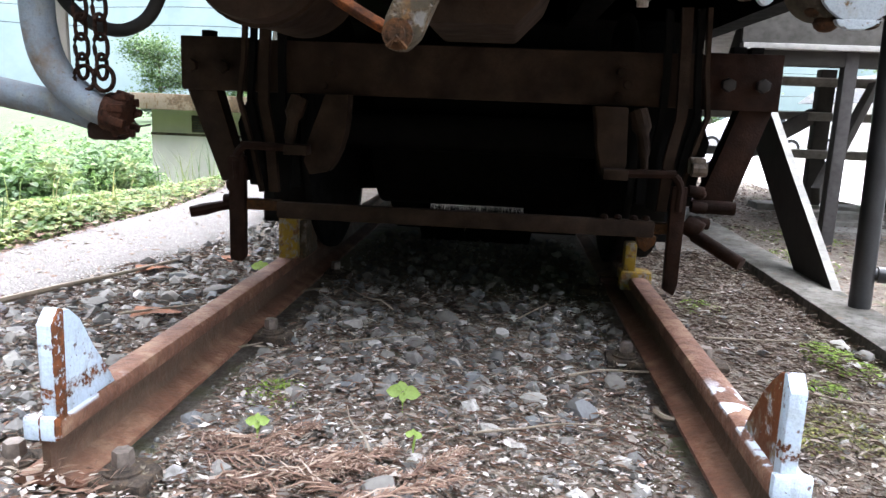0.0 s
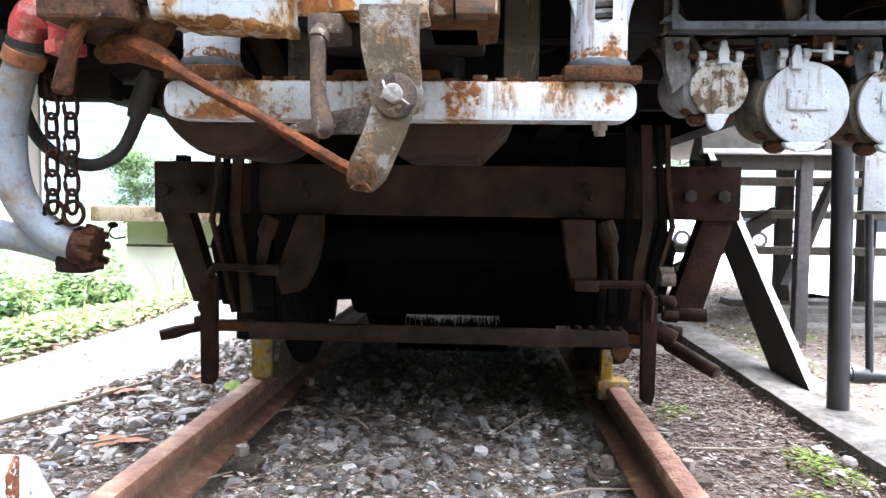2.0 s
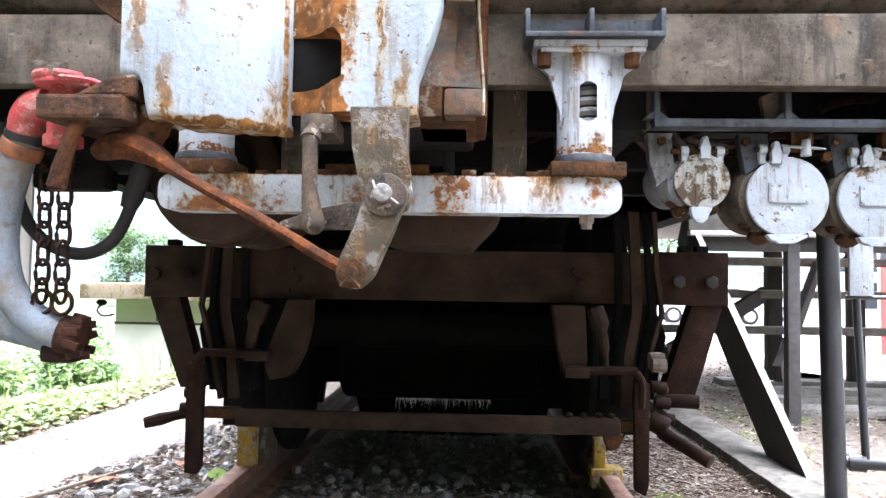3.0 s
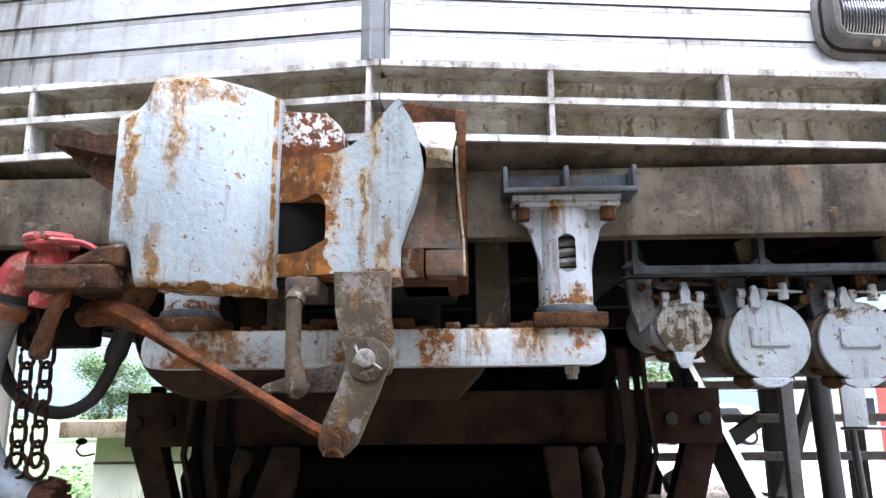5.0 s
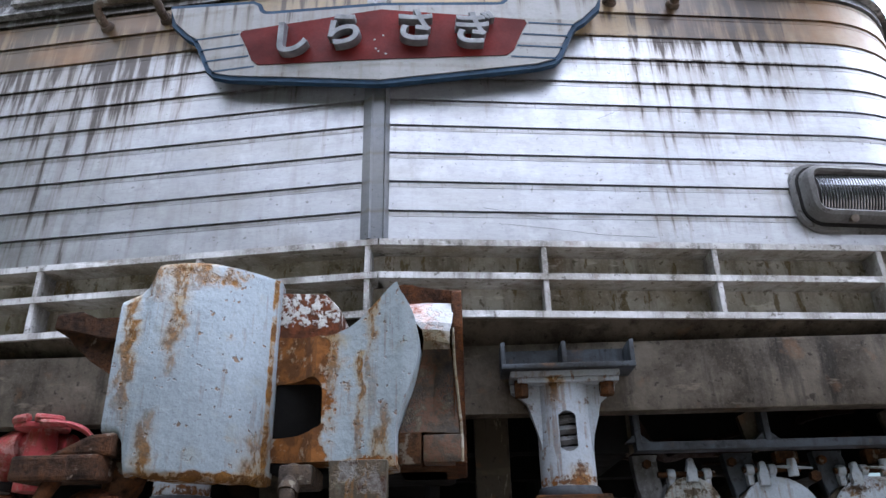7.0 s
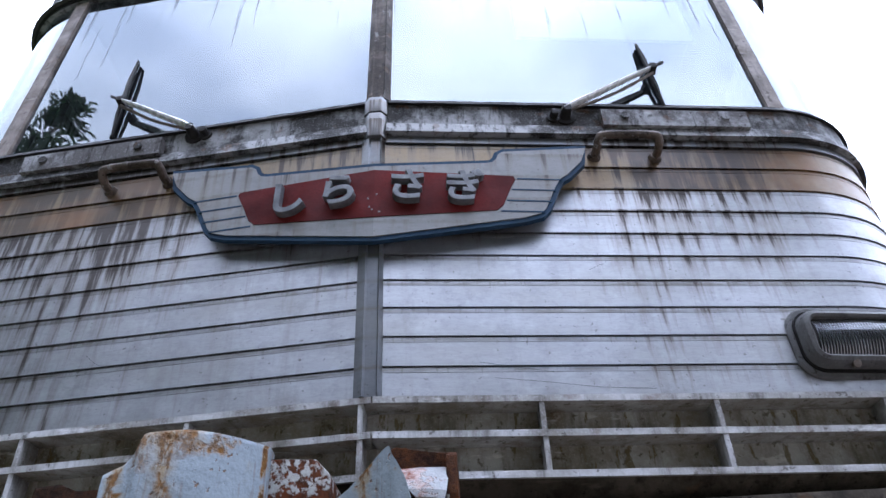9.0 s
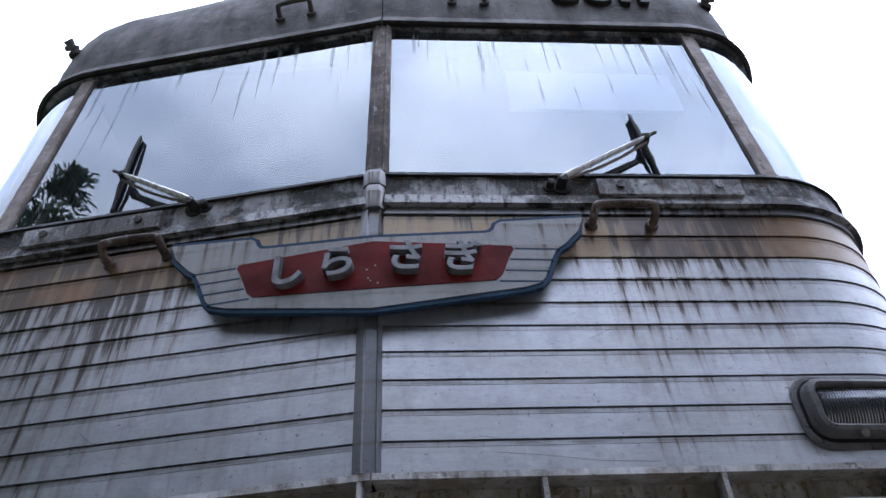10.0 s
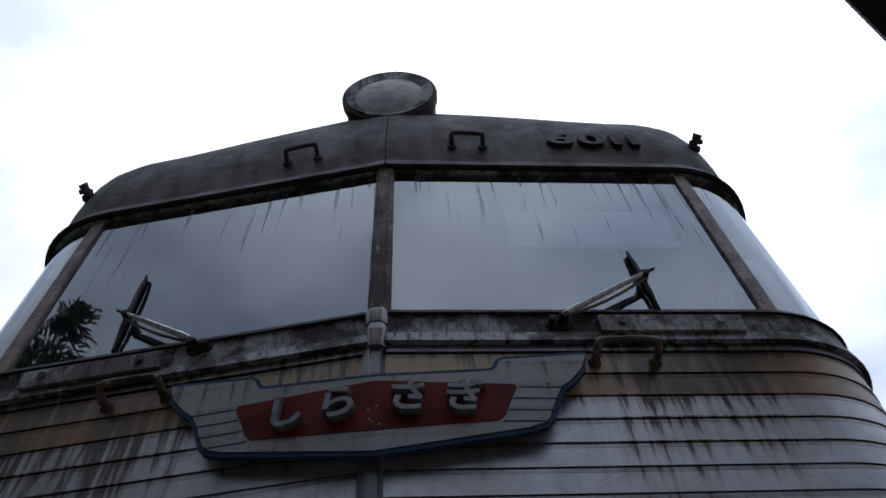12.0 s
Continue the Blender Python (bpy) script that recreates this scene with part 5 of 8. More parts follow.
def marker_lamp(side):
    x = side * 1.235
    p = dome(x, 3.37)
    ob = thing("marker_bracket", "small tilted lamp bracket on the roof corner", "lamp bracket", p, "roof corner brackets")
    d = Vector((side * 0.35, -0.55, 0.75)).normalized()
    part("stem", B().cyl(p - d * 0.01, p + d * 0.028, 0.011, n=10), M_ROOF, ob)
    q = p + d * 0.030
    part("cup", B().cyl(q, q + Vector((side * 0.012, -0.03, 0.012)), 0.014, 0.020, 14).cyl(q - Vector((side * 0.02, 0, 0)), q + Vector((side * 0.03, 0, 0.0)), 0.011, n=10), M_BEZEL, ob)
    part("foot", B().cyl(p - d * 0.006, p + d * 0.008, 0.028, n=14), M_ROOF, ob)


marker_lamp(1)
marker_lamp(-1)

# ==== the coupler and its lever ====
cp = thing("coupler", "large rusting coupler in pale blue paint on the buffer beam", "coupler", (-0.1, 1.7, 1.03))
# the knuckle: a tall convex jaw that turns away towards its nose
rows = []
cols = [-0.372, -0.362, -0.352, -0.344, -0.338, -0.333, -0.329, -0.325, -0.321, -0.312, -0.30, -0.285, -0.27, -0.255, -0.24, -0.225, -0.21, -0.195, -0.182, -0.170, -0.160, -0.152, -0.146]
for x in cols:
    f = (x + 0.372) / 0.226
    y = 1.396 + 0.010 * max(0.0, 0.25 - f) + 0.082 * max(0.0, (f - 0.30) / 0.70) ** 2.3
    top = float(np.interp(x, (-0.372, -0.344, -0.333, -0.327, -0.324, -0.320, -0.25, -0.150), (1.256, 1.268, 1.280, 1.296, 1.312, 1.318, 1.322, 1.316)))
    bot = float(np.interp(x, (-0.372, -0.350, -0.340, -0.335, -0.331, -0.25, -0.150), (1.052, 1.050, 1.042, 1.020, 0.992, 0.986, 0.982)))
    back = 1.515
    rows.append([(x, y + 0.010, bot - 0.002), (x, y + 0.003, bot + 0.003), (x, y, bot + 0.012), (x, y - 0.001, 0.5 * (top + bot)), (x, y, top - 0.010), (x, y + 0.004, top - 0.002), (x, y + 0.012, top), (x, back, top - 0.003), (x, back, bot + 0.004)])
b = B().grid(rows, close=True)
b.bm.verts.ensure_lookup_table()
w = len(rows[0])
b.bm.faces.new([b.bm.verts[k] for k in range(w)][::-1])
b.bm.faces.new([b.bm.verts[w * (len(cols) - 1) + k] for k in range(w)])
for v in b.bm.verts:
    v.co.y += 0.0022 * noise.noise(v.co * 14)
    if v.co.z < 1.0 and v.co.x > -0.33:
        v.co.z += 0.006 * noise.noise((v.co.x * 55, 0, 3))
part("knuckle", b, M_KNUCKLE, cp, "curved pale blue knuckle with rust runs", angle=50)
# the head: a face plate with a slot and the guard horn
TOP = [(-0.16, 1.222), (-0.11, 1.215), (-0.07, 1.200), (-0.05, 1.199), (-0.03, 1.205), (-0.007, 1.219), (0.015, 1.238), (0.035, 1.255), (0.053, 1.269), (0.062, 1.271), (0.066, 1.254), (0.074, 1.241), (0.084, 1.222), (0.091, 1.197), (0.095, 1.170)]
LOW = [(-0.16, 1.018), (-0.11, 1.016), (-0.07, 1.008), (-0.04, 1.008), (0.0, 1.000), (0.03, 0.993), (0.060, 0.994), (0.0605, 1.050), (0.070, 1.078), (0.080, 1.104), (0.090, 1.140), (0.095, 1.165)]
b = B()
cols = [-0.16, -0.13, -0.10, -0.086, -0.076, -0.068, -0.062, -0.058, -0.056, -0.04, -0.02, -0.005, 0.01, 0.02, 0.028, 0.036, 0.044, 0.050, 0.056, 0.060, 0.0605, 0.066, 0.072, 0.079, 0.085, 0.090, 0.0945]


def face_y(x):
    return 1.432 - 0.05 * max(0.0, min(1.0, (x + 0.02) / 0.09)) ** 1.5 + 0.065 * max(0.0, min(1.0, (-0.068 - x) / 0.045))


def levels(x):
    top, low = float(np.interp(x, *zip(*TOP))), float(np.interp(x, *zip(*LOW)))
    d = max(0.0, min(1.0, (x + 0.086) / 0.030)) if x <= -0.0559 else 0.0
    bite = 0.030 * (1 - math.sqrt(1 - d * d))
    a, c = 1.054 + bite * 0.35, 1.140 - bite
    mid = [low + (a - low) * k / 2 for k in range(3)] + [a + (c - a) * k / 3 for k in (1, 2)] + [c + (top - c) * k / 2 for k in range(3)]
    return [low + (top - low) * k / 7 for k in range(8)] if low > 1.03 or x > 0.05 else mid


grid_v = [[b.bm.verts.new((x, face_y(x), z)) for z in levels(x)] for x in cols]
for i, (p, q) in enumerate(zip(grid_v, grid_v[1:])):
    for k in range(7):
        if cols[i + 1] < -0.055 and 2 <= k <= 4:
            continue
        b.bm.faces.new((p[k], q[k], q[k + 1], p[k + 1]))
got = bmesh.ops.extrude_face_region(b.bm, geom=list(b.bm.faces))
bmesh.ops.translate(b.bm, vec=(0, 0.075, 0), verts=[v for v in got["geom"] if isinstance(v, bmesh.types.BMVert)])
part("coupler_face", b, M_FACE, cp, "pale blue face with a rusty slot", angle=40)
b = B().plate([(0.050, 1.000), (0.150, 1.000), (0.150, 1.250), (0.075, 1.250), (0.092, 1.19), (0.08, 1.12), (0.06, 1.06)], 1.462, 1.62, "y", bev=0.006)
part("guard_horn", b, M_HORN, cp, "rust-brown guard horn casting")
b = B().grid([[(0.058, 1.448, 1.253), (0.105, 1.452, 1.256), (0.149, 1.452, 1.254)], [(0.066, 1.432, 1.240), (0.108, 1.436, 1.244), (0.147, 1.436, 1.242)], [(0.086, 1.414, 1.212), (0.116, 1.412, 1.210), (0.143, 1.416, 1.208)], [(0.097, 1.412, 1.199), (0.118, 1.410, 1.197), (0.140, 1.415, 1.195)]])
part("horn_shelf", b, M_WORNWHITE, cp, "worn white shelf of the guard horn", angle=25)
b = B().grid([[(0.097, 1.412, 1.199), (0.118, 1.410, 1.197), (0.140, 1.415, 1.195)], [(0.100, 1.414, 1.182), (0.119, 1.413, 1.180), (0.139, 1.417, 1.176)], [(0.098, 1.424, 1.170), (0.119, 1.430, 1.172), (0.140, 1.426, 1.170)]])
part("shelf_lip", b, M_LIP, cp, "dirty tan lip below the shelf", angle=25)
b = B().grid([[(0.098, 1.424, 1.170), (0.119, 1.430, 1.172), (0.140, 1.426, 1.170)], [(0.092, 1.438, 1.150), (0.115, 1.452, 1.150), (0.143, 1.438, 1.150)], [(0.080, 1.438, 1.110), (0.112, 1.456, 1.110), (0.146, 1.440, 1.108)], [(0.066, 1.432, 1.062), (0.108, 1.446, 1.064), (0.149, 1.436, 1.060)], [(0.060, 1.430, 1.046), (0.106, 1.440, 1.048), (0.151, 1.434, 1.044)]])
part("horn_face", b, M_CRACK, cp, "cracked brown paint on the horn's hollow face", angle=28)
b = B().box(0.060, 0.094, 1.424, 1.47, 1.000, 1.046, bev=0.004)
part("toe_block", b, M_HORN, cp, "brown block at the horn's foot")
b = B().box(0.096, 0.154, 1.428, 1.47, 1.002, 1.043, bev=0.006)
part("toe_block", b, M_CRACK, cp, "cracked block at the horn's foot")
b = B().plate([(1.430, 1.0), (1.60, 1.0), (1.60, 1.280), (1.47, 1.284), (1.436, 1.268), (1.424, 1.205), (1.440, 1.15), (1.440, 1.05)], 0.143, 0.160, "x", bev=0.003)
part("horn_cheek", b, M_ROD, cp, "rust-red cheek of the guard horn")
b = B().tube(curve([(0.1445, 1.421, 1.203), (0.146, 1.434, 1.150), (0.150, 1.437, 1.10), (0.154, 1.434, 1.045), (0.154, 1.429, 1.003)], 4), 0.0022, 6)
part("cheek_edge", b, M_LIP, cp, "pale worn edge of the cheek")
b = B().plate([(0.052, 1.252), (0.150, 1.252), (0.152, 1.276), (0.146, 1.272), (0.140, 1.279), (0.088, 1.282), (0.080, 1.290), (0.066, 1.287), (0.055, 1.290)], 1.452, 1.50, "y", bev=0.003)
part("horn_back", b, M_ROD, cp, "bright rust behind the shelf")
b = B().plate([(-0.15, 1.185), (-0.046, 1.185), (-0.046, 1.268), (-0.072, 1.296), (-0.15, 1.300)], 1.499, 1.60, "y", bev=0.004)
part("lock_block", b, M_LOCK, cp, "flaking white and rust lock block")
# shade inside the slot is painted on: the shank is plain black
b = B().box(-0.15, 0.14, 1.50, 1.72, 1.00, 1.19, bev=0.012).box(-0.085, 0.085, 1.70, 2.35, 0.97, 1.13, bev=0.01)
part("shank", b, M_BLACK, cp, "shank running into the beam, black as painted shade behind the slot")
b = B().plate([(-0.520, 1.239), (-0.518, 1.265), (-0.475, 1.268), (-0.463, 1.257), (-0.45, 1.256), (-0.36, 1.258), (-0.36, 1.214), (-0.410, 1.218), (-0.445, 1.220), (-0.466, 1.233), (-0.480, 1.238)], 1.475, 1.545, "y", bev=0.004)
b.plate([(-0.512, 1.245), (-0.36, 1.245), (-0.36, 1.125), (-0.411, 1.158), (-0.455, 1.184), (-0.490, 1.212)], 1.492, 1.54, "y", bev=0.004)
for v in b.bm.verts:
    v.co += Vector((0, 0, 0.003 * noise.noise(v.co * 26)))
part("upper_lug", b, M_LUG, cp, "rust-brown lug", smooth=False)
b = B().box(-0.482, -0.355, 1.375, 1.45, 0.984, 1.020, bev=0.006).plate([(-0.440, 1.018), (-0.346, 1.018), (-0.346, 1.052), (-0.378, 1.048)], 1.385, 1.50, "y", bev=0.006)
for v in b.bm.verts:
    v.co += Vector((0, 0, 0.004 * noise.noise(v.co * 22)))
part("lower_lug", b, M_LUG, cp, "rust-brown lug", smooth=False)
b = B().tube(curve([(-0.350, 1.46, 1.01), (-0.352, 1.455, 0.985), (-0.36, 1.45, 0.955)], 4), [0.034, 0.033, 0.032, 0.031, 0.030, 0.028, 0.026, 0.024, 0.022], 10)
part("lug_web", b, M_HORN, cp)
# lever plate under the face
b = B().plate([(-0.030, 1.000), (0.052, 1.000), (0.047, 0.935), (0.052, 0.90), (0.058, 0.885), (0.052, 0.858), (0.022, 0.846), (-0.005, 0.862), (-0.016, 0.90), (-0.026, 0.945)], 1.365, 1.388, "y", bev=0.004)
lever = part("lever_plate", b, M_ARM, cp, "grey-brown lever plate with flaking paint")
b = B().plate([(-0.002, 0.885), (0.040, 0.893), (0.052, 0.868), (0.036, 0.828), (0.010, 0.765), (-0.008, 0.748), (-0.032, 0.750), (-0.042, 0.770), (-0.036, 0.79), (-0.018, 0.83)], 1.345, 1.372, "y", bev=0.006)
part("crank", b, M_ARM, cp, "grey-brown crank with flaking paint")
b = B().cyl((0.024, 1.372, 0.875), (0.024, 1.340, 0.875), 0.029, n=26, bev=0.002)
part("crank_washer", b, M_CLIP, lever, "round washer with a dark rim")
b = B().cyl((0.022, 1.342, 0.876), (0.022, 1.326, 0.876), 0.0125, n=20, bev=0.003)
part("crank_pin", b, M_PALEPIN, lever, "pale worn pin head")
b = B().tube([(0.008, 1.337, 0.893), (0.012, 1.333, 0.882), (0.034, 1.333, 0.868), (0.042, 1.337, 0.862)], 0.0018, 5)
part("crank_cotter", b, M_PALEPIN, lever)
b = B().cyl((-0.019, 1.375, 0.769), (-0.019, 1.338, 0.769), 0.020, n=18).cyl((-0.019, 1.340, 0.769), (-0.019, 1.328, 0.769), 0.011, n=12)
b.tube([(-0.030, 1.332, 0.752), (-0.019, 1.330, 0.766), (-0.005, 1.332, 0.750)], 0.003, 6)
part("rod_pin", b, M_HORN, lever, "pin with a split cotter")
b = B().tube(curve([(-0.428, 1.445, 0.945), (-0.385, 1.442, 0.958), (-0.330, 1.430, 0.940), (-0.275, 1.412, 0.906), (-0.150, 1.385, 0.840), (-0.06, 1.375, 0.789), (-0.018, 1.370, 0.770)], 5),
             [0.014, 0.019, 0.023, 0.026, 0.028, 0.029, 0.029, 0.028, 0.027, 0.025, 0.023, 0.020, 0.017, 0.0145, 0.013, 0.0125] + [0.0118] * 15, 12, flat=0.75)
part("pull_rod", b, M_PULL, cp, "bright rust-orange pull rod")
b = B().cyl((-0.095, 1.455, 1.0), (-0.099, 1.43, 0.965), 0.015, n=12).cyl((-0.099, 1.43, 0.970), (-0.097, 1.425, 0.87), 0.0115, n=12).cyl((-0.097, 1.425, 0.888), (-0.090, 1.425, 0.842), 0.0118, 0.0168, 12).ball((-0.090, 1.425, 0.842), (0.0172, 0.0165, 0.0172), 12)
part("hanger_link", b, M_CLIP, cp, "grey hanger link")
part("link_bracket", B().box(-0.115, -0.065, 1.43, 1.52, 0.975, 1.005, bev=0.006), M_CLIP, cp)
b = B().plate([(-0.145, 0.846), (-0.085, 0.866), (0.000, 0.884), (0.000, 0.836), (-0.09, 0.834), (-0.150, 0.836)], 1.442, 1.458, "y", bev=0.004)
part("link_rod", b, M_CLIP, cp)
b = B().tube(curve([(-0.425, 1.40, 0.992), (-0.436, 1.395, 0.965), (-0.452, 1.40, 0.925), (-0.462, 1.405, 0.893), (-0.463, 1.405, 0.885)], 4), [0.013, 0.013, 0.0125, 0.012, 0.0115, 0.011, 0.011, 0.0115, 0.012, 0.0125, 0.013, 0.0135, 0.014, 0.014, 0.013, 0.011, 0.007], 10)
part("lever_handle", b, M_ROD, cp, "short rusty lever handle")

# the carrier bar and its spring posts
cb = thing("carrier_bar", "white flaking carrier bar below the coupler", "carrier bar", (0, 1.7, 0.9))
b = B().plate(rounded(-0.432, 0.402, 0.884, 0.950, 0.022, 5), 1.668, 1.735, "y", bev=0.003)
part("cross_bar", b, M_FLAKE, cb, "white flaking cross bar with rust patches")
rng = random.Random(9)
for k in range(16):
    x = -0.30 + 0.60 * k / 16 + rng.uniform(-0.01, 0.01)
    b = B().box(x, x + rng.uniform(0.02, 0.05), 1.672, 1.73, 0.948, 0.953 + rng.uniform(0, 0.010), bev=0.002)
    part("rust_scale", b, M_HORN, cb)
part("top_pad", B().box(-0.13, 0.06, 1.68, 1.74, 0.950, 0.972, bev=0.004), M_HORN, cb)
part("stud", B().cyl((0.345, 1.70, 0.888), (0.345, 1.70, 0.860), 0.010, n=10).cyl((0.345, 1.70, 0.884), (0.345, 1.70, 0.870), 0.014, n=6), M_BOLT, cb)
b = B().plate([(-0.115, 0.92), (0.205, 0.92), (0.195, 0.893), (0.135, 0.830), (-0.030, 0.830), (-0.098, 0.893)], 1.75, 2.15, "y", bev=0.008)
part("draft_box", b, M_BOGIE, cb, "dark brown draft gear box")

for side, cx in ((1, 0.342), (-1, -0.362)):
    ob = thing("spring_post", "white cast spring post standing on the carrier bar", "spring post", (cx, 1.72, 0.95), "spring posts")
    part("pad", B().box(cx - 0.066, cx + 0.066, 1.655, 1.76, 0.950, 0.976, bev=0.004), M_HORN, ob, "rust-brown pad")
    part("rubber_ring", B().cyl((cx, 1.715, 0.976), (cx, 1.715, 0.992), 0.058, 0.054, 28, bev=0.003), M_BRACKET, ob)
    n, rows = 40, []
    z_lv = [0.992, 1.03, 1.052, 1.058, 1.112, 1.118, 1.14, 1.181]
    b = B()
    vs = [[b.bm.verts.new((cx + 0.050 * math.sin(k * math.tau / n), 1.715 - 0.050 * math.cos(k * math.tau / n), z)) for k in range(n)] for z in z_lv]
    for j in range(len(z_lv) - 1):
        for k in range(n):
            kk = k if k < n / 2 else k - n
            if side > 0 and 2 <= j <= 4 and -2 <= kk < 2:
                continue
            b.bm.faces.new((vs[j][k], vs[j][(k + 1) % n], vs[j + 1][(k + 1) % n], vs[j + 1][k]))
    if side > 0:
        for k in (-2, -1, 0, 1, 2):
            vs[2][k].co.z += 0.008 * (k / 2) ** 2 - 0.003
            vs[5][k].co.z -= 0.008 * (k / 2) ** 2 - 0.003
    cyl = part("barrel", b, M_BARREL, ob, "white barrel with an upright slot")
    if side > 0:
        b = B()
        pts = [(cx + 0.030 * math.sin(t), 1.715 - 0.030 * math.cos(t), 0.995 + 0.0030 * t) for t in np.linspace(0, 56, 220)]
        part("coil_spring", b.tube(pts, 0.0085, 6), M_CAST, ob, "grey coil spring")
    part("flange", B().box(cx - 0.098, cx + 0.102, 1.655, 1.80, 1.181, 1.193, bev=0.003).box(cx - 0.085, cx + 0.10, 1.66, 1.80, 1.172, 1.181, bev=0.002), M_BARREL, ob)
    for sx in (-1, 1):
        b = B().plate([(cx + sx * 0.046, 1.05), (cx + sx * 0.051, 1.09), (cx + sx * 0.062, 1.115), (cx + sx * 0.066, 1.140), (cx + sx * 0.096, 1.160), (cx + sx * 0.098, 1.176), (cx + sx * 0.03, 1.176)], 1.690, 1.704, "y", bev=0.002)
        part("gusset", b, M_BARREL, ob)
        c = (cx + sx * 0.078, 1.675, 1.168)
        part("flange_bolt", B().cyl((c[0], c[1], 1.179), (c[0], c[1], 1.148), 0.014, n=6, bev=0.002), M_HORN, ob)
    b = B().box(cx - 0.114, cx + 0.130, 1.640, 1.72, 1.193, 1.203, bev=0.002)
    for sx in (-0.110, 0.002, 0.126):
        b.box(cx + sx - 0.004, cx + sx + 0.004, 1.642, 1.715, 1.203, 1.244, bev=0.001)
    b.box(cx - 0.108, cx + 0.124, 1.700, 1.712, 1.203, 1.243)
    part("beam_bracket", b, M_BRACKET, ob, "blue-grey bracket plate under the beam")

for x0 in (0.175, -0.245):
    part("draft_lug", B().box(x0, x0 + 0.068, 1.80, 1.86, 0.93, 1.22, bev=0.006), M_DRAFT, car, "brown patched draft lug behind the bar")

# ==== jumper sockets on their frame ====
fr = thing("socket_frame", "blue-grey hanging frame for the jumper sockets", "frame", (0.75, 1.78, 1.1))
b = B().box(0.480, 1.20, 1.755, 1.80, 1.060, 1.076, bev=0.003)
part("frame_bar", b, M_BRACKET, fr)
for x, z1 in ((0.485, 1.16), (0.728, 1.14), (1.00, 1.14)):
    part("frame_strut", B().box(x - 0.006, x + 0.006, 1.755, 1.80, 1.070, z1, bev=0.003).plate([(x - 0.024, 1.076), (x + 0.024, 1.076), (x + 0.008, 1.090), (x - 0.008, 1.090)], 1.76, 1.795, "y", bev=0.002), M_BRACKET, fr)
    part("strut_web", B().plate([(x - 0.040, 1.125), (x - 0.004, 1.14), (x - 0.004, 1.062), (x - 0.016, 1.056), (x - 0.030, 1.07)], 1.785, 1.80, "y", bev=0.003), M_BEAM, fr, "brown-grey web behind a strut")


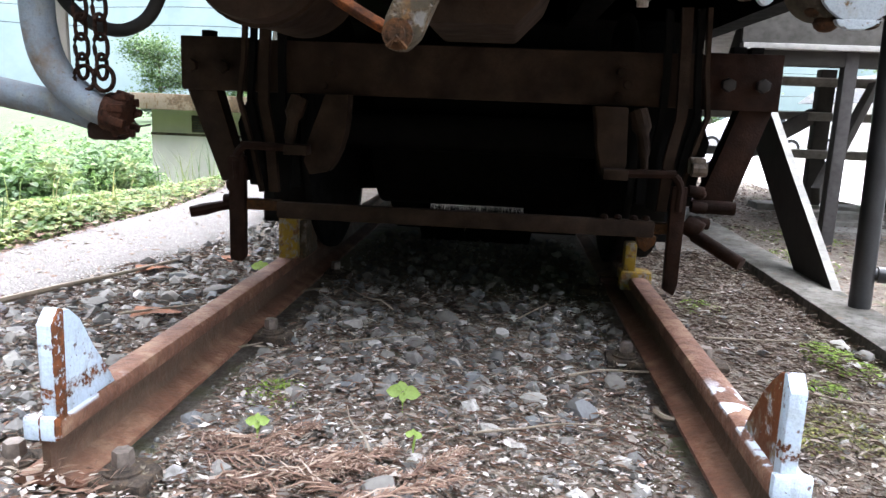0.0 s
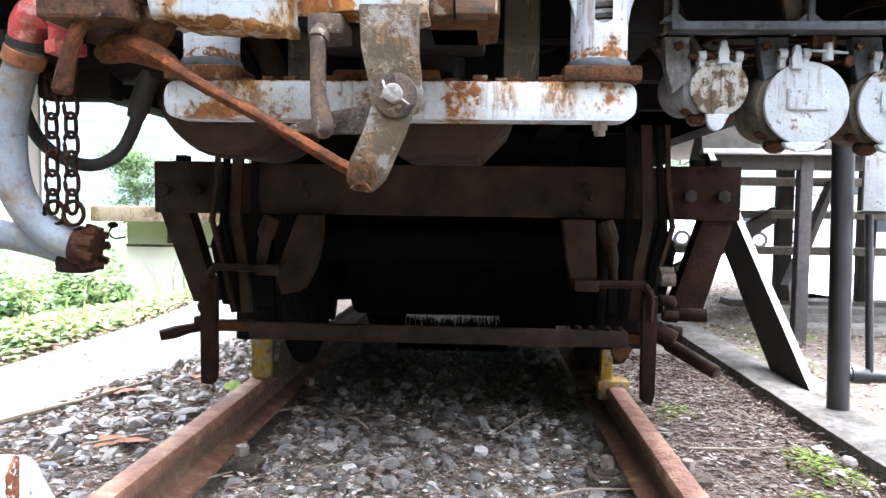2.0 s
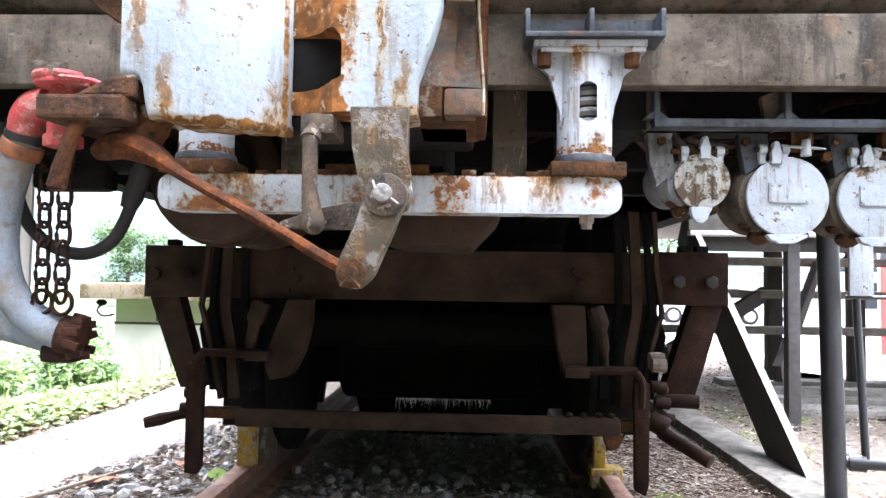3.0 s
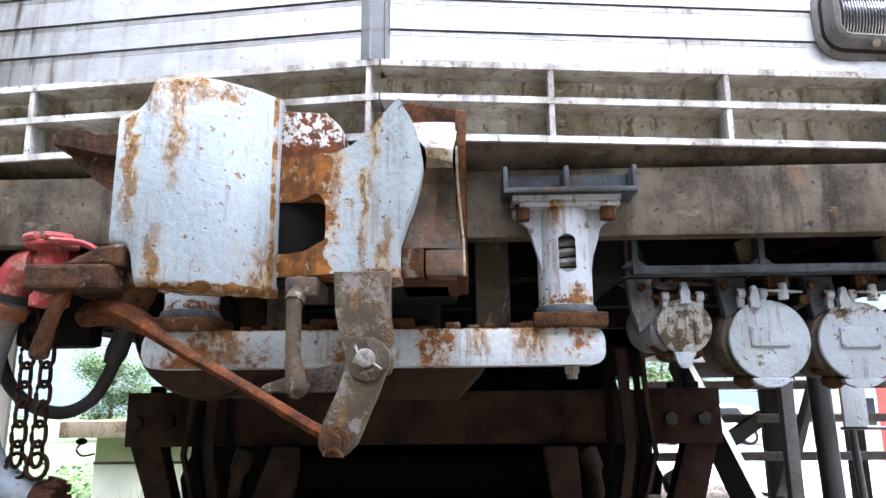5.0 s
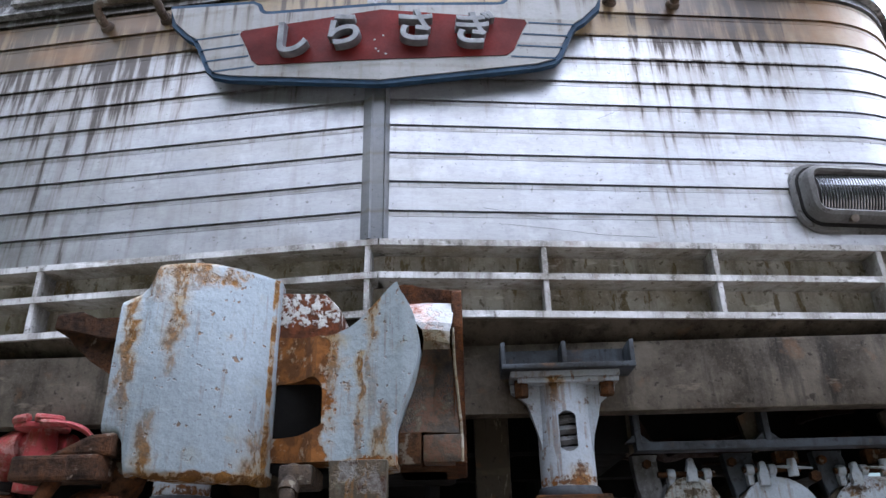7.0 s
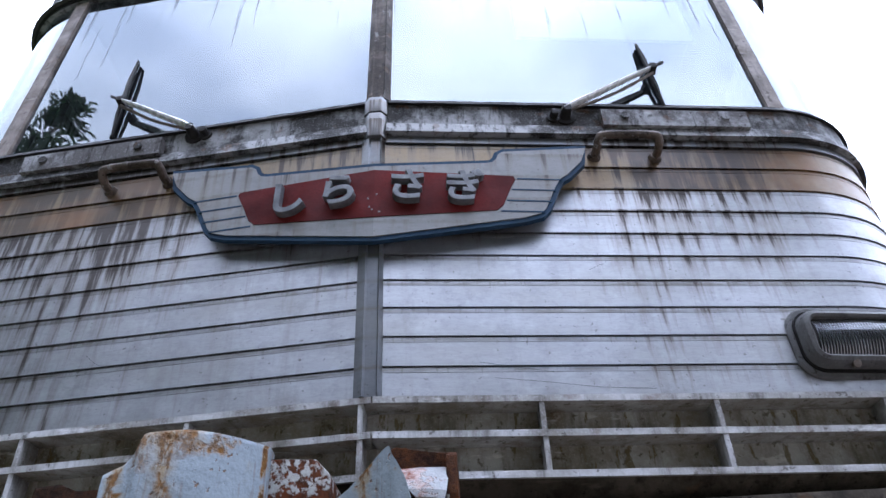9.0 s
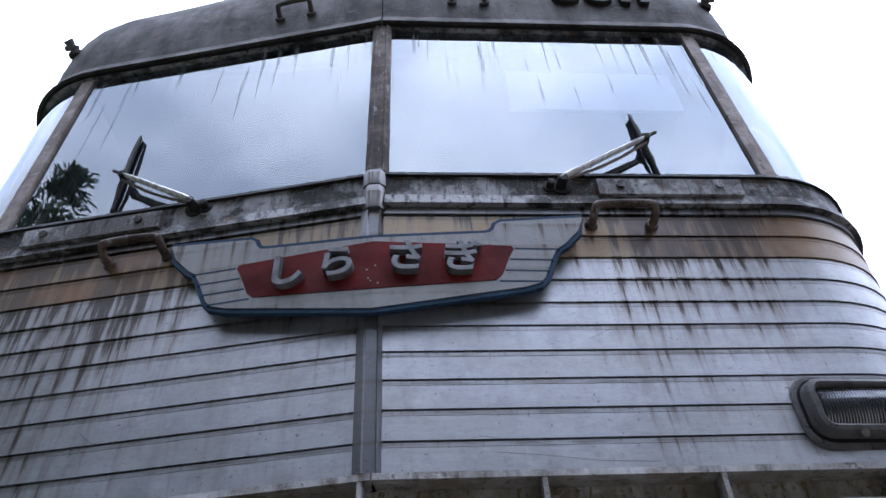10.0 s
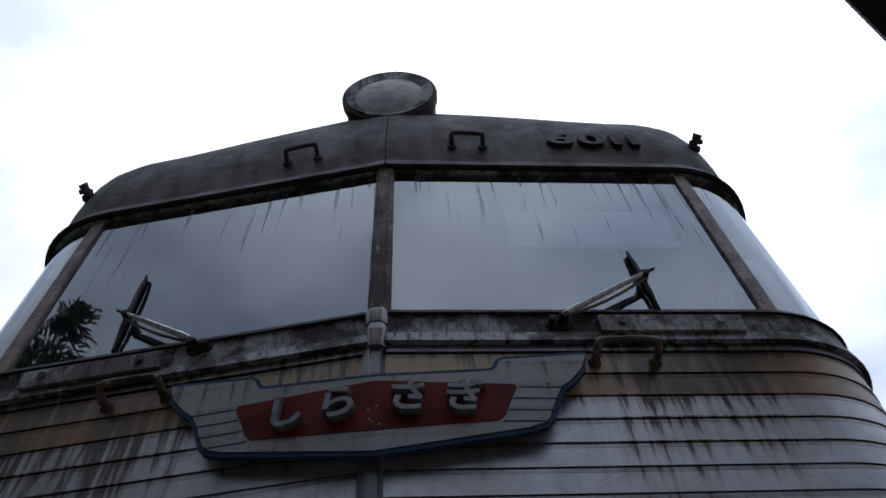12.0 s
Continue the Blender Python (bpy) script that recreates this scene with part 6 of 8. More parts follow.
def jumper_socket(cx, cz, r, small):
    """A cast socket: barrel, hinged round lid with lugs, a hanger above and a drain bulge below."""
    ob = thing("jumper_socket", "small lichen-stained jumper socket with a ribbed round lid" if small else "white jumper socket with a round hinged lid and a blank plate", "jumper socket", (cx, 1.80, cz), "jumper sockets")
    y = 1.795
    part("barrel", B().cyl((cx - 0.012, y + 0.032, cz + 0.002), (cx - (0.040 if small else 0.030), y + 0.125, cz + 0.010), r * 0.98, r * 0.98, 36, bev=0.005).cyl((cx, y + 0.010, cz), (cx, y + 0.024, cz), r * 0.93, n=36), M_CAST if small else M_BEAM, ob, "cast barrel of the socket")
    lid = part("lid", B().cyl((cx, y, cz), (cx, y + 0.012, cz), r, n=40, bev=0.004), M_LICHEN if small else M_SOCKET, ob)
    if small:
        for k in (-0.5, -0.2, 0.1, 0.4):
            hh = r * math.sqrt(1 - k * k) * 0.85
            part("lid_rib", B().box(cx + k * r - 0.003, cx + k * r + 0.003, y - 0.0018, y + 0.002, cz - hh, cz + hh, bev=0.0006), M_LICHEN, lid)
    else:
        part("blank_plate", B().box(cx - 0.038, cx + 0.038, y - 0.005, y + 0.002, cz - 0.012, cz + 0.026, bev=0.0015), M_SOCKET, lid)
        for sx in (-0.032, 0.032):
            for sz in (-0.008, 0.021):
                part("rivet", B().ball((cx + sx, y - 0.005, cz + sz), 0.0025, 6), M_SOCKET, lid)
    w, h = (0.019, 0.030) if small else (0.036, 0.016)
    pts = [(cx - w * 1.15, cz - r * 0.93), (cx + w * 1.15, cz - r * 0.93)] + [(cx - 0.004 + w * math.cos(a), cz - r + 0.002 - h * math.sin(a) * (1.0 if small else 0.85 + 0.15 * math.cos(5 * a))) for a in np.linspace(0, math.pi, 9)]
    part("lid_tab", B().plate(pts, y - 0.003, y + 0.012, "y", bev=0.003), M_SOCKET, lid)
    tx = cx + (0.004 if small else -0.024)
    z0 = cz + r * 0.80
    z1 = cz + r + (0.026 if small else 0.022)
    pts = [(tx - 0.012, z0), (tx + 0.012, z0), (tx + 0.007, z0 + 0.02)] + [(tx + 0.0068 * math.cos(a), z1 + 0.0068 * math.sin(a)) for a in np.linspace(0, math.pi, 6)] + [(tx - 0.007, z0 + 0.02)]
    part("hinge_tongue", B().plate(pts, y - 0.008, y + 0.006, "y", bev=0.003), M_SOCKET, lid, "hinge tongue of the lid")
    zp = cz + r + (0.004 if small else 0.014)
    for ex in ((cx - 0.033, cx + 0.035) if small else (cx - 0.046, cx - 0.004)):
        part("hinge_ear", B().cyl((ex - 0.007, y + 0.006, zp), (ex + 0.007, y + 0.006, zp), 0.0105, n=14, bev=0.002).box(ex - 0.006, ex + 0.006, y + 0.002, y + 0.03, zp - 0.028, zp, bev=0.003), M_SOCKET, ob)
    part("hinge_pin", B().cyl((cx - 0.058, y + 0.006, zp), (cx + 0.050, y + 0.006, zp), 0.0055, n=10), M_HORN, ob, "rusty hinge pin")
    if small:
        pts = [(cx - 0.103, 1.060), (cx - 0.050, 1.060), (cx - 0.058, 1.046), (cx - 0.057, 1.020), (cx - 0.046, 0.998), (cx - 0.060, 0.972), (cx - 0.084, 0.952), (cx - 0.096, 1.0)]
    else:
        pts = [(cx - 0.088, 1.060), (cx - 0.028, 1.060), (cx - 0.036, 1.046), (cx - 0.026, 1.032), (cx - 0.030, 1.004), (cx - 0.052, 0.998), (cx - 0.074, 0.972), (cx - 0.082, 1.02)]
    hg = part("hanger", B().plate(pts, y + 0.016, y + 0.042, "y", bev=0.004), M_CAST if small else M_BRACKET, ob, "cast hanger bolted under the frame bar")
    part("hanger_bolt", B().cyl((cx - 0.075, y + 0.018, 1.042), (cx - 0.075, y + 0.004, 1.042), 0.009, n=6, bev=0.002), M_HORN, hg)
    if not small:
        q = Vector((cx + 0.032, y - 0.004, cz + r + 0.016))
        b = B().cyl(q - Vector((0, 0, 0.016)), q + Vector((0, 0, 0.016)), 0.010, 0.008, 12, bev=0.002).tube([q + Vector((-0.030, 0, 0.002)), q + Vector((0, -0.002, 0.0)), q + Vector((0.036, 0, -0.002))], [0.0035, 0.0060, 0.0035], 8, flat=0.6)
        part("wing_nut", b, M_SOCKET, ob, "pale wing nut")
        part("nut_block", B().box(cx + 0.008, cx + 0.052, y + 0.004, y + 0.03, cz + r + 0.024, 1.060, bev=0.004).cyl((cx + 0.074, y + 0.01, cz + r), (cx + 0.074, y - 0.004, cz + r), 0.011, n=6, bev=0.002), M_HORN, ob)
    for dx, dz, q in ((-0.45, -0.95, 0.022), (-0.75, -0.66, 0.016), (0.55, -0.90, 0.018)):
        part("drain_boss", B().ball((cx + r * dx, y + 0.055, cz + r * dz), (q, 0.028, q * 0.75), 10), M_LUG, ob)


jumper_socket(0.581, 0.963, 0.054, True)
jumper_socket(0.743, 0.934, 0.078, False)
jumper_socket(0.914, 0.930, 0.077, False)
jumper_socket(1.085, 0.925, 0.077, False)

# ==== air hoses, chains and cables ====
hs = thing("air_hose", "thick grey air hose curving down from a red elbow", "hose", (-0.73, 1.75, 1.05), "air hoses")
pts = curve([(-0.752, 1.775, 1.03), (-0.780, 1.785, 0.97), (-0.803, 1.795, 0.90), (-0.813, 1.805, 0.83), (-0.806, 1.81, 0.76), (-0.785, 1.815, 0.712), (-0.750, 1.82, 0.675), (-0.705, 1.82, 0.650), (-0.675, 1.82, 0.642)], 6)
part("hose", B().tube(pts, 0.033, 18), M_HOSE, hs)
b = B().cyl((-0.690, 1.82, 0.645), (-0.645, 1.825, 0.634), 0.040, n=16, bev=0.006)
hc = part("hose_coupling", b, M_HOSEEND, hs, "corroded red-brown hose coupling")
for k in range(9):
    a = k * math.tau / 9
    cy, cz = 1.82 + 0.034 * math.cos(a), 0.638 + 0.038 * math.sin(a)
    b = B().box(-0.668, -0.634, cy - 0.007, cy + 0.007, cz - 0.008, cz + 0.008, bev=0.003, turn=Matrix.Rotation(0.3 * (k % 3 - 1), 4, "Y"))
    part("coupling_lug", b, M_HOSEEND, hc)
part("coupling_face", B().box(-0.73, -0.66, 1.81, 1.86, 0.585, 0.622, bev=0.012), M_BOGIE_RED, hc)
b = B().tube(curve([(-0.690, 1.75, 1.095), (-0.718, 1.755, 1.092), (-0.742, 1.765, 1.072), (-0.752, 1.774, 1.035)], 5), 0.034, 16)
part("elbow", b, M_RED, hs, "faded red elbow")
part("clamp_ring", B().cyl((-0.755, 1.776, 1.026), (-0.768, 1.782, 1.000), 0.040, n=20, bev=0.003), M_RUST, hs, "rusty clamp ring")
part("dark_ring", B().cyl((-0.748, 1.771, 1.046), (-0.753, 1.775, 1.032), 0.038, n=20), M_RUBBER, hs)

h2 = thing("air_hose", "second grey air hose sagging beside the chains", "hose", (-0.95, 1.85, 0.75), "air hoses")
pts = curve([(-1.30, 1.86, 0.90), (-1.20, 1.86, 0.76), (-1.06, 1.86, 0.695), (-0.93, 1.86, 0.672), (-0.80, 1.86, 0.648), (-0.71, 1.855, 0.625)], 6)
part("hose", B().tube(pts, 0.031, 18), M_HOSE, h2)

ck = thing("angle_cock", "faded red air cock with a flat handle", "valve", (-0.66, 1.74, 1.1))
b = B().cyl((-0.66, 1.75, 1.02), (-0.66, 1.75, 1.14), 0.030, n=18, bev=0.004).cyl((-0.72, 1.76, 1.10), (-0.60, 1.75, 1.09), 0.027, n=16, bev=0.004).cyl((-0.66, 1.75, 1.035), (-0.66, 1.75, 1.010), 0.036, n=6, bev=0.004)
part("valve_body", b, M_RED, ck)
b = B().cyl((-0.636, 1.70, 1.116), (-0.636, 1.70, 1.125), 0.048, 0.047, 28, bev=0.002)
for a0, a1 in ((3.40, 4.62), (4.92, 5.95)):
    rim = [(-0.636 + 0.048 * 0.94 * math.cos(a), 1.70 + 0.048 * 0.94 * math.sin(a), 1.131) for a in np.linspace(a0, a1, 8)]
    b.tube(rim, 0.0085, 8)
b.tube(curve([(-0.616, 1.66, 1.122), (-0.588, 1.665, 1.121), (-0.564, 1.67, 1.119), (-0.539, 1.675, 1.108), (-0.519, 1.68, 1.088)], 4), [0.013] * 6 + [0.010] * 7 + [0.008] * 4, 8, flat=0.6)
b.cyl((-0.632, 1.70, 1.052), (-0.632, 1.70, 1.118), 0.030, 0.024, 18, bev=0.003)
part("valve_handle", b, M_RED, ck, "faded red flat handle")
part("supply_pipe", B().tube(curve([(-0.62, 1.76, 1.06), (-0.56, 1.80, 1.05), (-0.5, 1.9, 1.08)], 4), 0.024, 12), M_BOGIE_RED, ck)


def chain(x, z_top, z_bot, y, label):
    """Oval links, each turned a quarter against the next, with a ring at the end."""
    ob = thing("chain", label, "chain", (x, y, z_top), "safety chains")
    pitch, k, z = 0.036, 0, z_top
    while z > z_bot + 0.03:
        cz = z - pitch * 0.75
        pts = []
        for t in np.linspace(0, math.tau, 17):
            u, w = 0.0115 * math.cos(t), 0.0245 * math.copysign(abs(math.sin(t)) ** 0.75, math.sin(t))
            pts.append((x + (u if k % 2 else u * 0.35), y + (u * 0.35 if k % 2 else u), cz + w))
        part("chain_link", B().tube(pts, 0.0043, 7, ends=False), M_BOGIE_RED, ob)
        z -= pitch * 1.05
        k += 1
    pts = [(x + 0.021 * math.cos(t), y + 0.004, z_bot + 0.018 + 0.024 * math.sin(t)) for t in np.linspace(0, math.tau, 21)]
    part("end_ring", B().tube(pts, 0.0045, 6, ends=False), M_BOGIE_RED, ob)


chain(-0.722, 1.06, 0.690, 1.80, "rusty steel safety chain ending in a ring")
chain(-0.676, 1.06, 0.690, 1.79, "rusty steel safety chain ending in a ring")

cbob = thing("jumper_cable", "black rubber cable hanging in a loop under the beam", "cable", (-0.64, 1.86, 0.85))
pts = curve([(-0.84, 1.84, 1.08), (-0.835, 1.86, 0.98), (-0.817, 1.87, 0.905), (-0.786, 1.87, 0.854), (-0.736, 1.87, 0.819), (-0.675, 1.87, 0.808), (-0.621, 1.87, 0.832), (-0.591, 1.87, 0.88), (-0.573, 1.87, 0.933), (-0.555, 1.88, 1.0)], 6)
part("cable", B().tube(pts, 0.0135, 12), M_RUBBER, cbob)
part("cable_plug", B().tube([(-0.585, 1.87, 0.905), (-0.576, 1.87, 0.93), (-0.566, 1.87, 0.96), (-0.555, 1.875, 1.0)], [0.017, 0.022, 0.021, 0.025], 12), M_RUBBER, cbob)
b = B().box(-0.86, -0.50, 1.85, 1.95, 0.985, 1.10, bev=0.02).box(-0.78, -0.62, 1.84, 1.9, 0.94, 1.0, bev=0.015)
part("junction_bracket", b, M_BLACK, car)
tank = thing("brake_cylinder", "dark round brake cylinder under the floor", "brake cylinder", (-0.35, 2.2, 0.95))
part("cylinder_shell", B().cyl((-0.416, 1.90, 0.986), (-0.41, 2.30, 0.986), 0.148, n=40, bev=0.02).cyl((-0.416, 1.96, 0.986), (-0.416, 1.975, 0.986), 0.156, n=40), M_BOGIE, tank)
part("end_plate", B().cyl((-0.416, 1.885, 0.986), (-0.416, 1.902, 0.986), 0.09, n=30, bev=0.006), M_BLACK, tank)
st = thing("hanging_strap", "short pale flat strap hanging under the beam", "strap", (-0.80, 1.95, 0.9))
part("strap_plate", B().box(-0.875, -0.845, 1.95, 1.962, 0.70, 1.1, bev=0.004), M_WALL, st)

# ==== the bogie ====
bg = thing("bogie", "dark brown bogie frame with brake gear", "bogie", (0, 3.1, RAIL_TOP))
part("end_beam", B().box(-0.70, 0.72, 2.635, 2.70, 0.703, 0.861, bev=0.006), M_BOGIE, bg, "brown end beam")
for side, x0, x1 in ((-1, -0.892, -0.672), (1, 0.700, 0.912)):
    plate_ = part("end_plate", B().box(x0, x1, 2.612, 2.70, 0.702, 0.864, bev=0.005), M_BOGIE_RED if side > 0 else M_BOGIE, bg, "thick end plate with two bolts")
    for k in (0.28, 0.74) if side > 0 else (0.17, 0.63):
        c = (x0 + (x1 - x0) * k, 2.612, 0.774)
        part("bolt", B().cyl((c[0], 2.614, c[2]), (c[0], 2.590, c[2]), 0.0205, n=6, bev=0.004), M_PIVOT if side > 0 else M_BOGIE, plate_)
    for k in (0.42, 0.66) if side > 0 else (0.36,):
        part("top_nut", B().box(x0 + (x1 - x0) * k - 0.018, x0 + (x1 - x0) * k + 0.018, 2.63, 2.67, 0.862, 0.884, bev=0.003), M_BLACK, plate_)
    sg = side
    xa0, xa1 = (x0 + 0.01, x0 + 0.105) if sg < 0 else (x1 - 0.105, x1 - 0.01)
    xb0, xb1 = (-0.775, -0.700) if sg < 0 else (0.715, 0.815)
    part("diagonal_stay", B().plate([(xa0, 0.705), (xa1, 0.705), (xb1, 0.420), (xb0, 0.420)], 2.63, 2.70, "y", bev=0.004), M_BOGIE_RED if sg > 0 else M_BOGIE, bg)
    if sg > 0:
        part("stay_foot", B().cyl((0.70, 2.64, 0.412), (0.825, 2.62, 0.412), 0.021, n=14, bev=0.004), M_BOGIE_RED, bg)
    # side frame kept hidden and hung low to block light under the car
    part("side_frame_blocker", B().box(sg * 0.705 - 0.045, sg * 0.705 + 0.045, 2.95, 5.5, 0.24, 0.86, bev=0.01), M_BLACK, bg)
    # hanger links: long, slightly bowed flats
    for j, (hx, w, yy) in enumerate(((0.565, 0.020, 2.60), (0.605, 0.030, 2.56), (0.648, 0.016, 2.58), (0.665, 0.012, 2.55))):
        hx = hx + (0.012 if sg > 0 else 0.0)
        pts = [(hx - 0.002, 0.98), (hx + 0.006, 0.80), (hx + 0.004 + 0.006 * j, 0.68), (hx - 0.012, 0.56), (hx - 0.010 - 0.012 * j, 0.40)]
        b = B()
        for (p, q), (r, t) in zip(pts, pts[1:]):
            b.plate([(sg * (p - w / 2), q), (sg * (p + w / 2), q), (sg * (r + w / 2), t), (sg * (r - w / 2), t)], yy, yy + 0.022, "y")
        part("hanger_link", b, M_BOGIE if j % 2 else M_BLACK, bg)
    # added black plate that hides the bright slit behind the links
    part("link_gap_filler", B().plate([(sg * 0.545, 0.40), (sg * 0.715, 0.40), (sg * 0.755, 0.60), (sg * 0.735, 0.65), (sg * 0.70, 0.72), (sg * 0.545, 0.72)], 2.72, 2.76, "y", bev=0.004), M_BLACK, bg, "black plate added to fill the gap behind the hanger links")
    # brake shoe and its holder
    x_in = sg * 0.345
    sh = part("brake_shoe_arm", B().plate([(-0.417, 0.704), (-0.344, 0.704), (-0.347, 0.64), (-0.356, 0.585), (-0.370, 0.538), (-0.385, 0.502), (-0.405, 0.473), (-0.463, 0.461), (-0.481, 0.501), (-0.468, 0.56), (-0.448, 0.615)] if sg < 0 else
              [(0.372, 0.700), (0.470, 0.700), (0.478, 0.53), (0.455, 0.50), (0.405, 0.50), (0.390, 0.58)], 2.53, 2.60, "y", bev=0.008), M_BOGIE, bg)
    part("slack_adjuster", B().tube(curve([(sg * 0.50, 2.56, 0.69), (sg * 0.515, 2.55, 0.64), (sg * 0.525, 2.54, 0.57), (sg * 0.53, 2.54, 0.52)], 4), [0.028] * 5 + [0.018] * 4 + [0.012] * 4, 10), M_BOGIE, bg)
    # bracket and guard iron
    zb = 0.541 if sg < 0 else 0.512
    xo = -0.672 if sg < 0 else 0.625
    xi = -0.455 if sg < 0 else 0.405
    b = B().tube(curve([(xi, 2.49, zb), (xi + (xo - xi) * 0.85, 2.49, zb + 0.004), (xo - (0.02 if sg > 0 else -0.02), 2.49, zb), (xo, 2.49, zb - 0.03), (xo, 2.49, zb - 0.10)], 5), 0.0125, 8)
    part("bent_bracket", b, M_BOGIE_RED, bg)
    part("bracket_pad", B().box(min(xi, xi + sg * 0.07), max(xi, xi + sg * 0.07), 2.47, 2.53, zb - 0.018, zb + 0.012, bev=0.004), M_BOGIE, bg)
    w = 0.022 if sg > 0 else 0.026
    z0 = 0.175 if sg > 0 else 0.190
    b = B().plate([(xo - w, zb - 0.03), (xo + w, zb - 0.03), (xo + w * 0.9, z0 + 0.02), (xo + w * 0.5, z0 - (0.012 if sg > 0 else 0)), (xo - w * 0.9, z0 + 0.004)], 2.484, 2.512, "y", bev=0.004)
    part("guard_iron", b, M_BOGIE_RED, bg, "rusty flat guard iron hanging before the wheel")
    for k in range(3):
        b = B().cyl((sg * (0.655 + 0.012 * k), 2.52, 0.47 - 0.045 * k), (sg * (0.70 + 0.012 * k), 2.52, 0.465 - 0.045 * k), 0.017, n=10, bev=0.003)
        b.ball((sg * (0.69), 2.53, 0.46 - 0.04 * k), (0.022, 0.02, 0.018), 8)
        part("linkage_pin", b, M_BOGIE_RED, bg)
    if sg < 0:
        b = B().tube([(-0.812, 2.47, 0.338), (-0.775, 2.49, 0.346), (-0.74, 2.51, 0.354), (-0.68, 2.53, 0.366)], [0.016, 0.019, 0.015, 0.017], 8)
    else:
        b = B().cyl((0.790, 2.40, 0.285), (0.68, 2.50, 0.345), 0.020, n=12, bev=0.004).cyl((0.70, 2.50, 0.352), (0.655, 2.52, 0.375), 0.030, n=10, bev=0.006)
    part("lever_stub", b, M_BOGIE_RED, bg, "stub of a rusty lever")
    # wheel and axle
    wx = sg * 0.60
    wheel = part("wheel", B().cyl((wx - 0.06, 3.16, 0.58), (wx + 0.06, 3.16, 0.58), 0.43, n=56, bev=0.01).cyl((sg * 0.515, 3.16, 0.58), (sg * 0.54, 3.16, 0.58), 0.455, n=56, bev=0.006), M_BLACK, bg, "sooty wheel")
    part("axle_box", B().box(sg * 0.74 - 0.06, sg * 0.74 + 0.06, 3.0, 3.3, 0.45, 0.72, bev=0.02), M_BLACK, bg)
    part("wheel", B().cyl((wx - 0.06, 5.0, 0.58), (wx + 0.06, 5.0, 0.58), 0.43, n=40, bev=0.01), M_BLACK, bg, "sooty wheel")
for y in (3.16, 5.0):
    part("axle", B().cyl((-0.6, y, 0.58), (0.6, y, 0.58), 0.07, n=20), M_BLACK, bg)
# small bolts on the beam face
for x, z in ((-0.43, 0.80), (-0.415, 0.765), (-0.445, 0.73), (0.455, 0.80), (0.475, 0.765), (0.452, 0.728)):
    part("beam_bolt", B().cyl((x, 2.637, z), (x, 2.618, z), 0.013, n=10, bev=0.003), M_BOGIE, bg)
# the flat brake bar across
part("brake_bar", B().box(-0.552, 0.566, 2.485, 2.515, 0.330, 0.381, bev=0.010), M_BOGIE, bg, "flat brown brake bar")
part("bar_end", B().box(0.55, 0.630, 2.50, 2.54, 0.340, 0.372, bev=0.006), M_HORN, bg)
part("bar_end", B().box(-0.66, -0.545, 2.50, 2.54, 0.350, 0.382, bev=0.006), M_HORN, bg)
for x in (0.42, 0.46, 0.505, 0.54):
    part("bar_nut", B().ball((x, 2.50, 0.384), (0.013, 0.013, 0.010), 8), M_BOGIE_RED, bg)
part("bar_hook", B().plate([(0.515, 0.335), (0.575, 0.335), (0.57, 0.31), (0.545, 0.288), (0.525, 0.30)], 2.49, 2.52, "y", bev=0.004), M_HORN, bg)
part("yellow_fitting", B().box(0.655, 0.70, 2.52, 2.56, 0.515, 0.565, bev=0.008).cyl((0.66, 2.52, 0.53), (0.70, 2.52, 0.53), 0.02, n=10), M_PILLAR, bg)
# dark sheet added to shut out the bright view under the car
part("dark_gap_sheet", B().plate([(-0.76, 0.16), (-0.60, 0.16), (-0.59, 0.262), (-0.455, 0.268), (-0.40, 0.08), (-0.25, 0.08), (-0.235, 0.212), (-0.16, 0.222), (-0.10, 0.218), (0.02, 0.224), (0.10, 0.217), (0.19, 0.222), (0.225, 0.214), (0.24, 0.08), (0.49, 0.08), (0.51, 0.158), (0.76, 0.158), (0.76, 1.1), (-0.76, 1.1)], 3.95, 4.0, "y"), M_BLACK, bg)
# blades carry painted shade: plain black, to break up the bright gap
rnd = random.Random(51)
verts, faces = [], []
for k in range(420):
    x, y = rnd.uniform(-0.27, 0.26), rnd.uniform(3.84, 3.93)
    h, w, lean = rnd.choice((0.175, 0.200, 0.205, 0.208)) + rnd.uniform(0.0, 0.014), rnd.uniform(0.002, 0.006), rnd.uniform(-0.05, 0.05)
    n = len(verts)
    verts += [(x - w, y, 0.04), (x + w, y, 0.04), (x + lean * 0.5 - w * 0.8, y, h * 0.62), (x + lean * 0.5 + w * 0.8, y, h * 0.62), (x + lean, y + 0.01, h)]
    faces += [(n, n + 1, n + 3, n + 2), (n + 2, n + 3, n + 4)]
from_arrays("dry_grass", verts, faces, M_BLACK, "dry grass in shade-black between the rails under the railcar", "grass")
part("transom", B().box(-0.8, 0.8, 3.7, 4.4, 0.60, 0.95, bev=0.01), M_BLACK, bg)
part("motor_case", B().cyl((-0.42, 3.62, 0.55), (0.42, 3.62, 0.55), 0.30, n=30, bev=0.02), M_BLACK, bg, "dark traction motor case")
part("bolster", B().box(-1.0, 1.0, 3.9, 4.3, 0.95, 1.22), M_BLACK, bg)

# ==== chock and clamp on the rails ====
ck2 = thing("wheel_chock", "yellow worn wheel chock lying on the rail", "wheel chock", (-0.575, 2.78, RAIL_TOP))
part("chock_block", B().plate([(2.735, RAIL_TOP + 0.002), (2.90, RAIL_TOP + 0.002), (2.90, 0.315), (2.80, 0.315), (2.735, 0.295)], -0.625, -0.559, "x", bev=0.008), M_YELLOW, ck2)
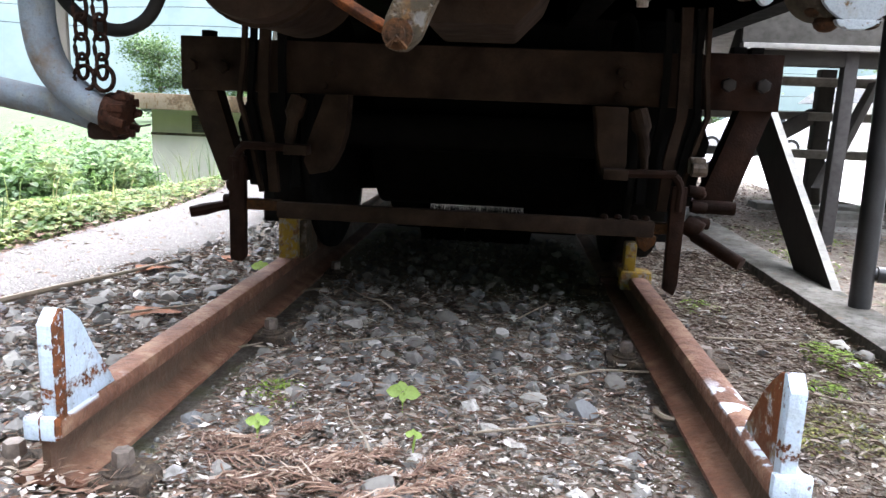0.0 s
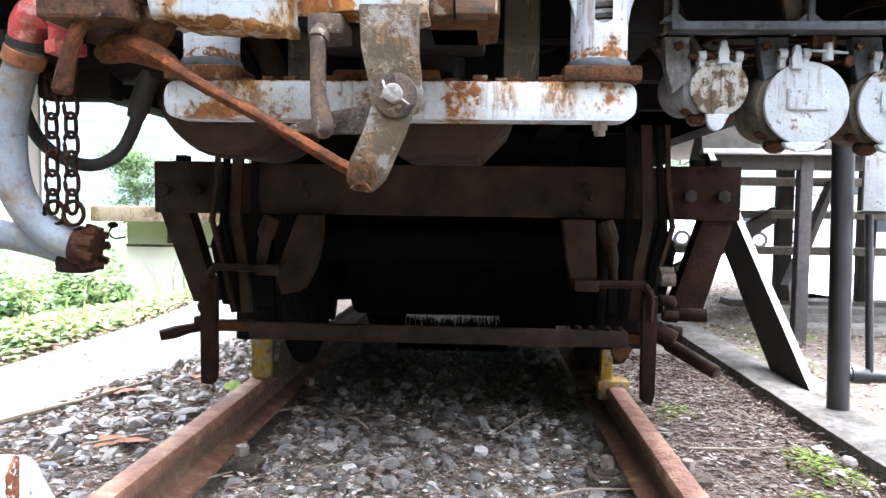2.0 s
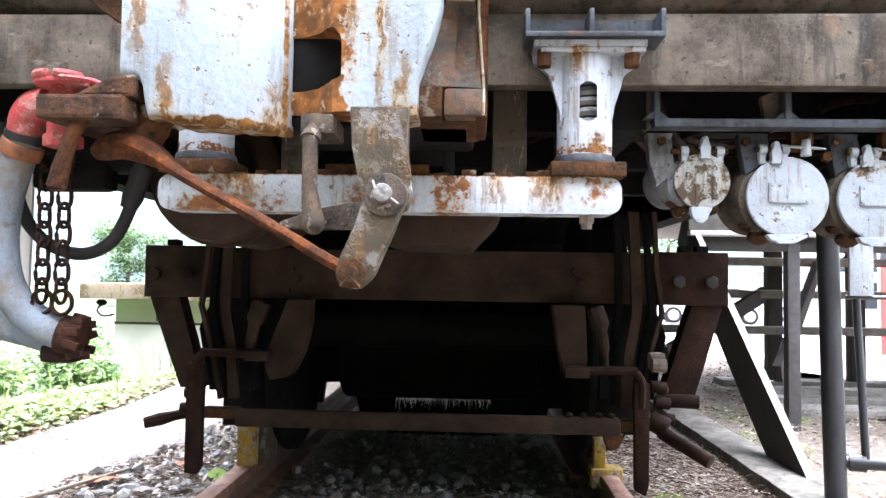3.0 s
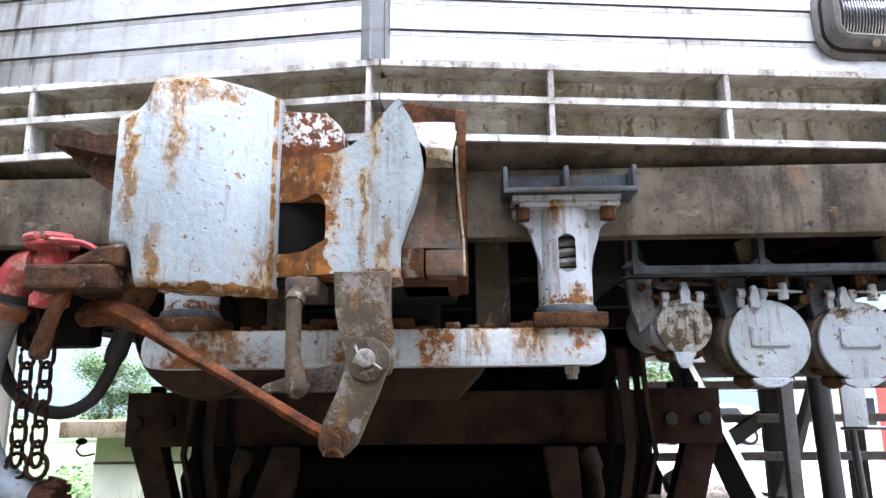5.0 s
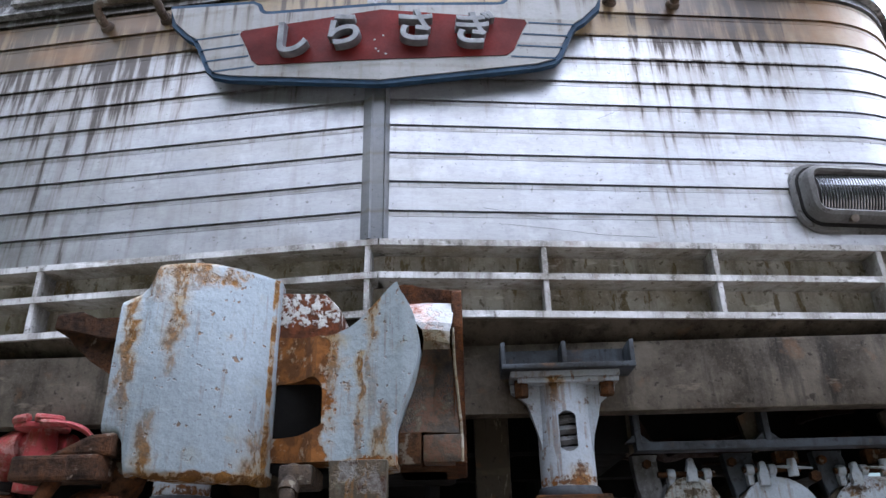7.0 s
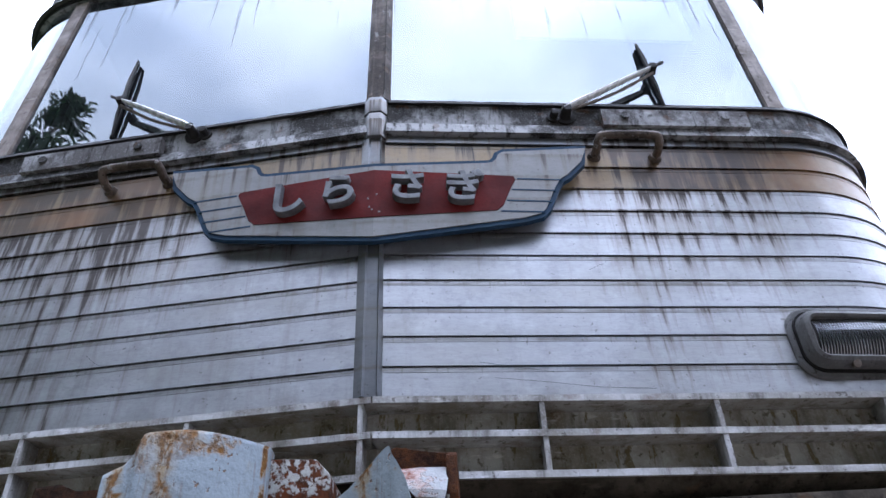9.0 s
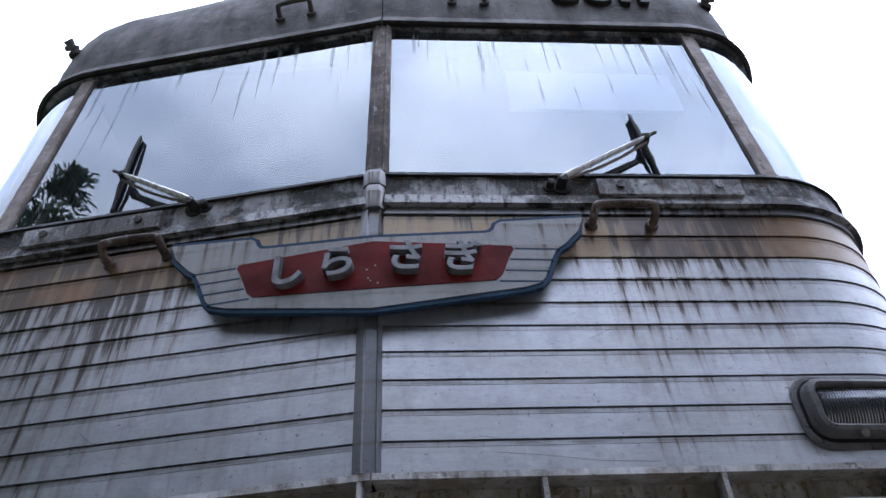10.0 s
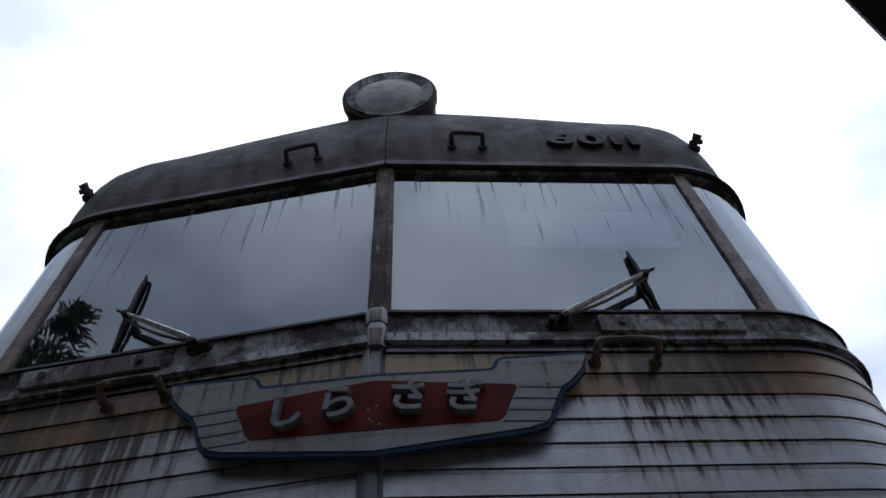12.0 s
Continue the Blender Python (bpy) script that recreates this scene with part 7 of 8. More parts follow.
part("chock_shoe", B().box(-0.561, -0.537, 2.76, 2.92, RAIL_TOP + 0.001, 0.28, bev=0.006), M_ARM, ck2, "bare worn steel side")
cl = thing("rail_clamp", "yellow steel clamp gripping the rail", "rail clamp", (RAIL_R, 2.8, RAIL_TOP))
part("clamp_jaw", B().box(RAIL_R - 0.060, RAIL_R + 0.044, 2.76, 2.84, 0.105, 0.168, bev=0.008), M_YELLOW, cl)
part("clamp_upright", B().box(RAIL_R - 0.048, RAIL_R - 0.010, 2.78, 2.83, 0.165, 0.262, bev=0.006), M_YELLOW, cl)
part("clamp_screw", B().cyl((RAIL_R - 0.12, 2.80, 0.128), (RAIL_R - 0.05, 2.80, 0.128), 0.012, n=10), M_BOGIE_RED, cl)

# ==== the timber platform ====
def timber(name, a, b_, w, h, mat, parent, label="", roll=0.0):
    """A squared timber from a to b_; w across, h deep."""
    a, b_ = Vector(a), Vector(b_)
    L = (b_ - a).length
    q = (b_ - a).to_track_quat("Z", "Y").to_matrix().to_4x4()
    bb = B().box(-w / 2, w / 2, -h / 2, h / 2, 0, L, bev=0.006)
    bb.move(Matrix.Translation(a) @ q @ Matrix.Rotation(radians(roll), 4, "Z"))
    return part(name, bb, mat, parent, label)


pf = thing("timber_platform", "dark timber platform with grey weathered boards beside the railcar", "platform", (2.4, 5.0, 0))
PY = 4.5
for x in (1.907, 3.15, 4.35):
    timber("front_post", (x, PY, -0.1), (x, PY, 1.06), 0.068, 0.068, M_GREYPOST, pf)
for x in (2.41, 3.02, 4.1):
    timber("back_post", (x, PY + 1.50, -0.1), (x, PY + 1.50, 1.05), 0.11, 0.09, M_DARKWOOD, pf)
for z in (0.955, 0.712, 0.440):
    part("rail_board", B().box(1.50, 5.2, PY + 1.43, PY + 1.47, z - 0.028, z + 0.028, bev=0.004), M_DECK, pf)
    part("board_top", B().box(1.50, 5.2, PY + 1.425, PY + 1.475, z + 0.029, z + 0.036), M_BLEACHED, pf, "bleached top of a rail board")
part("edge_board", B().box(1.33, 5.2, PY - 0.045, PY - 0.012, 1.078, 1.30, bev=0.004), M_EDGEBOARD, pf, "grey edge board of the deck")
part("edge_ledge", B().box(1.33, 5.2, PY - 0.075, PY - 0.010, 1.045, 1.074, bev=0.004), M_BLEACHED, pf, "bleached ledge under the edge board")
part("deck_joist", B().box(1.33, 5.2, PY - 0.03, PY + 0.07, 0.965, 1.043, bev=0.005), M_DARKWOOD, pf)
for k in range(30):
    y0 = PY + 0.02 + k * 0.125
    part("deck_board", B().box(1.34, 5.2, y0, y0 + 0.115, 1.275, 1.305, bev=0.004), M_DECK, pf)
timber("stay", (1.95, PY + 0.3, 0.25), (2.75, PY + 1.5, 0.95), 0.05, 0.11, M_DARKWOOD, pf)
timber("stay", (1.45, PY + 0.9, 0.30), (2.35, PY + 1.5, 0.72), 0.05, 0.11, M_DARKWOOD, pf)
for k, (y, z) in enumerate(((5.2, 0.0), (5.9, 0.02), (4.9, -0.02))):
    part("step_board", B().box(2.0, 4.6, y, y + 0.22, z, z + 0.05, bev=0.005), M_DECK, pf, "grey bleached step board")
part("base_sill", B().box(2.05, 4.8, 5.35, 5.5, -0.1, 0.09, bev=0.01), M_DECK, pf)
pf2 = thing("raking_brace", "broad dark raking brace with a pale weathered top edge", "brace", (1.36, 3.1, 0.05))
A0, A1 = Vector((1.41, 3.18, 0.045)), Vector((1.365, 4.62, 1.20))
dirn = (A1 - A0).normalized()
nrm = dirn.cross(Vector((1, 0, 0))).normalized()
b = B()
vs = []
for p in (A0, A1):
    for sx, sn in ((-0.016, -0.0), (0.016, -0.0), (0.016, 0.225), (-0.016, 0.225)):
        vs.append(b.bm.verts.new(p + Vector((sx, 0, 0)) + (-nrm if nrm.z > 0 else nrm) * sn))
for f in ((0, 1, 2, 3), (7, 6, 5, 4), (0, 4, 5, 1), (1, 5, 6, 2), (2, 6, 7, 3), (3, 7, 4, 0)):
    b.bm.faces.new([vs[i] for i in f])
part("brace_plank", b, M_DARKWOOD, pf2)
b = B()
vs = []
up_n = nrm if nrm.z > 0 else -nrm
for p in (A0, A1):
    for sx, sn in ((-0.0165, 0.0), (0.0165, 0.0), (0.0165, 0.004), (-0.0165, 0.004)):
        vs.append(b.bm.verts.new(p + Vector((sx, 0, 0)) + up_n * sn))
for f in ((0, 1, 2, 3), (7, 6, 5, 4), (0, 4, 5, 1), (1, 5, 6, 2), (2, 6, 7, 3), (3, 7, 4, 0)):
    b.bm.faces.new([vs[i] for i in f])
part("bleached_edge", b, M_DECK, pf2, "bleached upper edge")

pp = thing("pipe_post", "dark painted steel pipe post with a low side rail", "post", (1.43, 2.95, 0.04))
part("pipe", B().cyl((1.388, 2.95, -0.02), (1.352, 2.95, 1.50), 0.036, n=24), M_PIPE, pp)
part("side_rail", B().cyl((1.386, 2.95, 0.17), (2.3, 2.78, 0.17), 0.022, n=14).cyl((1.425, 2.942, 0.17), (1.475, 2.93, 0.17), 0.029, n=14), M_PIPE, pp)
part("baluster", B().cyl((1.478, 2.93, 0.17), (1.448, 2.93, 0.78), 0.013, n=12).cyl((1.70, 2.89, 0.17), (1.67, 2.89, 1.0), 0.013, n=12), M_PIPE, pp)
nb = thing("notice_board", "narrow white notice board with rust stains", "sign", (1.45, 2.9, 0.74))
part("board_panel", B().box(1.407, 1.487, 2.885, 2.90, 0.738, 1.10, bev=0.003), M_FLAKE, nb)
part("board_rod", B().cyl((1.40, 2.90, 0.733), (1.95, 2.90, 0.733), 0.006, n=8), M_PIPE, nb)

# ==== the pump house and land to the other side ====
ph = thing("pump_house", "low concrete pump house with a flat stained eave", "small building", (-2.6, 9.5, -1.3))
HX, HY = -4.12, 8.8
part("wall_lower", B().box(HX, HX + 4.0, HY, HY + 3.0, -1.6, 0.22), M_WALL, ph, "pale painted wall")
part("wall_upper", B().box(HX + 0.004, HX + 4.0, HY + 0.004, HY + 3.0, 0.24, 0.54), M_WALLTOP, ph, "olive upper wall")
part("string_line", B().box(HX - 0.006, HX + 4.0, HY - 0.012, HY + 0.02, 0.215, 0.245), M_BEAM, ph)
part("eave", B().box(HX - 0.28, HX + 4.4, HY - 0.30, HY + 3.3, 0.52, 0.70, bev=0.01), M_EAVE, ph, "stained concrete eave")
vent = part("vent_frame", B().box(HX + 0.50, HX + 0.88, HY - 0.012, HY + 0.01, 0.26, 0.46, bev=0.004), M_BEAM, ph)
for k in range(6):
    part("vent_slat", B().box(HX + 0.52, HX + 0.86, HY - 0.02, HY - 0.008, 0.275 + 0.03 * k, 0.290 + 0.03 * k), M_BRACKET, vent)
part("wall_lamp", B().tube(curve([(HX - 0.01, HY + 0.0, 0.33), (HX - 0.15, HY, 0.31), (HX - 0.22, HY, 0.38), (HX - 0.16, HY, 0.46)], 4), 0.012, 6).ball((HX - 0.17, HY, 0.47), (0.07, 0.05, 0.04), 8), M_BLACK, ph, "small dark lamp on a bent arm")


def leaf_cloud(n, place, size, rng, fold=0.35):
    """Many small folded leaves: two quads each, laid by place(rng) -> (point, up)."""
    verts, faces = [], []
    for _ in range(n):
        p, s = place(rng), rng.uniform(*size)
        a, tilt = rng.uniform(0, math.tau), rng.uniform(-0.7, 0.45)
        d = Vector((math.cos(a) * math.cos(tilt), math.sin(a) * math.cos(tilt), math.sin(tilt)))
        u = d.cross(Vector((rng.uniform(-0.4, 0.4), rng.uniform(-0.4, 0.4), 1))).normalized()
        w = u.cross(d).normalized()
        i = len(verts)
        mid = p + d * s * 0.5
        verts += [p, mid + u * s * 0.36 + w * s * fold * 0.28, p + d * s - w * s * 0.12, mid - u * s * 0.36 + w * s * fold * 0.28, mid]
        faces += [(i, i + 1, i + 4), (i + 1, i + 2, i + 4), (i + 2, i + 3, i + 4), (i + 3, i, i + 4)]
    return verts, faces


def weeds():
    rng = random.Random(11)

    def place(r):
        while True:
            y = r.uniform(2.2, 9.5) if r.random() < 0.7 else r.uniform(2.4, 5.5)
            edge = float(np.interp(y, [p[1] for p in path_l], [p[0] for p in path_l]))
            x = edge - 0.02 - abs(r.gauss(0, 0.75))
            if x < -5.5:
                continue
            clump = 0.5 + 0.5 * noise.noise((x * 1.7, y * 1.7, 0))
            rise = 0.03 + 0.72 * min(1.0, (edge - x) / 1.7) * (0.25 + 0.75 * clump) * (1.0 if y < 3.8 else max(0.10, 1 - 0.55 * (y - 3.8)))
            if y > 8.5 and x > HX - 0.1:
                continue
            return Vector((x, y, ground_z(x, y) + r.uniform(0, 1) ** 0.7 * rise))
    v, f = leaf_cloud(34000, place, (0.010, 0.070), rng)
    from_arrays("weeds", v, f, M_LEAF, "bright green weeds along the footpath", "weeds")

    def bush(r):
        k = r.randrange(15)
        cx, cy, rr = ((-3.2, 5.0, 0.55), (-3.9, 6.0, 0.7), (-4.4, 5.2, 0.9), (-4.6, 6.6, 0.6), (-4.9, 7.0, 1.0), (-5.6, 5.8, 1.1), (-5.6, 8.6, 0.8), (-6.5, 8.5, 1.2), (-5.2, 10.5, 1.1), (-7.5, 11.5, 1.5), (-6.2, 14.0, 1.4), (-6.3, 10.0, 1.55), (-5.0, 8.2, 1.15), (-7.4, 9.4, 1.6), (-3.6, 6.9, 0.6))[k]
        d = Vector((r.gauss(0, 1), r.gauss(0, 1), abs(r.gauss(0, 0.8)))).normalized() * rr * r.uniform(0.55, 1.0)
        d.z *= 0.75 + 0.3 * noise.noise((d.x * 3, d.y * 3, k))
        return Vector((cx + d.x, cy + d.y, ground_z(cx, cy) * 0.85 + d.z * 1.2))
    v, f = leaf_cloud(56000, bush, (0.03, 0.11), rng)
    from_arrays("shrubs", v, f, M_SHRUB, "leafy shrubs below the footpath", "shrubs")
    grass_v, grass_f = [], []
    for _ in range(160):
        y = rng.uniform(2.4, 6.5)
        edge = float(np.interp(y, [p[1] for p in path_l], [p[0] for p in path_l]))
        x = edge - abs(rng.gauss(0, 0.35))
        h, a = rng.uniform(0.08, 0.38), rng.uniform(0, math.tau)
        p = Vector((x, y, ground_z(x, y)))
        d = Vector((math.cos(a), math.sin(a), 0))
        i = len(grass_v)
        u = Vector((-d.y, d.x, 0)) * 0.003
        grass_v += [p - u, p + u, p + d * h * 0.18 + Vector((0, 0, h * 0.65)) + u * 0.8, p + d * h * 0.18 + Vector((0, 0, h * 0.65)) - u * 0.8, p + d * h * 0.5 + Vector((0, 0, h))]
        grass_f += [(i, i + 1, i + 2, i + 3), (i + 3, i + 2, i + 4)]
    from_arrays("grass", grass_v, grass_f, M_LEAF, "thin grass blades at the path's edge", "grass")


weeds()


def tree(base, height, spread, seed, leaves, name="tree", label="leafy green tree in the valley", size=(0.25, 0.5), mat=None):
    """A tapered trunk with limbs and clumps of leaves with gaps between."""
    rng = random.Random(seed)
    ob = thing(name, label, "tree", base, "trees in the valley")
    o = Vector(base)
    b = B()
    b.tube(curve([o - Vector((0, 0, 0.2)), o + Vector((0.1, 0, height * 0.3)), o + Vector((0, 0.1, height * 0.62)), o + Vector((0.05, 0, height * 0.9))], 4), [height * 0.03 * (1 - k / 15) + 0.02 for k in range(13)], 8)
    tips = []
    for k in range(11):
        f = rng.uniform(0.35, 0.85)
        a = k * 2.4
        s = o + Vector((0.05, 0, height * f))
        e = s + Vector((math.cos(a) * spread * rng.uniform(0.5, 0.95), math.sin(a) * spread * rng.uniform(0.5, 0.95), height * rng.uniform(0.05, 0.22)))
        b.tube(curve([s, s.lerp(e, 0.5) + Vector((0, 0, 0.1)), e], 3), [0.06, 0.05, 0.045, 0.04, 0.03, 0.02, 0.015], 6)
        tips += [e, s.lerp(e, 0.6)]
    tips.append(o + Vector((0, 0, height * 0.95)))
    part("trunk", b, M_BARK, ob)

    def place(r):
        t = r.choice(tips)
        return t + Vector((r.gauss(0, 1), r.gauss(0, 1), r.gauss(0, 0.7))) * spread * 0.22
    v, f = leaf_cloud(leaves, place, size, rng)
    me = bpy.data.meshes.new("crown")
    me.from_pydata([q - o for q in v], [], f)
    me.materials.append(mat or M_TREELEAF)
    cr = new("crown", me)
    cr.parent = ob
    return ob


tree((-9.4, 25, -3.6), 3.6, 1.7, 1, 6000, size=(0.08, 0.20))
tree((-29.2, 60, -5.0), 10.2, 3.0, 2, 9000, size=(0.14, 0.34))
tree((-21.5, 58, -5.0), 8.2, 3.2, 4, 8000, size=(0.14, 0.34))
tree((-5.2, 26, -2.5), 4.4, 2.0, 3, 6000, size=(0.08, 0.20))
tree((9.0, 34, -1.0), 4.5, 2.6, 7, 5000, size=(0.10, 0.25))
tree((18.3, 36, -1.0), 5.0, 2.8, 8, 5000, size=(0.10, 0.25))


def conifer(base, height, spread, seed):
    rng = random.Random(seed)
    o = Vector(base)
    ob = thing("conifer_tree", "dark conifer with layered boughs", "tree", base)
    part("trunk", B().tube([o - Vector((0, 0, 0.3)), o + Vector((0, 0, height * 0.5)), o + Vector((0, 0, height))], [0.28, 0.16, 0.02], 10), M_BARK, ob)
    verts, faces = [], []
    for k in range(150):
        f = rng.uniform(0.12, 1.0)
        a = k * 2.399
        L = spread * (1 - f) ** 0.8 * rng.uniform(0.6, 1.1) + 0.25
        s = o + Vector((0, 0, height * f))
        d = Vector((math.cos(a), math.sin(a), -0.12))
        for j in range(64):
            t = rng.uniform(0.1, 1.0)
            p = s + d * L * t + Vector((rng.gauss(0, 0.10), rng.gauss(0, 0.10), rng.gauss(0, 0.05) + 0.25 * L * t * t))
            q = Vector((d.x + rng.uniform(-0.7, 0.7), d.y + rng.uniform(-0.7, 0.7), rng.uniform(-0.3, 0.3))).normalized()
            u = q.cross(Vector((0, 0, 1))).normalized() * 0.022
            i = len(verts)
            h = rng.uniform(0.12, 0.30)
            verts += [p - u, p + u, p + q * h * 0.6 + u * 1.4, p + q * h, p + q * h * 0.6 - u * 1.4]
            faces += [(i, i + 1, i + 2, i + 3, i + 4)]
    me = bpy.data.meshes.new("boughs")
    me.from_pydata([q - o for q in verts], [], faces)
    me.materials.append(M_CONIFER)
    c = new("boughs", me)
    c.parent = ob


conifer((-8.7, -3.05, -1.5), 14.3, 3.9, 5)
# two more, out of view, added to dim light from the left
conifer((-11.5, -3.0, -1.5), 10.0, 2.8, 6)
conifer((-10.5, -8.0, -1.5), 12.0, 3.0, 8)


def light_blocking_bank():
    """An unseen wooded slope added behind the camera to hold back low light."""
    rng = random.Random(31)

    def bank_r(a):
        return 22 - 2 * math.cos(a)
    rows = []
    for f, z in ((0.72, -1.5), (0.85, 5.5), (1.0, 12.0), (1.25, 19.0)):
        rows.append([(bank_r(a) * f * math.sin(a), -bank_r(a) * f * math.cos(a), z + 1.5 * noise.noise((a * 4, f * 3, 1))) for a in np.linspace(-2.05, 0.75, 44)])
    single("blocking_slope", B().grid(rows), M_BANK, "unseen steep dark wooded slope added to block light", "slope", kind="structure")

    def place(r):
        f, a = r.uniform(0.72, 1.2), r.uniform(-2.05, 0.75)
        z = float(np.interp(f, (0.72, 0.85, 1.0, 1.25), (-1.5, 5.5, 12.0, 19.0)))
        return Vector((bank_r(a) * f * math.sin(a), -bank_r(a) * f * math.cos(a), z + r.uniform(0, 1.4)))
    v, f = leaf_cloud(9000, place, (0.4, 1.0), rng)
    from_arrays("woodland", v, f, M_WOODS, "dense foliage added on the unseen light-blocking slope", "woodland")


M_BANK = plain("woodland_floor", (0.03, 0.045, 0.02), 0.95, vary=0.4, scale=1.0)
light_blocking_bank()

# a far house, poles and wires, the hills
def far_house(x, y, z, w, h, label, storeys=1):
    ob = thing("far_house", label, "house", (x, y, z))
    walls = part("wall", B().box(x, x + w, y, y + 6, z, z + h), M_WALL, ob)
    part("roof", B().plate([(x - 0.5, z + h), (x + w + 0.5, z + h), (x + w - 0.8, z + h + 1.1), (x + 0.8, z + h + 1.1)], y - 0.5, y + 6.5, "y", bev=0.05), M_BRACKET, ob)
    for s in range(storeys):
        for k in range(int(w // 2)):
            win = part("window", B().box(x + 0.5 + 2 * k, x + 1.7 + 2 * k, y - 0.04, y + 0.02, z + 0.9 + 2.6 * s, z + 2.0 + 2.6 * s, bev=0.02), M_CARTRIM, ob)
            part("pane", B().box(x + 0.58 + 2 * k, x + 1.62 + 2 * k, y - 0.05, y - 0.03, z + 0.98 + 2.6 * s, z + 1.92 + 2.6 * s), M_DARKGLASS, win)


far_house(-47.0, 92, -6.0, 9.0, 4.6, "pale two-storey house far down in the valley", 2)
far_house(-30.0, 85, -5.4, 8.0, 3.4, "pale house with a grey roof beyond the trees")
far_house(13.0, 27, -0.9, 16.0, 2.3, "long pale building behind the parked cars")

up = thing("utility_pole", "slim concrete utility pole with cross arms", "utility pole", (-9.4, 30, -3))
part("pole", B().cyl((-9.9, 30, -3), (-9.35, 30, 5.2), 0.13, 0.09, 12), M_KERB, up)
for z in (4.6, 4.0):
    part("cross_arm", B().box(-10.2, -8.5, 29.9, 30.0, z, z + 0.09), M_BRACKET, up)
    for x in (-10.1, -9.7, -9.0, -8.6):
        part("insulator", B().cyl((x, 29.95, z + 0.09), (x, 29.95, z + 0.28), 0.06, 0.04, 8), M_BRACKET, up)
wv = thing("overhead_wire", "thin dark overhead wires across the valley", "wire", (-9.4, 30, 4.6))
for k, z in enumerate((4.7, 4.1, 3.4)):
    part("wire", B().tube(curve([(-32, 27, z + 1.4), (-20, 28.5, z - 0.1), (-9.4, 30, z), (4, 36, z - 1.6), (20, 48, z - 1.2)], 6), 0.011, 5), M_BLACK, wv)


def hills():
    m = Mat("far_hills_painted_haze", 1.0)
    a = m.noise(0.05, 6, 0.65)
    # distance haze is put into the hills' colour and a faint glow
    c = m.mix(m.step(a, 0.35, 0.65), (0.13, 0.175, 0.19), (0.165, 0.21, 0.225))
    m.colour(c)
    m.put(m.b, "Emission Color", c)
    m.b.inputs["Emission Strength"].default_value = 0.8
    verts, faces = [], []
    n = 160
    for k in range(n + 1):
        a = -2.2 + 4.4 * k / n
        r = 420
        x, y = r * math.sin(a), r * math.cos(a)
        h = 100 + 26 * noise.noise((a * 1.6, 0, 0)) + 12 * noise.noise((a * 5, 1, 0)) + 3.0 * noise.noise((a * 40, 2, 0)) - 26 * max(0, math.sin(a))
        verts += [(x, y, -30), (x * 0.98, y * 0.98, h * 0.45), (x, y, h)]
    for k in range(n):
        i = 3 * k
        faces += [(i, i + 3, i + 4, i + 1), (i + 1, i + 4, i + 5, i + 2)]
    from_arrays("backdrop", verts, faces, m.m, "wooded hills far off with blue-green haze painted in", "hills", "structure", True)


hills()


def car_shape(x, y, z, label, length=4.3, yaw=0.0, van=False):
    """A parked car: body shell, glasshouse, wheels."""
    ob = thing("parked_car", label, "car", (x, y, z), "parked cars")
    m = Matrix.Translation((x, y, z)) @ Matrix.Rotation(radians(yaw), 4, "Z")
    h = 1.75 if van else 1.45
    L = length
    side = [(-L / 2, 0.35), (-L / 2, 0.85), (-L / 2 + 0.1, 0.95), (-L / 2 + (0.15 if van else 0.7), h - 0.08), (-L / 2 + (0.3 if van else 1.1), h), (L / 2 - 1.75, h), (L / 2 - 1.0, 0.98), (L / 2 - 0.15, 0.82), (L / 2, 0.65), (L / 2, 0.32)]
    part("body", B().plate(side, -0.82, 0.82, "y", bev=0.07).move(m), M_CARPAINT, ob)
    gl = [(-L / 2 + (0.3 if van else 0.85), 0.98), (-L / 2 + (0.35 if van else 1.12), h - 0.12), (L / 2 - 1.85, h - 0.12), (L / 2 - 1.22, 0.98)]
    part("side_window", B().plate(gl, -0.835, -0.80, "y", bev=0.01).move(m), M_DARKGLASS, ob, "dark side window")
    part("side_window", B().plate(gl, 0.80, 0.835, "y", bev=0.01).move(m), M_DARKGLASS, ob, "dark side window")
    for wx in (-L / 2 + 0.8, L / 2 - 0.8):
        for wy in (-0.80, 0.80):
            w = part("wheel", B().cyl((wx, wy - 0.1, 0.31), (wx, wy + 0.1, 0.31), 0.31, n=28, bev=0.03).move(m), M_TYRE, ob, "black tyre")
            rim = B().cyl((wx, wy - 0.112, 0.31), (wx, wy + 0.112, 0.31), 0.20, n=20)
            for k in range(5):
                a = k * math.tau / 5
                rim.box(wx + 0.11 * math.cos(a) - 0.02, wx + 0.11 * math.cos(a) + 0.02, wy - 0.125, wy + 0.125, 0.31 + 0.11 * math.sin(a) - 0.06, 0.31 + 0.11 * math.sin(a) + 0.06)
            part("rim", rim.move(m), M_CARTRIM, w, "silver rim")


car_shape(9.05, 28.6, -0.60, "white hatchback parked in the lot", yaw=172)
car_shape(16.0, 34.5, -0.60, "white van parked in the lot", 4.6, yaw=4, van=True)
car_shape(14.6, 31.0, -0.60, "white car parked in the lot", yaw=150)
bn = thing("banner", "red and white banner on a thin pole", "banner", (5.55, 10.2, -0.7))
part("cloth", B().box(5.5, 5.95, 10.2, 10.215, -0.1, 1.15, bev=0.004), M_REDCLOTH, bn)
part("banner_pole", B().cyl((5.48, 10.2, -0.72), (5.48, 10.2, 1.3), 0.016, n=8), M_CHROME, bn)

# the canopy edge high beside the car
cn = thing("canopy", "dark boarded canopy beside the railcar", "canopy", (1.8, 1.22, 2.9))
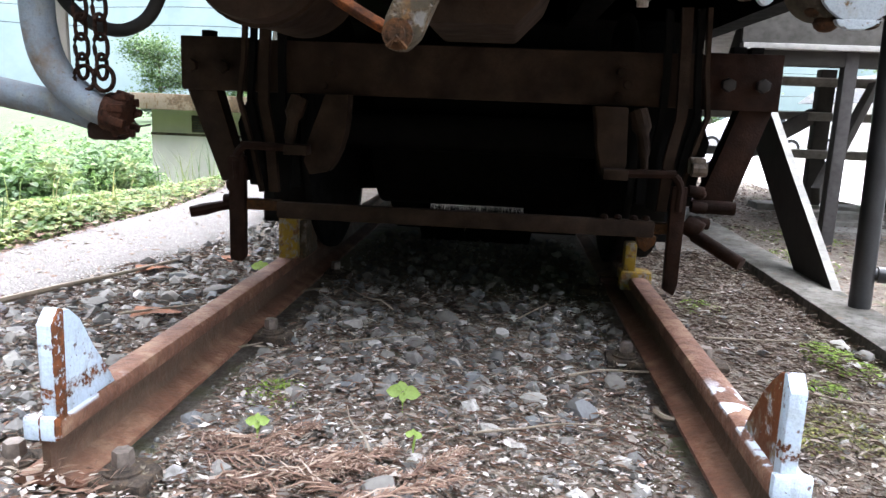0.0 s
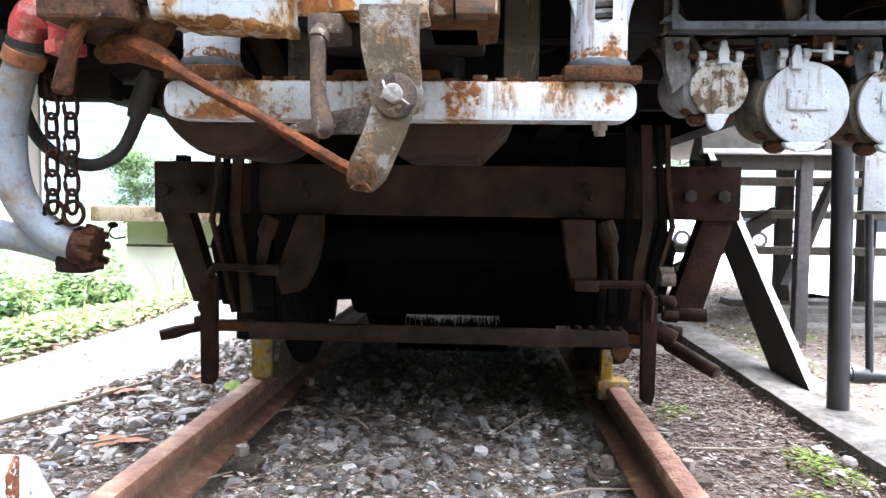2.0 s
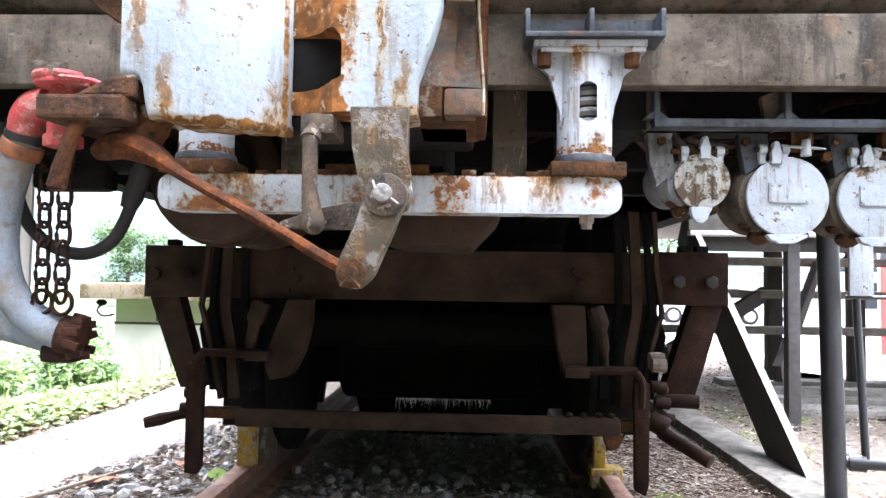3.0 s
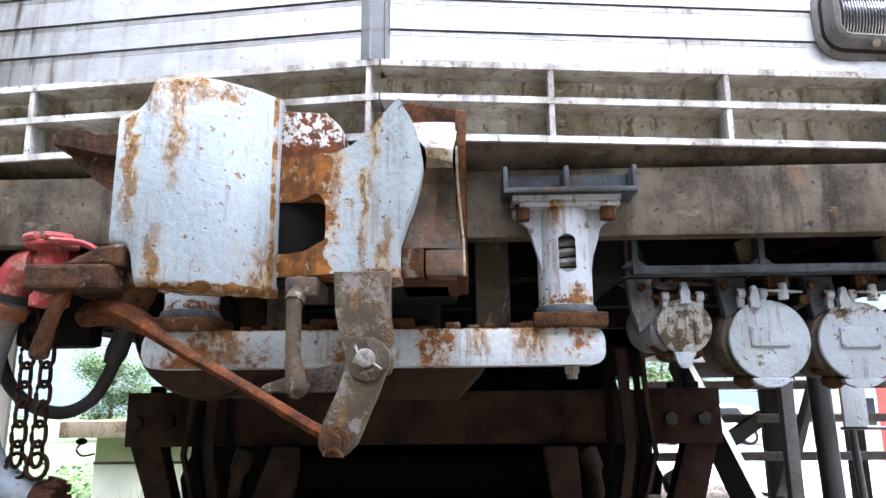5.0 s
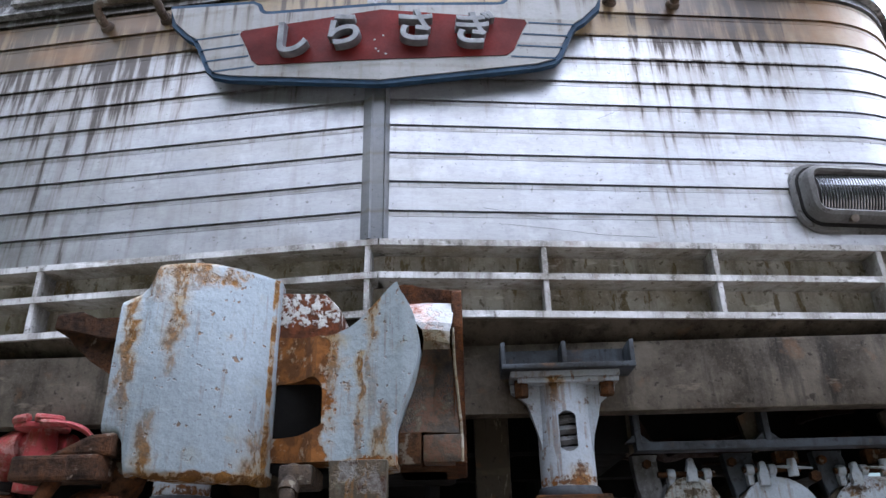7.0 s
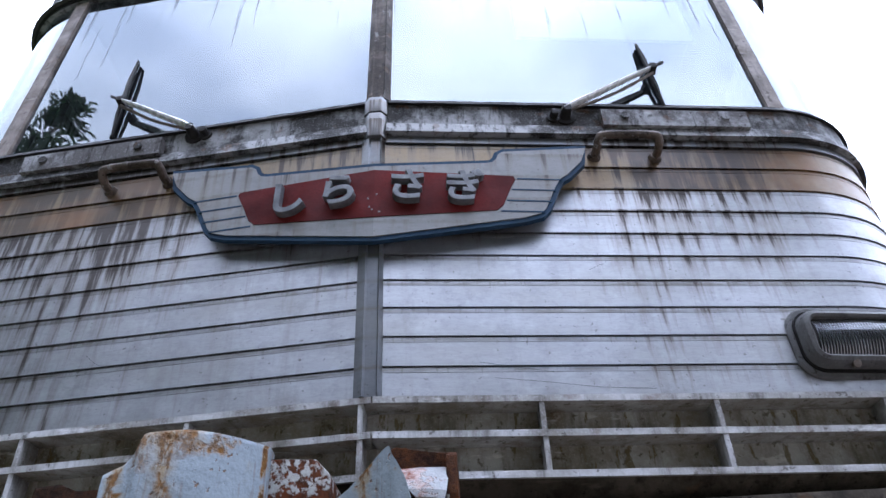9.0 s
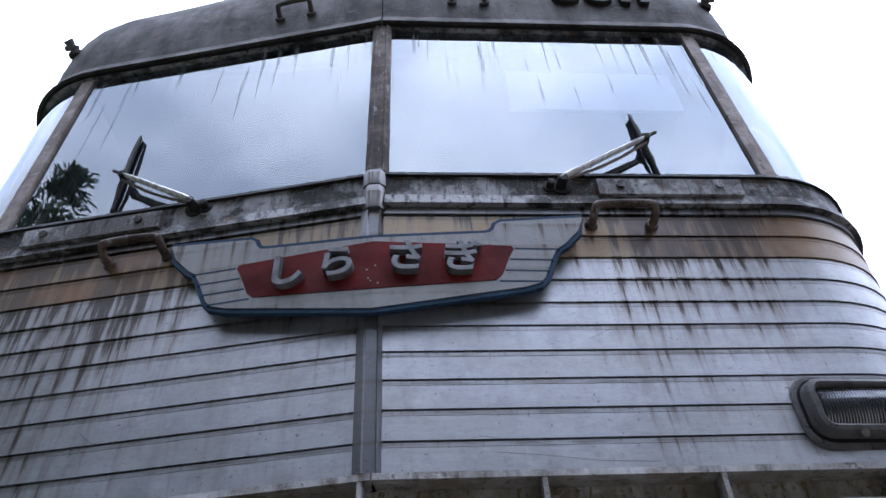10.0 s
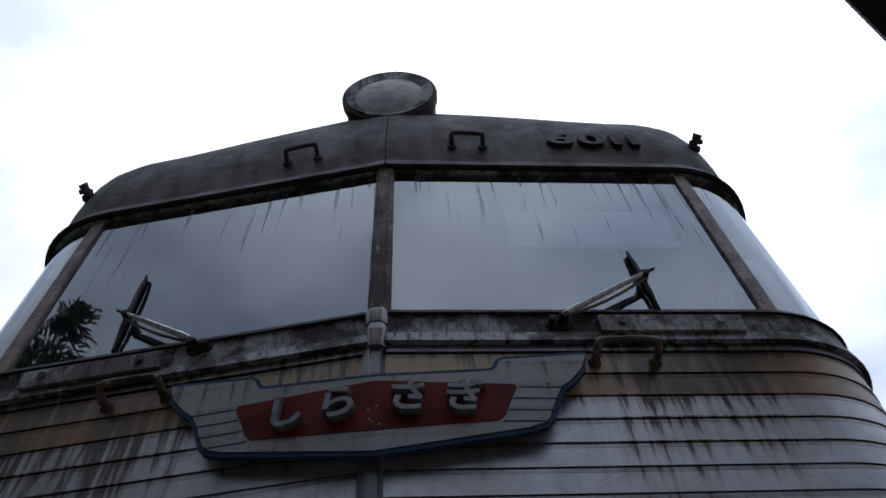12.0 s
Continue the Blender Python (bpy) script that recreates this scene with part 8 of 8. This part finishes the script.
part("canopy_roof", B().plate([(1.40, 1.14), (1.84, 1.51), (2.07, 1.25), (1.52, 0.73), (1.32, 0.96)], 2.90, 2.98, "z", bev=0.01), M_CANOPY, cn)
for x, y in ((1.80, 1.22),):
    part("canopy_post", B().box(x - 0.06, x + 0.06, y - 0.06, y + 0.06, -0.1, 2.9, bev=0.006), M_DARKWOOD, cn)

# ==== ballast, litter and small plants ====
def stones(n, box, size, seed, name, label, sink=0.35, skip=None):
    """Broken stones joined into one mesh, each a squashed, dented icosahedron."""
    rng = np.random.default_rng(seed)
    t = (1 + 5 ** 0.5) / 2
    ico = np.array([(-1, t, 0), (1, t, 0), (-1, -t, 0), (1, -t, 0), (0, -1, t), (0, 1, t), (0, -1, -t), (0, 1, -t), (t, 0, -1), (t, 0, 1), (-t, 0, -1), (-t, 0, 1)]) / (1 + t * t) ** 0.5
    tri = [(0, 11, 5), (0, 5, 1), (0, 1, 7), (0, 7, 10), (0, 10, 11), (1, 5, 9), (5, 11, 4), (11, 10, 2), (10, 7, 6), (7, 1, 8), (3, 9, 4), (3, 4, 2), (3, 2, 6), (3, 6, 8), (3, 8, 9), (4, 9, 5), (2, 4, 11), (6, 2, 10), (8, 6, 7), (9, 8, 1)]
    verts, faces, k = [], [], 0
    while k < n:
        x, y = rng.uniform(box[0], box[1]), rng.uniform(box[2], box[3])
        if skip and skip(x, y):
            continue
        s = size[0] + (size[1] - size[0]) * rng.random() ** 3.4
        v = ico * (1 + rng.uniform(-0.42, 0.30, (12, 1))) * s * np.array([rng.uniform(0.8, 1.3), rng.uniform(0.65, 1.1), rng.uniform(0.6, 1.0)])
        a, c = rng.uniform(0, math.tau), rng.uniform(-0.5, 0.5)
        rz = np.array([[math.cos(a), -math.sin(a), 0], [math.sin(a), math.cos(a), 0], [0, 0, 1]])
        rx = np.array([[1, 0, 0], [0, math.cos(c), -math.sin(c)], [0, math.sin(c), math.cos(c)]])
        v = v @ rx.T @ rz.T + np.array([x, y, ground_z(x, y) + s * 0.6 * (1 - sink) + 0.002])
        i = len(verts)
        verts += [tuple(q) for q in v]
        faces += [(i + p, i + q, i + r) for p, q, r in tri]
        k += 1
    return from_arrays(name, verts, faces, M_STONE, label, "gravel")


def off_rail(x, y):
    return abs(x - RAIL_L) < 0.07 or abs(x - RAIL_R) < 0.07 or x > KERB_X - 0.02 or (x < float(np.interp(y, [p[1] for p in path_r], [p[0] for p in path_r])) + 0.02)


def sparse(x, y):
    """Stones thin out near the rail ends, where litter lies."""
    return off_rail(x, y) or (y < 1.95 and abs(x) < 0.5 and random.random() < 0.65) or (x > 0.62 and random.random() < 0.72)


random.seed(7)
stones(1250, (-0.5, 0.5, 1.3, 4.2), (0.006, 0.028), 1, "ballast", "grey broken ballast stones between the rails", skip=sparse)
stones(1500, (-1.45, -0.62, 1.0, 4.6), (0.007, 0.034), 2, "ballast", "grey broken ballast stones beside the rail", skip=off_rail)
stones(330, (0.62, 1.22, 1.0, 4.2), (0.005, 0.020), 3, "ballast", "small grey stones beside the kerb", skip=off_rail)
stones(13000, (-1.45, 0.62, 1.0, 4.0), (0.002, 0.008), 4, "grit", "fine grit between the ballast stones", skip=off_rail)


def stone_thing(x, y, s, seed, label):
    b = B()
    bmesh.ops.create_icosphere(b.bm, subdivisions=2, radius=1.0)
    rng = random.Random(seed)
    cuts = [(Vector((rng.gauss(0, 1), rng.gauss(0, 1), rng.gauss(0, 1))).normalized(), rng.uniform(0.55, 0.85)) for _ in range(9)]
    for v in b.bm.verts:
        for nrm_, d in cuts:
            over = v.co.dot(nrm_) - d
            if over > 0:
                v.co -= nrm_ * over
        v.co += Vector((1, 1, 1)) * 0.04 * noise.noise(v.co * 3 + Vector((seed, 0, 0)))
    b.move(Matrix.Translation((x, y, ground_z(x, y) + s * 0.35)) @ Matrix.Rotation(rng.uniform(0, 6), 4, "Z") @ Matrix.Diagonal((s, s * rng.uniform(0.65, 0.9), s * rng.uniform(0.55, 0.75), 1)))
    ob = single("stone", b, M_STONE, label, "stone", "larger loose stones", base=(x, y, 0))
    return ob


for k, (x, y, s) in enumerate(((0.33, 1.945, 0.044), (0.223, 1.99, 0.036), (0.134, 2.26, 0.034), (-0.107, 2.36, 0.034), (-0.032, 2.59, 0.045), (-0.21, 2.30, 0.034), (-0.30, 2.46, 0.042), (0.02, 2.20, 0.030), (-0.19, 2.02, 0.030), (0.07, 2.05, 0.028),
                               (-0.06, 1.545, 0.040), (-0.33, 1.93, 0.036), (0.43, 2.12, 0.042), (0.14, 2.48, 0.034), (-0.85, 2.75, 0.05), (-0.95, 2.62, 0.045), (-1.05, 2.9, 0.05), (-0.78, 2.55, 0.045), (-1.15, 2.5, 0.05), (1.16, 2.56, 0.045), (1.20, 2.50, 0.04), (1.12, 2.40, 0.03), (0.85, 2.9, 0.03))):
    stone_thing(x, y, s, k, "rough grey stone lying on the track bed")


def stone_bed(n, box, seed, label, skip):
    """Single broken stones on shared meshes, lying on the bed."""
    rng = random.Random(seed)
    forms = []
    for j in range(12):
        b = B()
        bmesh.ops.create_icosphere(b.bm, subdivisions=1, radius=1.0)
        cuts = [(Vector((rng.gauss(0, 1), rng.gauss(0, 1), rng.gauss(0, 1))).normalized(), rng.uniform(0.45, 0.85)) for _ in range(7)]
        for v in b.bm.verts:
            for way, d in cuts:
                over = v.co.dot(way) - d
                if over > 0:
                    v.co -= way * over
        forms.append(finish(b, M_PIECE, smooth=False))
    bed = thing("ballast_stones", label, "gravel", ((box[0] + box[1]) / 2, (box[2] + box[3]) / 2, 0), "beds of loose stones")
    k = 0
    while k < n:
        x, y = rng.uniform(box[0], box[1]), rng.uniform(box[2], box[3])
        if skip(x, y):
            continue
        k += 1
        s = 0.011 + 0.021 * rng.random() ** 2
        ob = new("stone", rng.choice(forms))
        ob.parent = bed
        ob.rotation_euler = (rng.uniform(-0.4, 0.4), rng.uniform(-0.4, 0.4), rng.uniform(0, 6.28))
        ob.scale = (s * rng.uniform(0.9, 1.35), s, s * rng.uniform(0.6, 0.9))
        ob.location = Vector((x, y, ground_z(x, y) + s * 0.4)) - bed.location


def litter(n, box, seed, name, label, mat, size, slim, lift=0.012, skip=None):
    rng = random.Random(seed)
    verts, faces, k = [], [], 0
    while k < n:
        x, y = rng.uniform(box[0], box[1]), rng.uniform(box[2], box[3])
        if skip and skip(x, y, rng):
            continue
        k += 1
        s, a = rng.uniform(*size), rng.uniform(0, math.tau)
        d = Vector((math.cos(a), math.sin(a), rng.uniform(-0.25, 0.25)))
        u = Vector((-math.sin(a), math.cos(a), rng.uniform(-0.35, 0.35))) * slim
        p = Vector((x, y, ground_z(x, y) + lift * rng.uniform(0.3, 1.8)))
        i = len(verts)
        verts += [p, p + d * s * 0.45 + u * s, p + d * s, p + d * s * 0.5 - u * s + Vector((0, 0, s * 0.12))]
        faces += [(i, i + 1, i + 2), (i, i + 2, i + 3)]
    return from_arrays(name, verts, faces, mat, label, "litter")


def rail_only(x, y, r):
    return off_rail(x, y)


def near_front(x, y, r):
    return off_rail(x, y) or r.random() < max(0.0, (y - 1.75) / 0.8)


litter(800, (-0.5, 0.5, 1.15, 2.3), 27, "leaf_litter", "larger bleached leaf fragments between the rails", M_CHIP, (0.010, 0.034), 0.24, 0.018, skip=near_front)
litter(150, (0.62, 1.22, 1.1, 3.0), 28, "leaf_litter", "larger bleached leaf fragments beside the kerb", M_CHIP, (0.010, 0.03), 0.22, 0.016, skip=rail_only)
litter(900, (-2.2, -1.2, 1.8, 5.2), 29, "leaf_litter", "brown leaves along the edge of the footpath", M_NEEDLE, (0.01, 0.035), 0.22, 0.022)
litter(2600, (-2.25, -1.85, 2.2, 6.0), 30, "leaf_litter", "brown leaves along the edge of the footpath", M_NEEDLE, (0.01, 0.04), 0.22, 0.024)
litter(9500, (-0.5, 0.5, 1.15, 2.7), 21, "leaf_litter", "dry bleached leaf litter between the rails", M_LITTER, (0.004, 0.019), 0.22, skip=near_front)
litter(3500, (-0.5, 0.5, 1.6, 3.6), 33, "leaf_litter", "dark brown leaf mould between the rails", M_FIBRE, (0.004, 0.016), 0.22, skip=rail_only)
litter(7500, (0.62, 1.24, 1.1, 4.0), 22, "leaf_litter", "dry brown litter beside the kerb", M_FIBRE, (0.004, 0.017), 0.20, skip=rail_only)
litter(6500, (-1.45, -0.63, 1.0, 3.6), 23, "leaf_litter", "dry leaf litter among the ballast", M_LITTER, (0.006, 0.026), 0.25, skip=rail_only)
litter(5000, (-1.45, -0.63, 1.0, 3.8), 35, "needle_litter", "thin grey-brown fibres among the ballast", M_FIBRE, (0.012, 0.045), 0.025, 0.018, skip=rail_only)
litter(6500, (-0.5, 0.5, 1.15, 3.0), 34, "needle_litter", "thin grey-brown fibres between the rails", M_FIBRE, (0.010, 0.040), 0.022, 0.016, skip=rail_only)
litter(6000, (-0.5, 0.5, 1.15, 2.7), 24, "needle_litter", "fallen conifer needles", M_NEEDLE, (0.010, 0.045), 0.022, 0.014, skip=near_front)
litter(14000, (0.62, 1.24, 1.1, 4.0), 25, "needle_litter", "brown-grey fallen needles and fibres beside the kerb", M_FIBRE, (0.012, 0.042), 0.030, 0.016, skip=rail_only)


litter(12000, (1.45, 3.6, 3.0, 9.2), 31, "leaf_litter", "brown leaves on the ground under the platform", M_FIBRE, (0.012, 0.042), 0.24, 0.02)
litter(3500, (-1.45, -0.63, 1.0, 3.6), 32, "needle_litter", "fallen conifer needles", M_NEEDLE, (0.012, 0.05), 0.03, 0.014, skip=rail_only)


for k, x in enumerate((RAIL_L, RAIL_R)):
    litter(700, (x - 0.16, x + 0.14, 1.22, 1.44), 60 + k, "needle_litter", "brown litter heaped against the rail's end", M_NEEDLE, (0.012, 0.040), 0.03, 0.045)
    litter(220, (x - 0.16, x + 0.14, 1.22, 1.44), 70 + k, "leaf_litter", "dry leaf bits heaped against the rail's end", M_LITTER, (0.008, 0.026), 0.25, 0.045)
stone_bed(300, (-0.5, 0.5, 1.5, 2.9), 51, "angular grey stones loose between the rails", off_rail)
stone_bed(280, (-1.40, -0.63, 1.4, 3.2), 52, "angular grey stones loose beside the rail", off_rail)


def frond(x, y, a, L, seed):
    """A fallen conifer spray with fine needles along a bent stem."""
    rng = random.Random(seed)
    ob = thing("fallen_frond", "rust-brown fallen conifer frond", "frond", (x, y, 0), "fallen fronds")
    stem = curve([(x, y, 0.025), (x + math.cos(a) * L * 0.5, y + math.sin(a) * L * 0.5, 0.04), (x + math.cos(a + 0.25) * L, y + math.sin(a + 0.25) * L, 0.025)], 9)
    part("stem", B().tube(stem, 0.0026, 5), M_NEEDLE, ob)
    b = B()
    for k in range(2, len(stem)):
        for sgn in (1, -1):
            aa = a + sgn * rng.uniform(0.1, 0.9)
            l = L * rng.uniform(0.12, 0.4) * (1.15 - k / len(stem))
            e = stem[k] + Vector((math.cos(aa) * l, math.sin(aa) * l, rng.uniform(-0.012, 0.02)))
            mid = stem[k].lerp(e, 0.5) + Vector((rng.gauss(0, 0.006), rng.gauss(0, 0.006), 0.006))
            b.tube([stem[k], mid, e], [0.0017, 0.0019, 0.0008], 4)
            for q in range(9):
                s0 = stem[k].lerp(e, rng.random())
                ab = aa + rng.choice((-1, 1)) * rng.uniform(0.3, 0.8)
                b.tube([s0, s0 + Vector((math.cos(ab), math.sin(ab), rng.uniform(-0.3, 0.4))) * rng.uniform(0.008, 0.02)], [0.0014, 0.0006], 3)
    tagged(part("needles", b, M_NEEDLE, ob), kind="stuff")


for k, (x, y, a, L) in enumerate(((-0.42, 1.60, -0.15, 0.26), (-0.25, 1.55, 0.3, 0.22), (-0.38, 1.50, 0.05, 0.28), (-0.10, 1.50, 3.0, 0.22), (-0.45, 1.68, -0.5, 0.20), (-0.02, 1.57, 0.6, 0.14), (-0.15, 1.45, 0.3, 0.26), (-0.33, 1.63, 0.6, 0.15), (-0.2, 1.60, -0.4, 0.18))):
    frond(x, y, a, L, k)


def twig(x, y, a, L, r, seed):
    rng = random.Random(seed)
    pts = [(x + math.cos(a) * L * f + rng.gauss(0, 0.006), y + math.sin(a) * L * f + rng.gauss(0, 0.006), 0.03 + 0.012 * rng.random()) for f in (0, 0.3, 0.6, 1.0)]
    single("twig", B().tube(curve(pts, 4), [r * (1 - 0.045 * k) for k in range(13)], 6), M_TWIG, "thin dry grey twig lying on the ballast", "twig", "fallen twigs", base=(x, y, 0))


for k, (x, y, a, L, r) in enumerate(((-1.42, 2.42, 1.2, 0.75, 0.012), (-1.0, 2.35, 0.75, 0.7, 0.004), (0.30, 2.13, 0.25, 0.30, 0.004), (0.49, 1.93, -0.6, 0.09, 0.008), (-0.3, 2.25, 0.5, 0.25, 0.003), (0.1, 1.75, 0.35, 0.3, 0.003), (-0.1, 1.65, 2.0, 0.2, 0.003),
                                     (0.75, 2.5, 0.2, 0.3, 0.004), (0.9, 2.1, -0.3, 0.25, 0.003), (0.2, 2.6, 1.1, 0.28, 0.003), (-0.2, 2.6, 2.3, 0.3, 0.003), (-0.75, 1.9, 0.9, 0.4, 0.004))):
    twig(x, y, a, L, r, k)
for x, y, a in ((-0.98, 2.42, 0.2), (-1.25, 2.95, 0.5), (-1.0, 3.2, 1.0)):
    b = B().grid([[(x + 0.07 * i * math.cos(a) - 0.035 * j * math.sin(a), y + 0.07 * i * math.sin(a) + 0.035 * j * math.cos(a), 0.03 + 0.010 * math.sin(i * 1.7 + j)) for i in range(3)] for j in (-1, 0, 1)])
    single("bark_flake", b, M_RUST, "flat rust-brown flake of bark on the ballast", "bark", "bark flakes", base=(x, y, 0))


def sprout(x, y, leaves, full, seed, label):
    rng = random.Random(seed)
    ob = thing("seedling", label, "seedling", (x, y, 0), "seedlings")
    part("stem", B().tube([(x, y, 0), (x, y, 0.03), (x + 0.004, y, 0.055)], 0.0025, 6), M_SPROUT, ob)
    for k in range(leaves):
        a = (0.15, 2.9, 1.75, -1.4)[k % 4] + rng.uniform(-0.15, 0.15)
        size = full * (1.0, 0.95, 0.75, 0.55)[k % 4]
        d, u = Vector((math.cos(a), 0.45 * math.sin(a), 0.85 * math.sin(a))), Vector((-math.sin(a), 0.45 * math.cos(a), 0.85 * math.cos(a)))
        p = Vector((x, y, 0.055))
        rows = []
        for f, w in ((0.05, 0.04), (0.25, 0.36), (0.5, 0.42), (0.75, 0.30), (1.0, 0.02)):
            c = p + d * size * f - Vector((0, -0.08 * size, size * 0.12 * f * f))
            rows.append([c - u * size * w - Vector((0, size * 0.08, 0)), c, c + u * size * w - Vector((0, size * 0.08, 0))])
        part("leaf", B().grid(rows), M_SPROUT, ob)


sprout(-0.071, 1.888, 4, 0.040, 1, "fresh green seedling growing between the rails")
sprout(-0.333, 1.687, 4, 0.026, 2, "tiny green seedling among the litter")
sprout(-0.02, 1.68, 3, 0.018, 3, "tiny green seedling among the litter")
sprout(0.87, 1.62, 4, 0.03, 4, "small green seedling beside the rail")
sprout(0.93, 1.70, 4, 0.026, 5, "small green seedling beside the rail")
sprout(-0.78, 3.0, 4, 0.04, 6, "small green seedling beside the rail")


def moss(cx, cy, rx, ry, n, seed, label, mat=None):
    rng = random.Random(seed)

    def place(r):
        a, q = r.uniform(0, math.tau), r.random() ** 0.6
        x, y = cx + math.cos(a) * rx * q, cy + math.sin(a) * ry * q
        return Vector((x, y, ground_z(x, y) + 0.028 * (1 - q * q) * (0.7 + 0.5 * noise.noise((x * 30, y * 30, 0)))))
    v, f = leaf_cloud(n, place, (0.005, 0.013), rng)
    from_arrays("moss", v, f, mat or M_MOSS, label, "moss")


moss(1.115, 2.50, 0.075, 0.15, 5200, 1, "cushion of bright green moss by the kerb")
moss(1.15, 2.38, 0.06, 0.07, 900, 2, "small cushion of green moss")
moss(0.88, 1.93, 0.17, 0.08, 1700, 3, "olive moss patch on the soil", M_OLIVE)
moss(0.92, 2.06, 0.10, 0.05, 700, 9, "olive moss patch on the soil", M_OLIVE)
moss(0.98, 2.22, 0.06, 0.05, 500, 4, "small cushion of green moss")
moss(0.85, 3.0, 0.08, 0.10, 500, 5, "thin green moss patch beside the rail")
moss(-0.38, 1.95, 0.08, 0.10, 500, 6, "thin moss on the soil inside the rail")

moss(1.62, 4.05, 0.16, 0.30, 900, 7, "olive moss on the soil under the platform")
moss(1.85, 4.75, 0.25, 0.30, 900, 8, "olive moss on the soil under the platform")
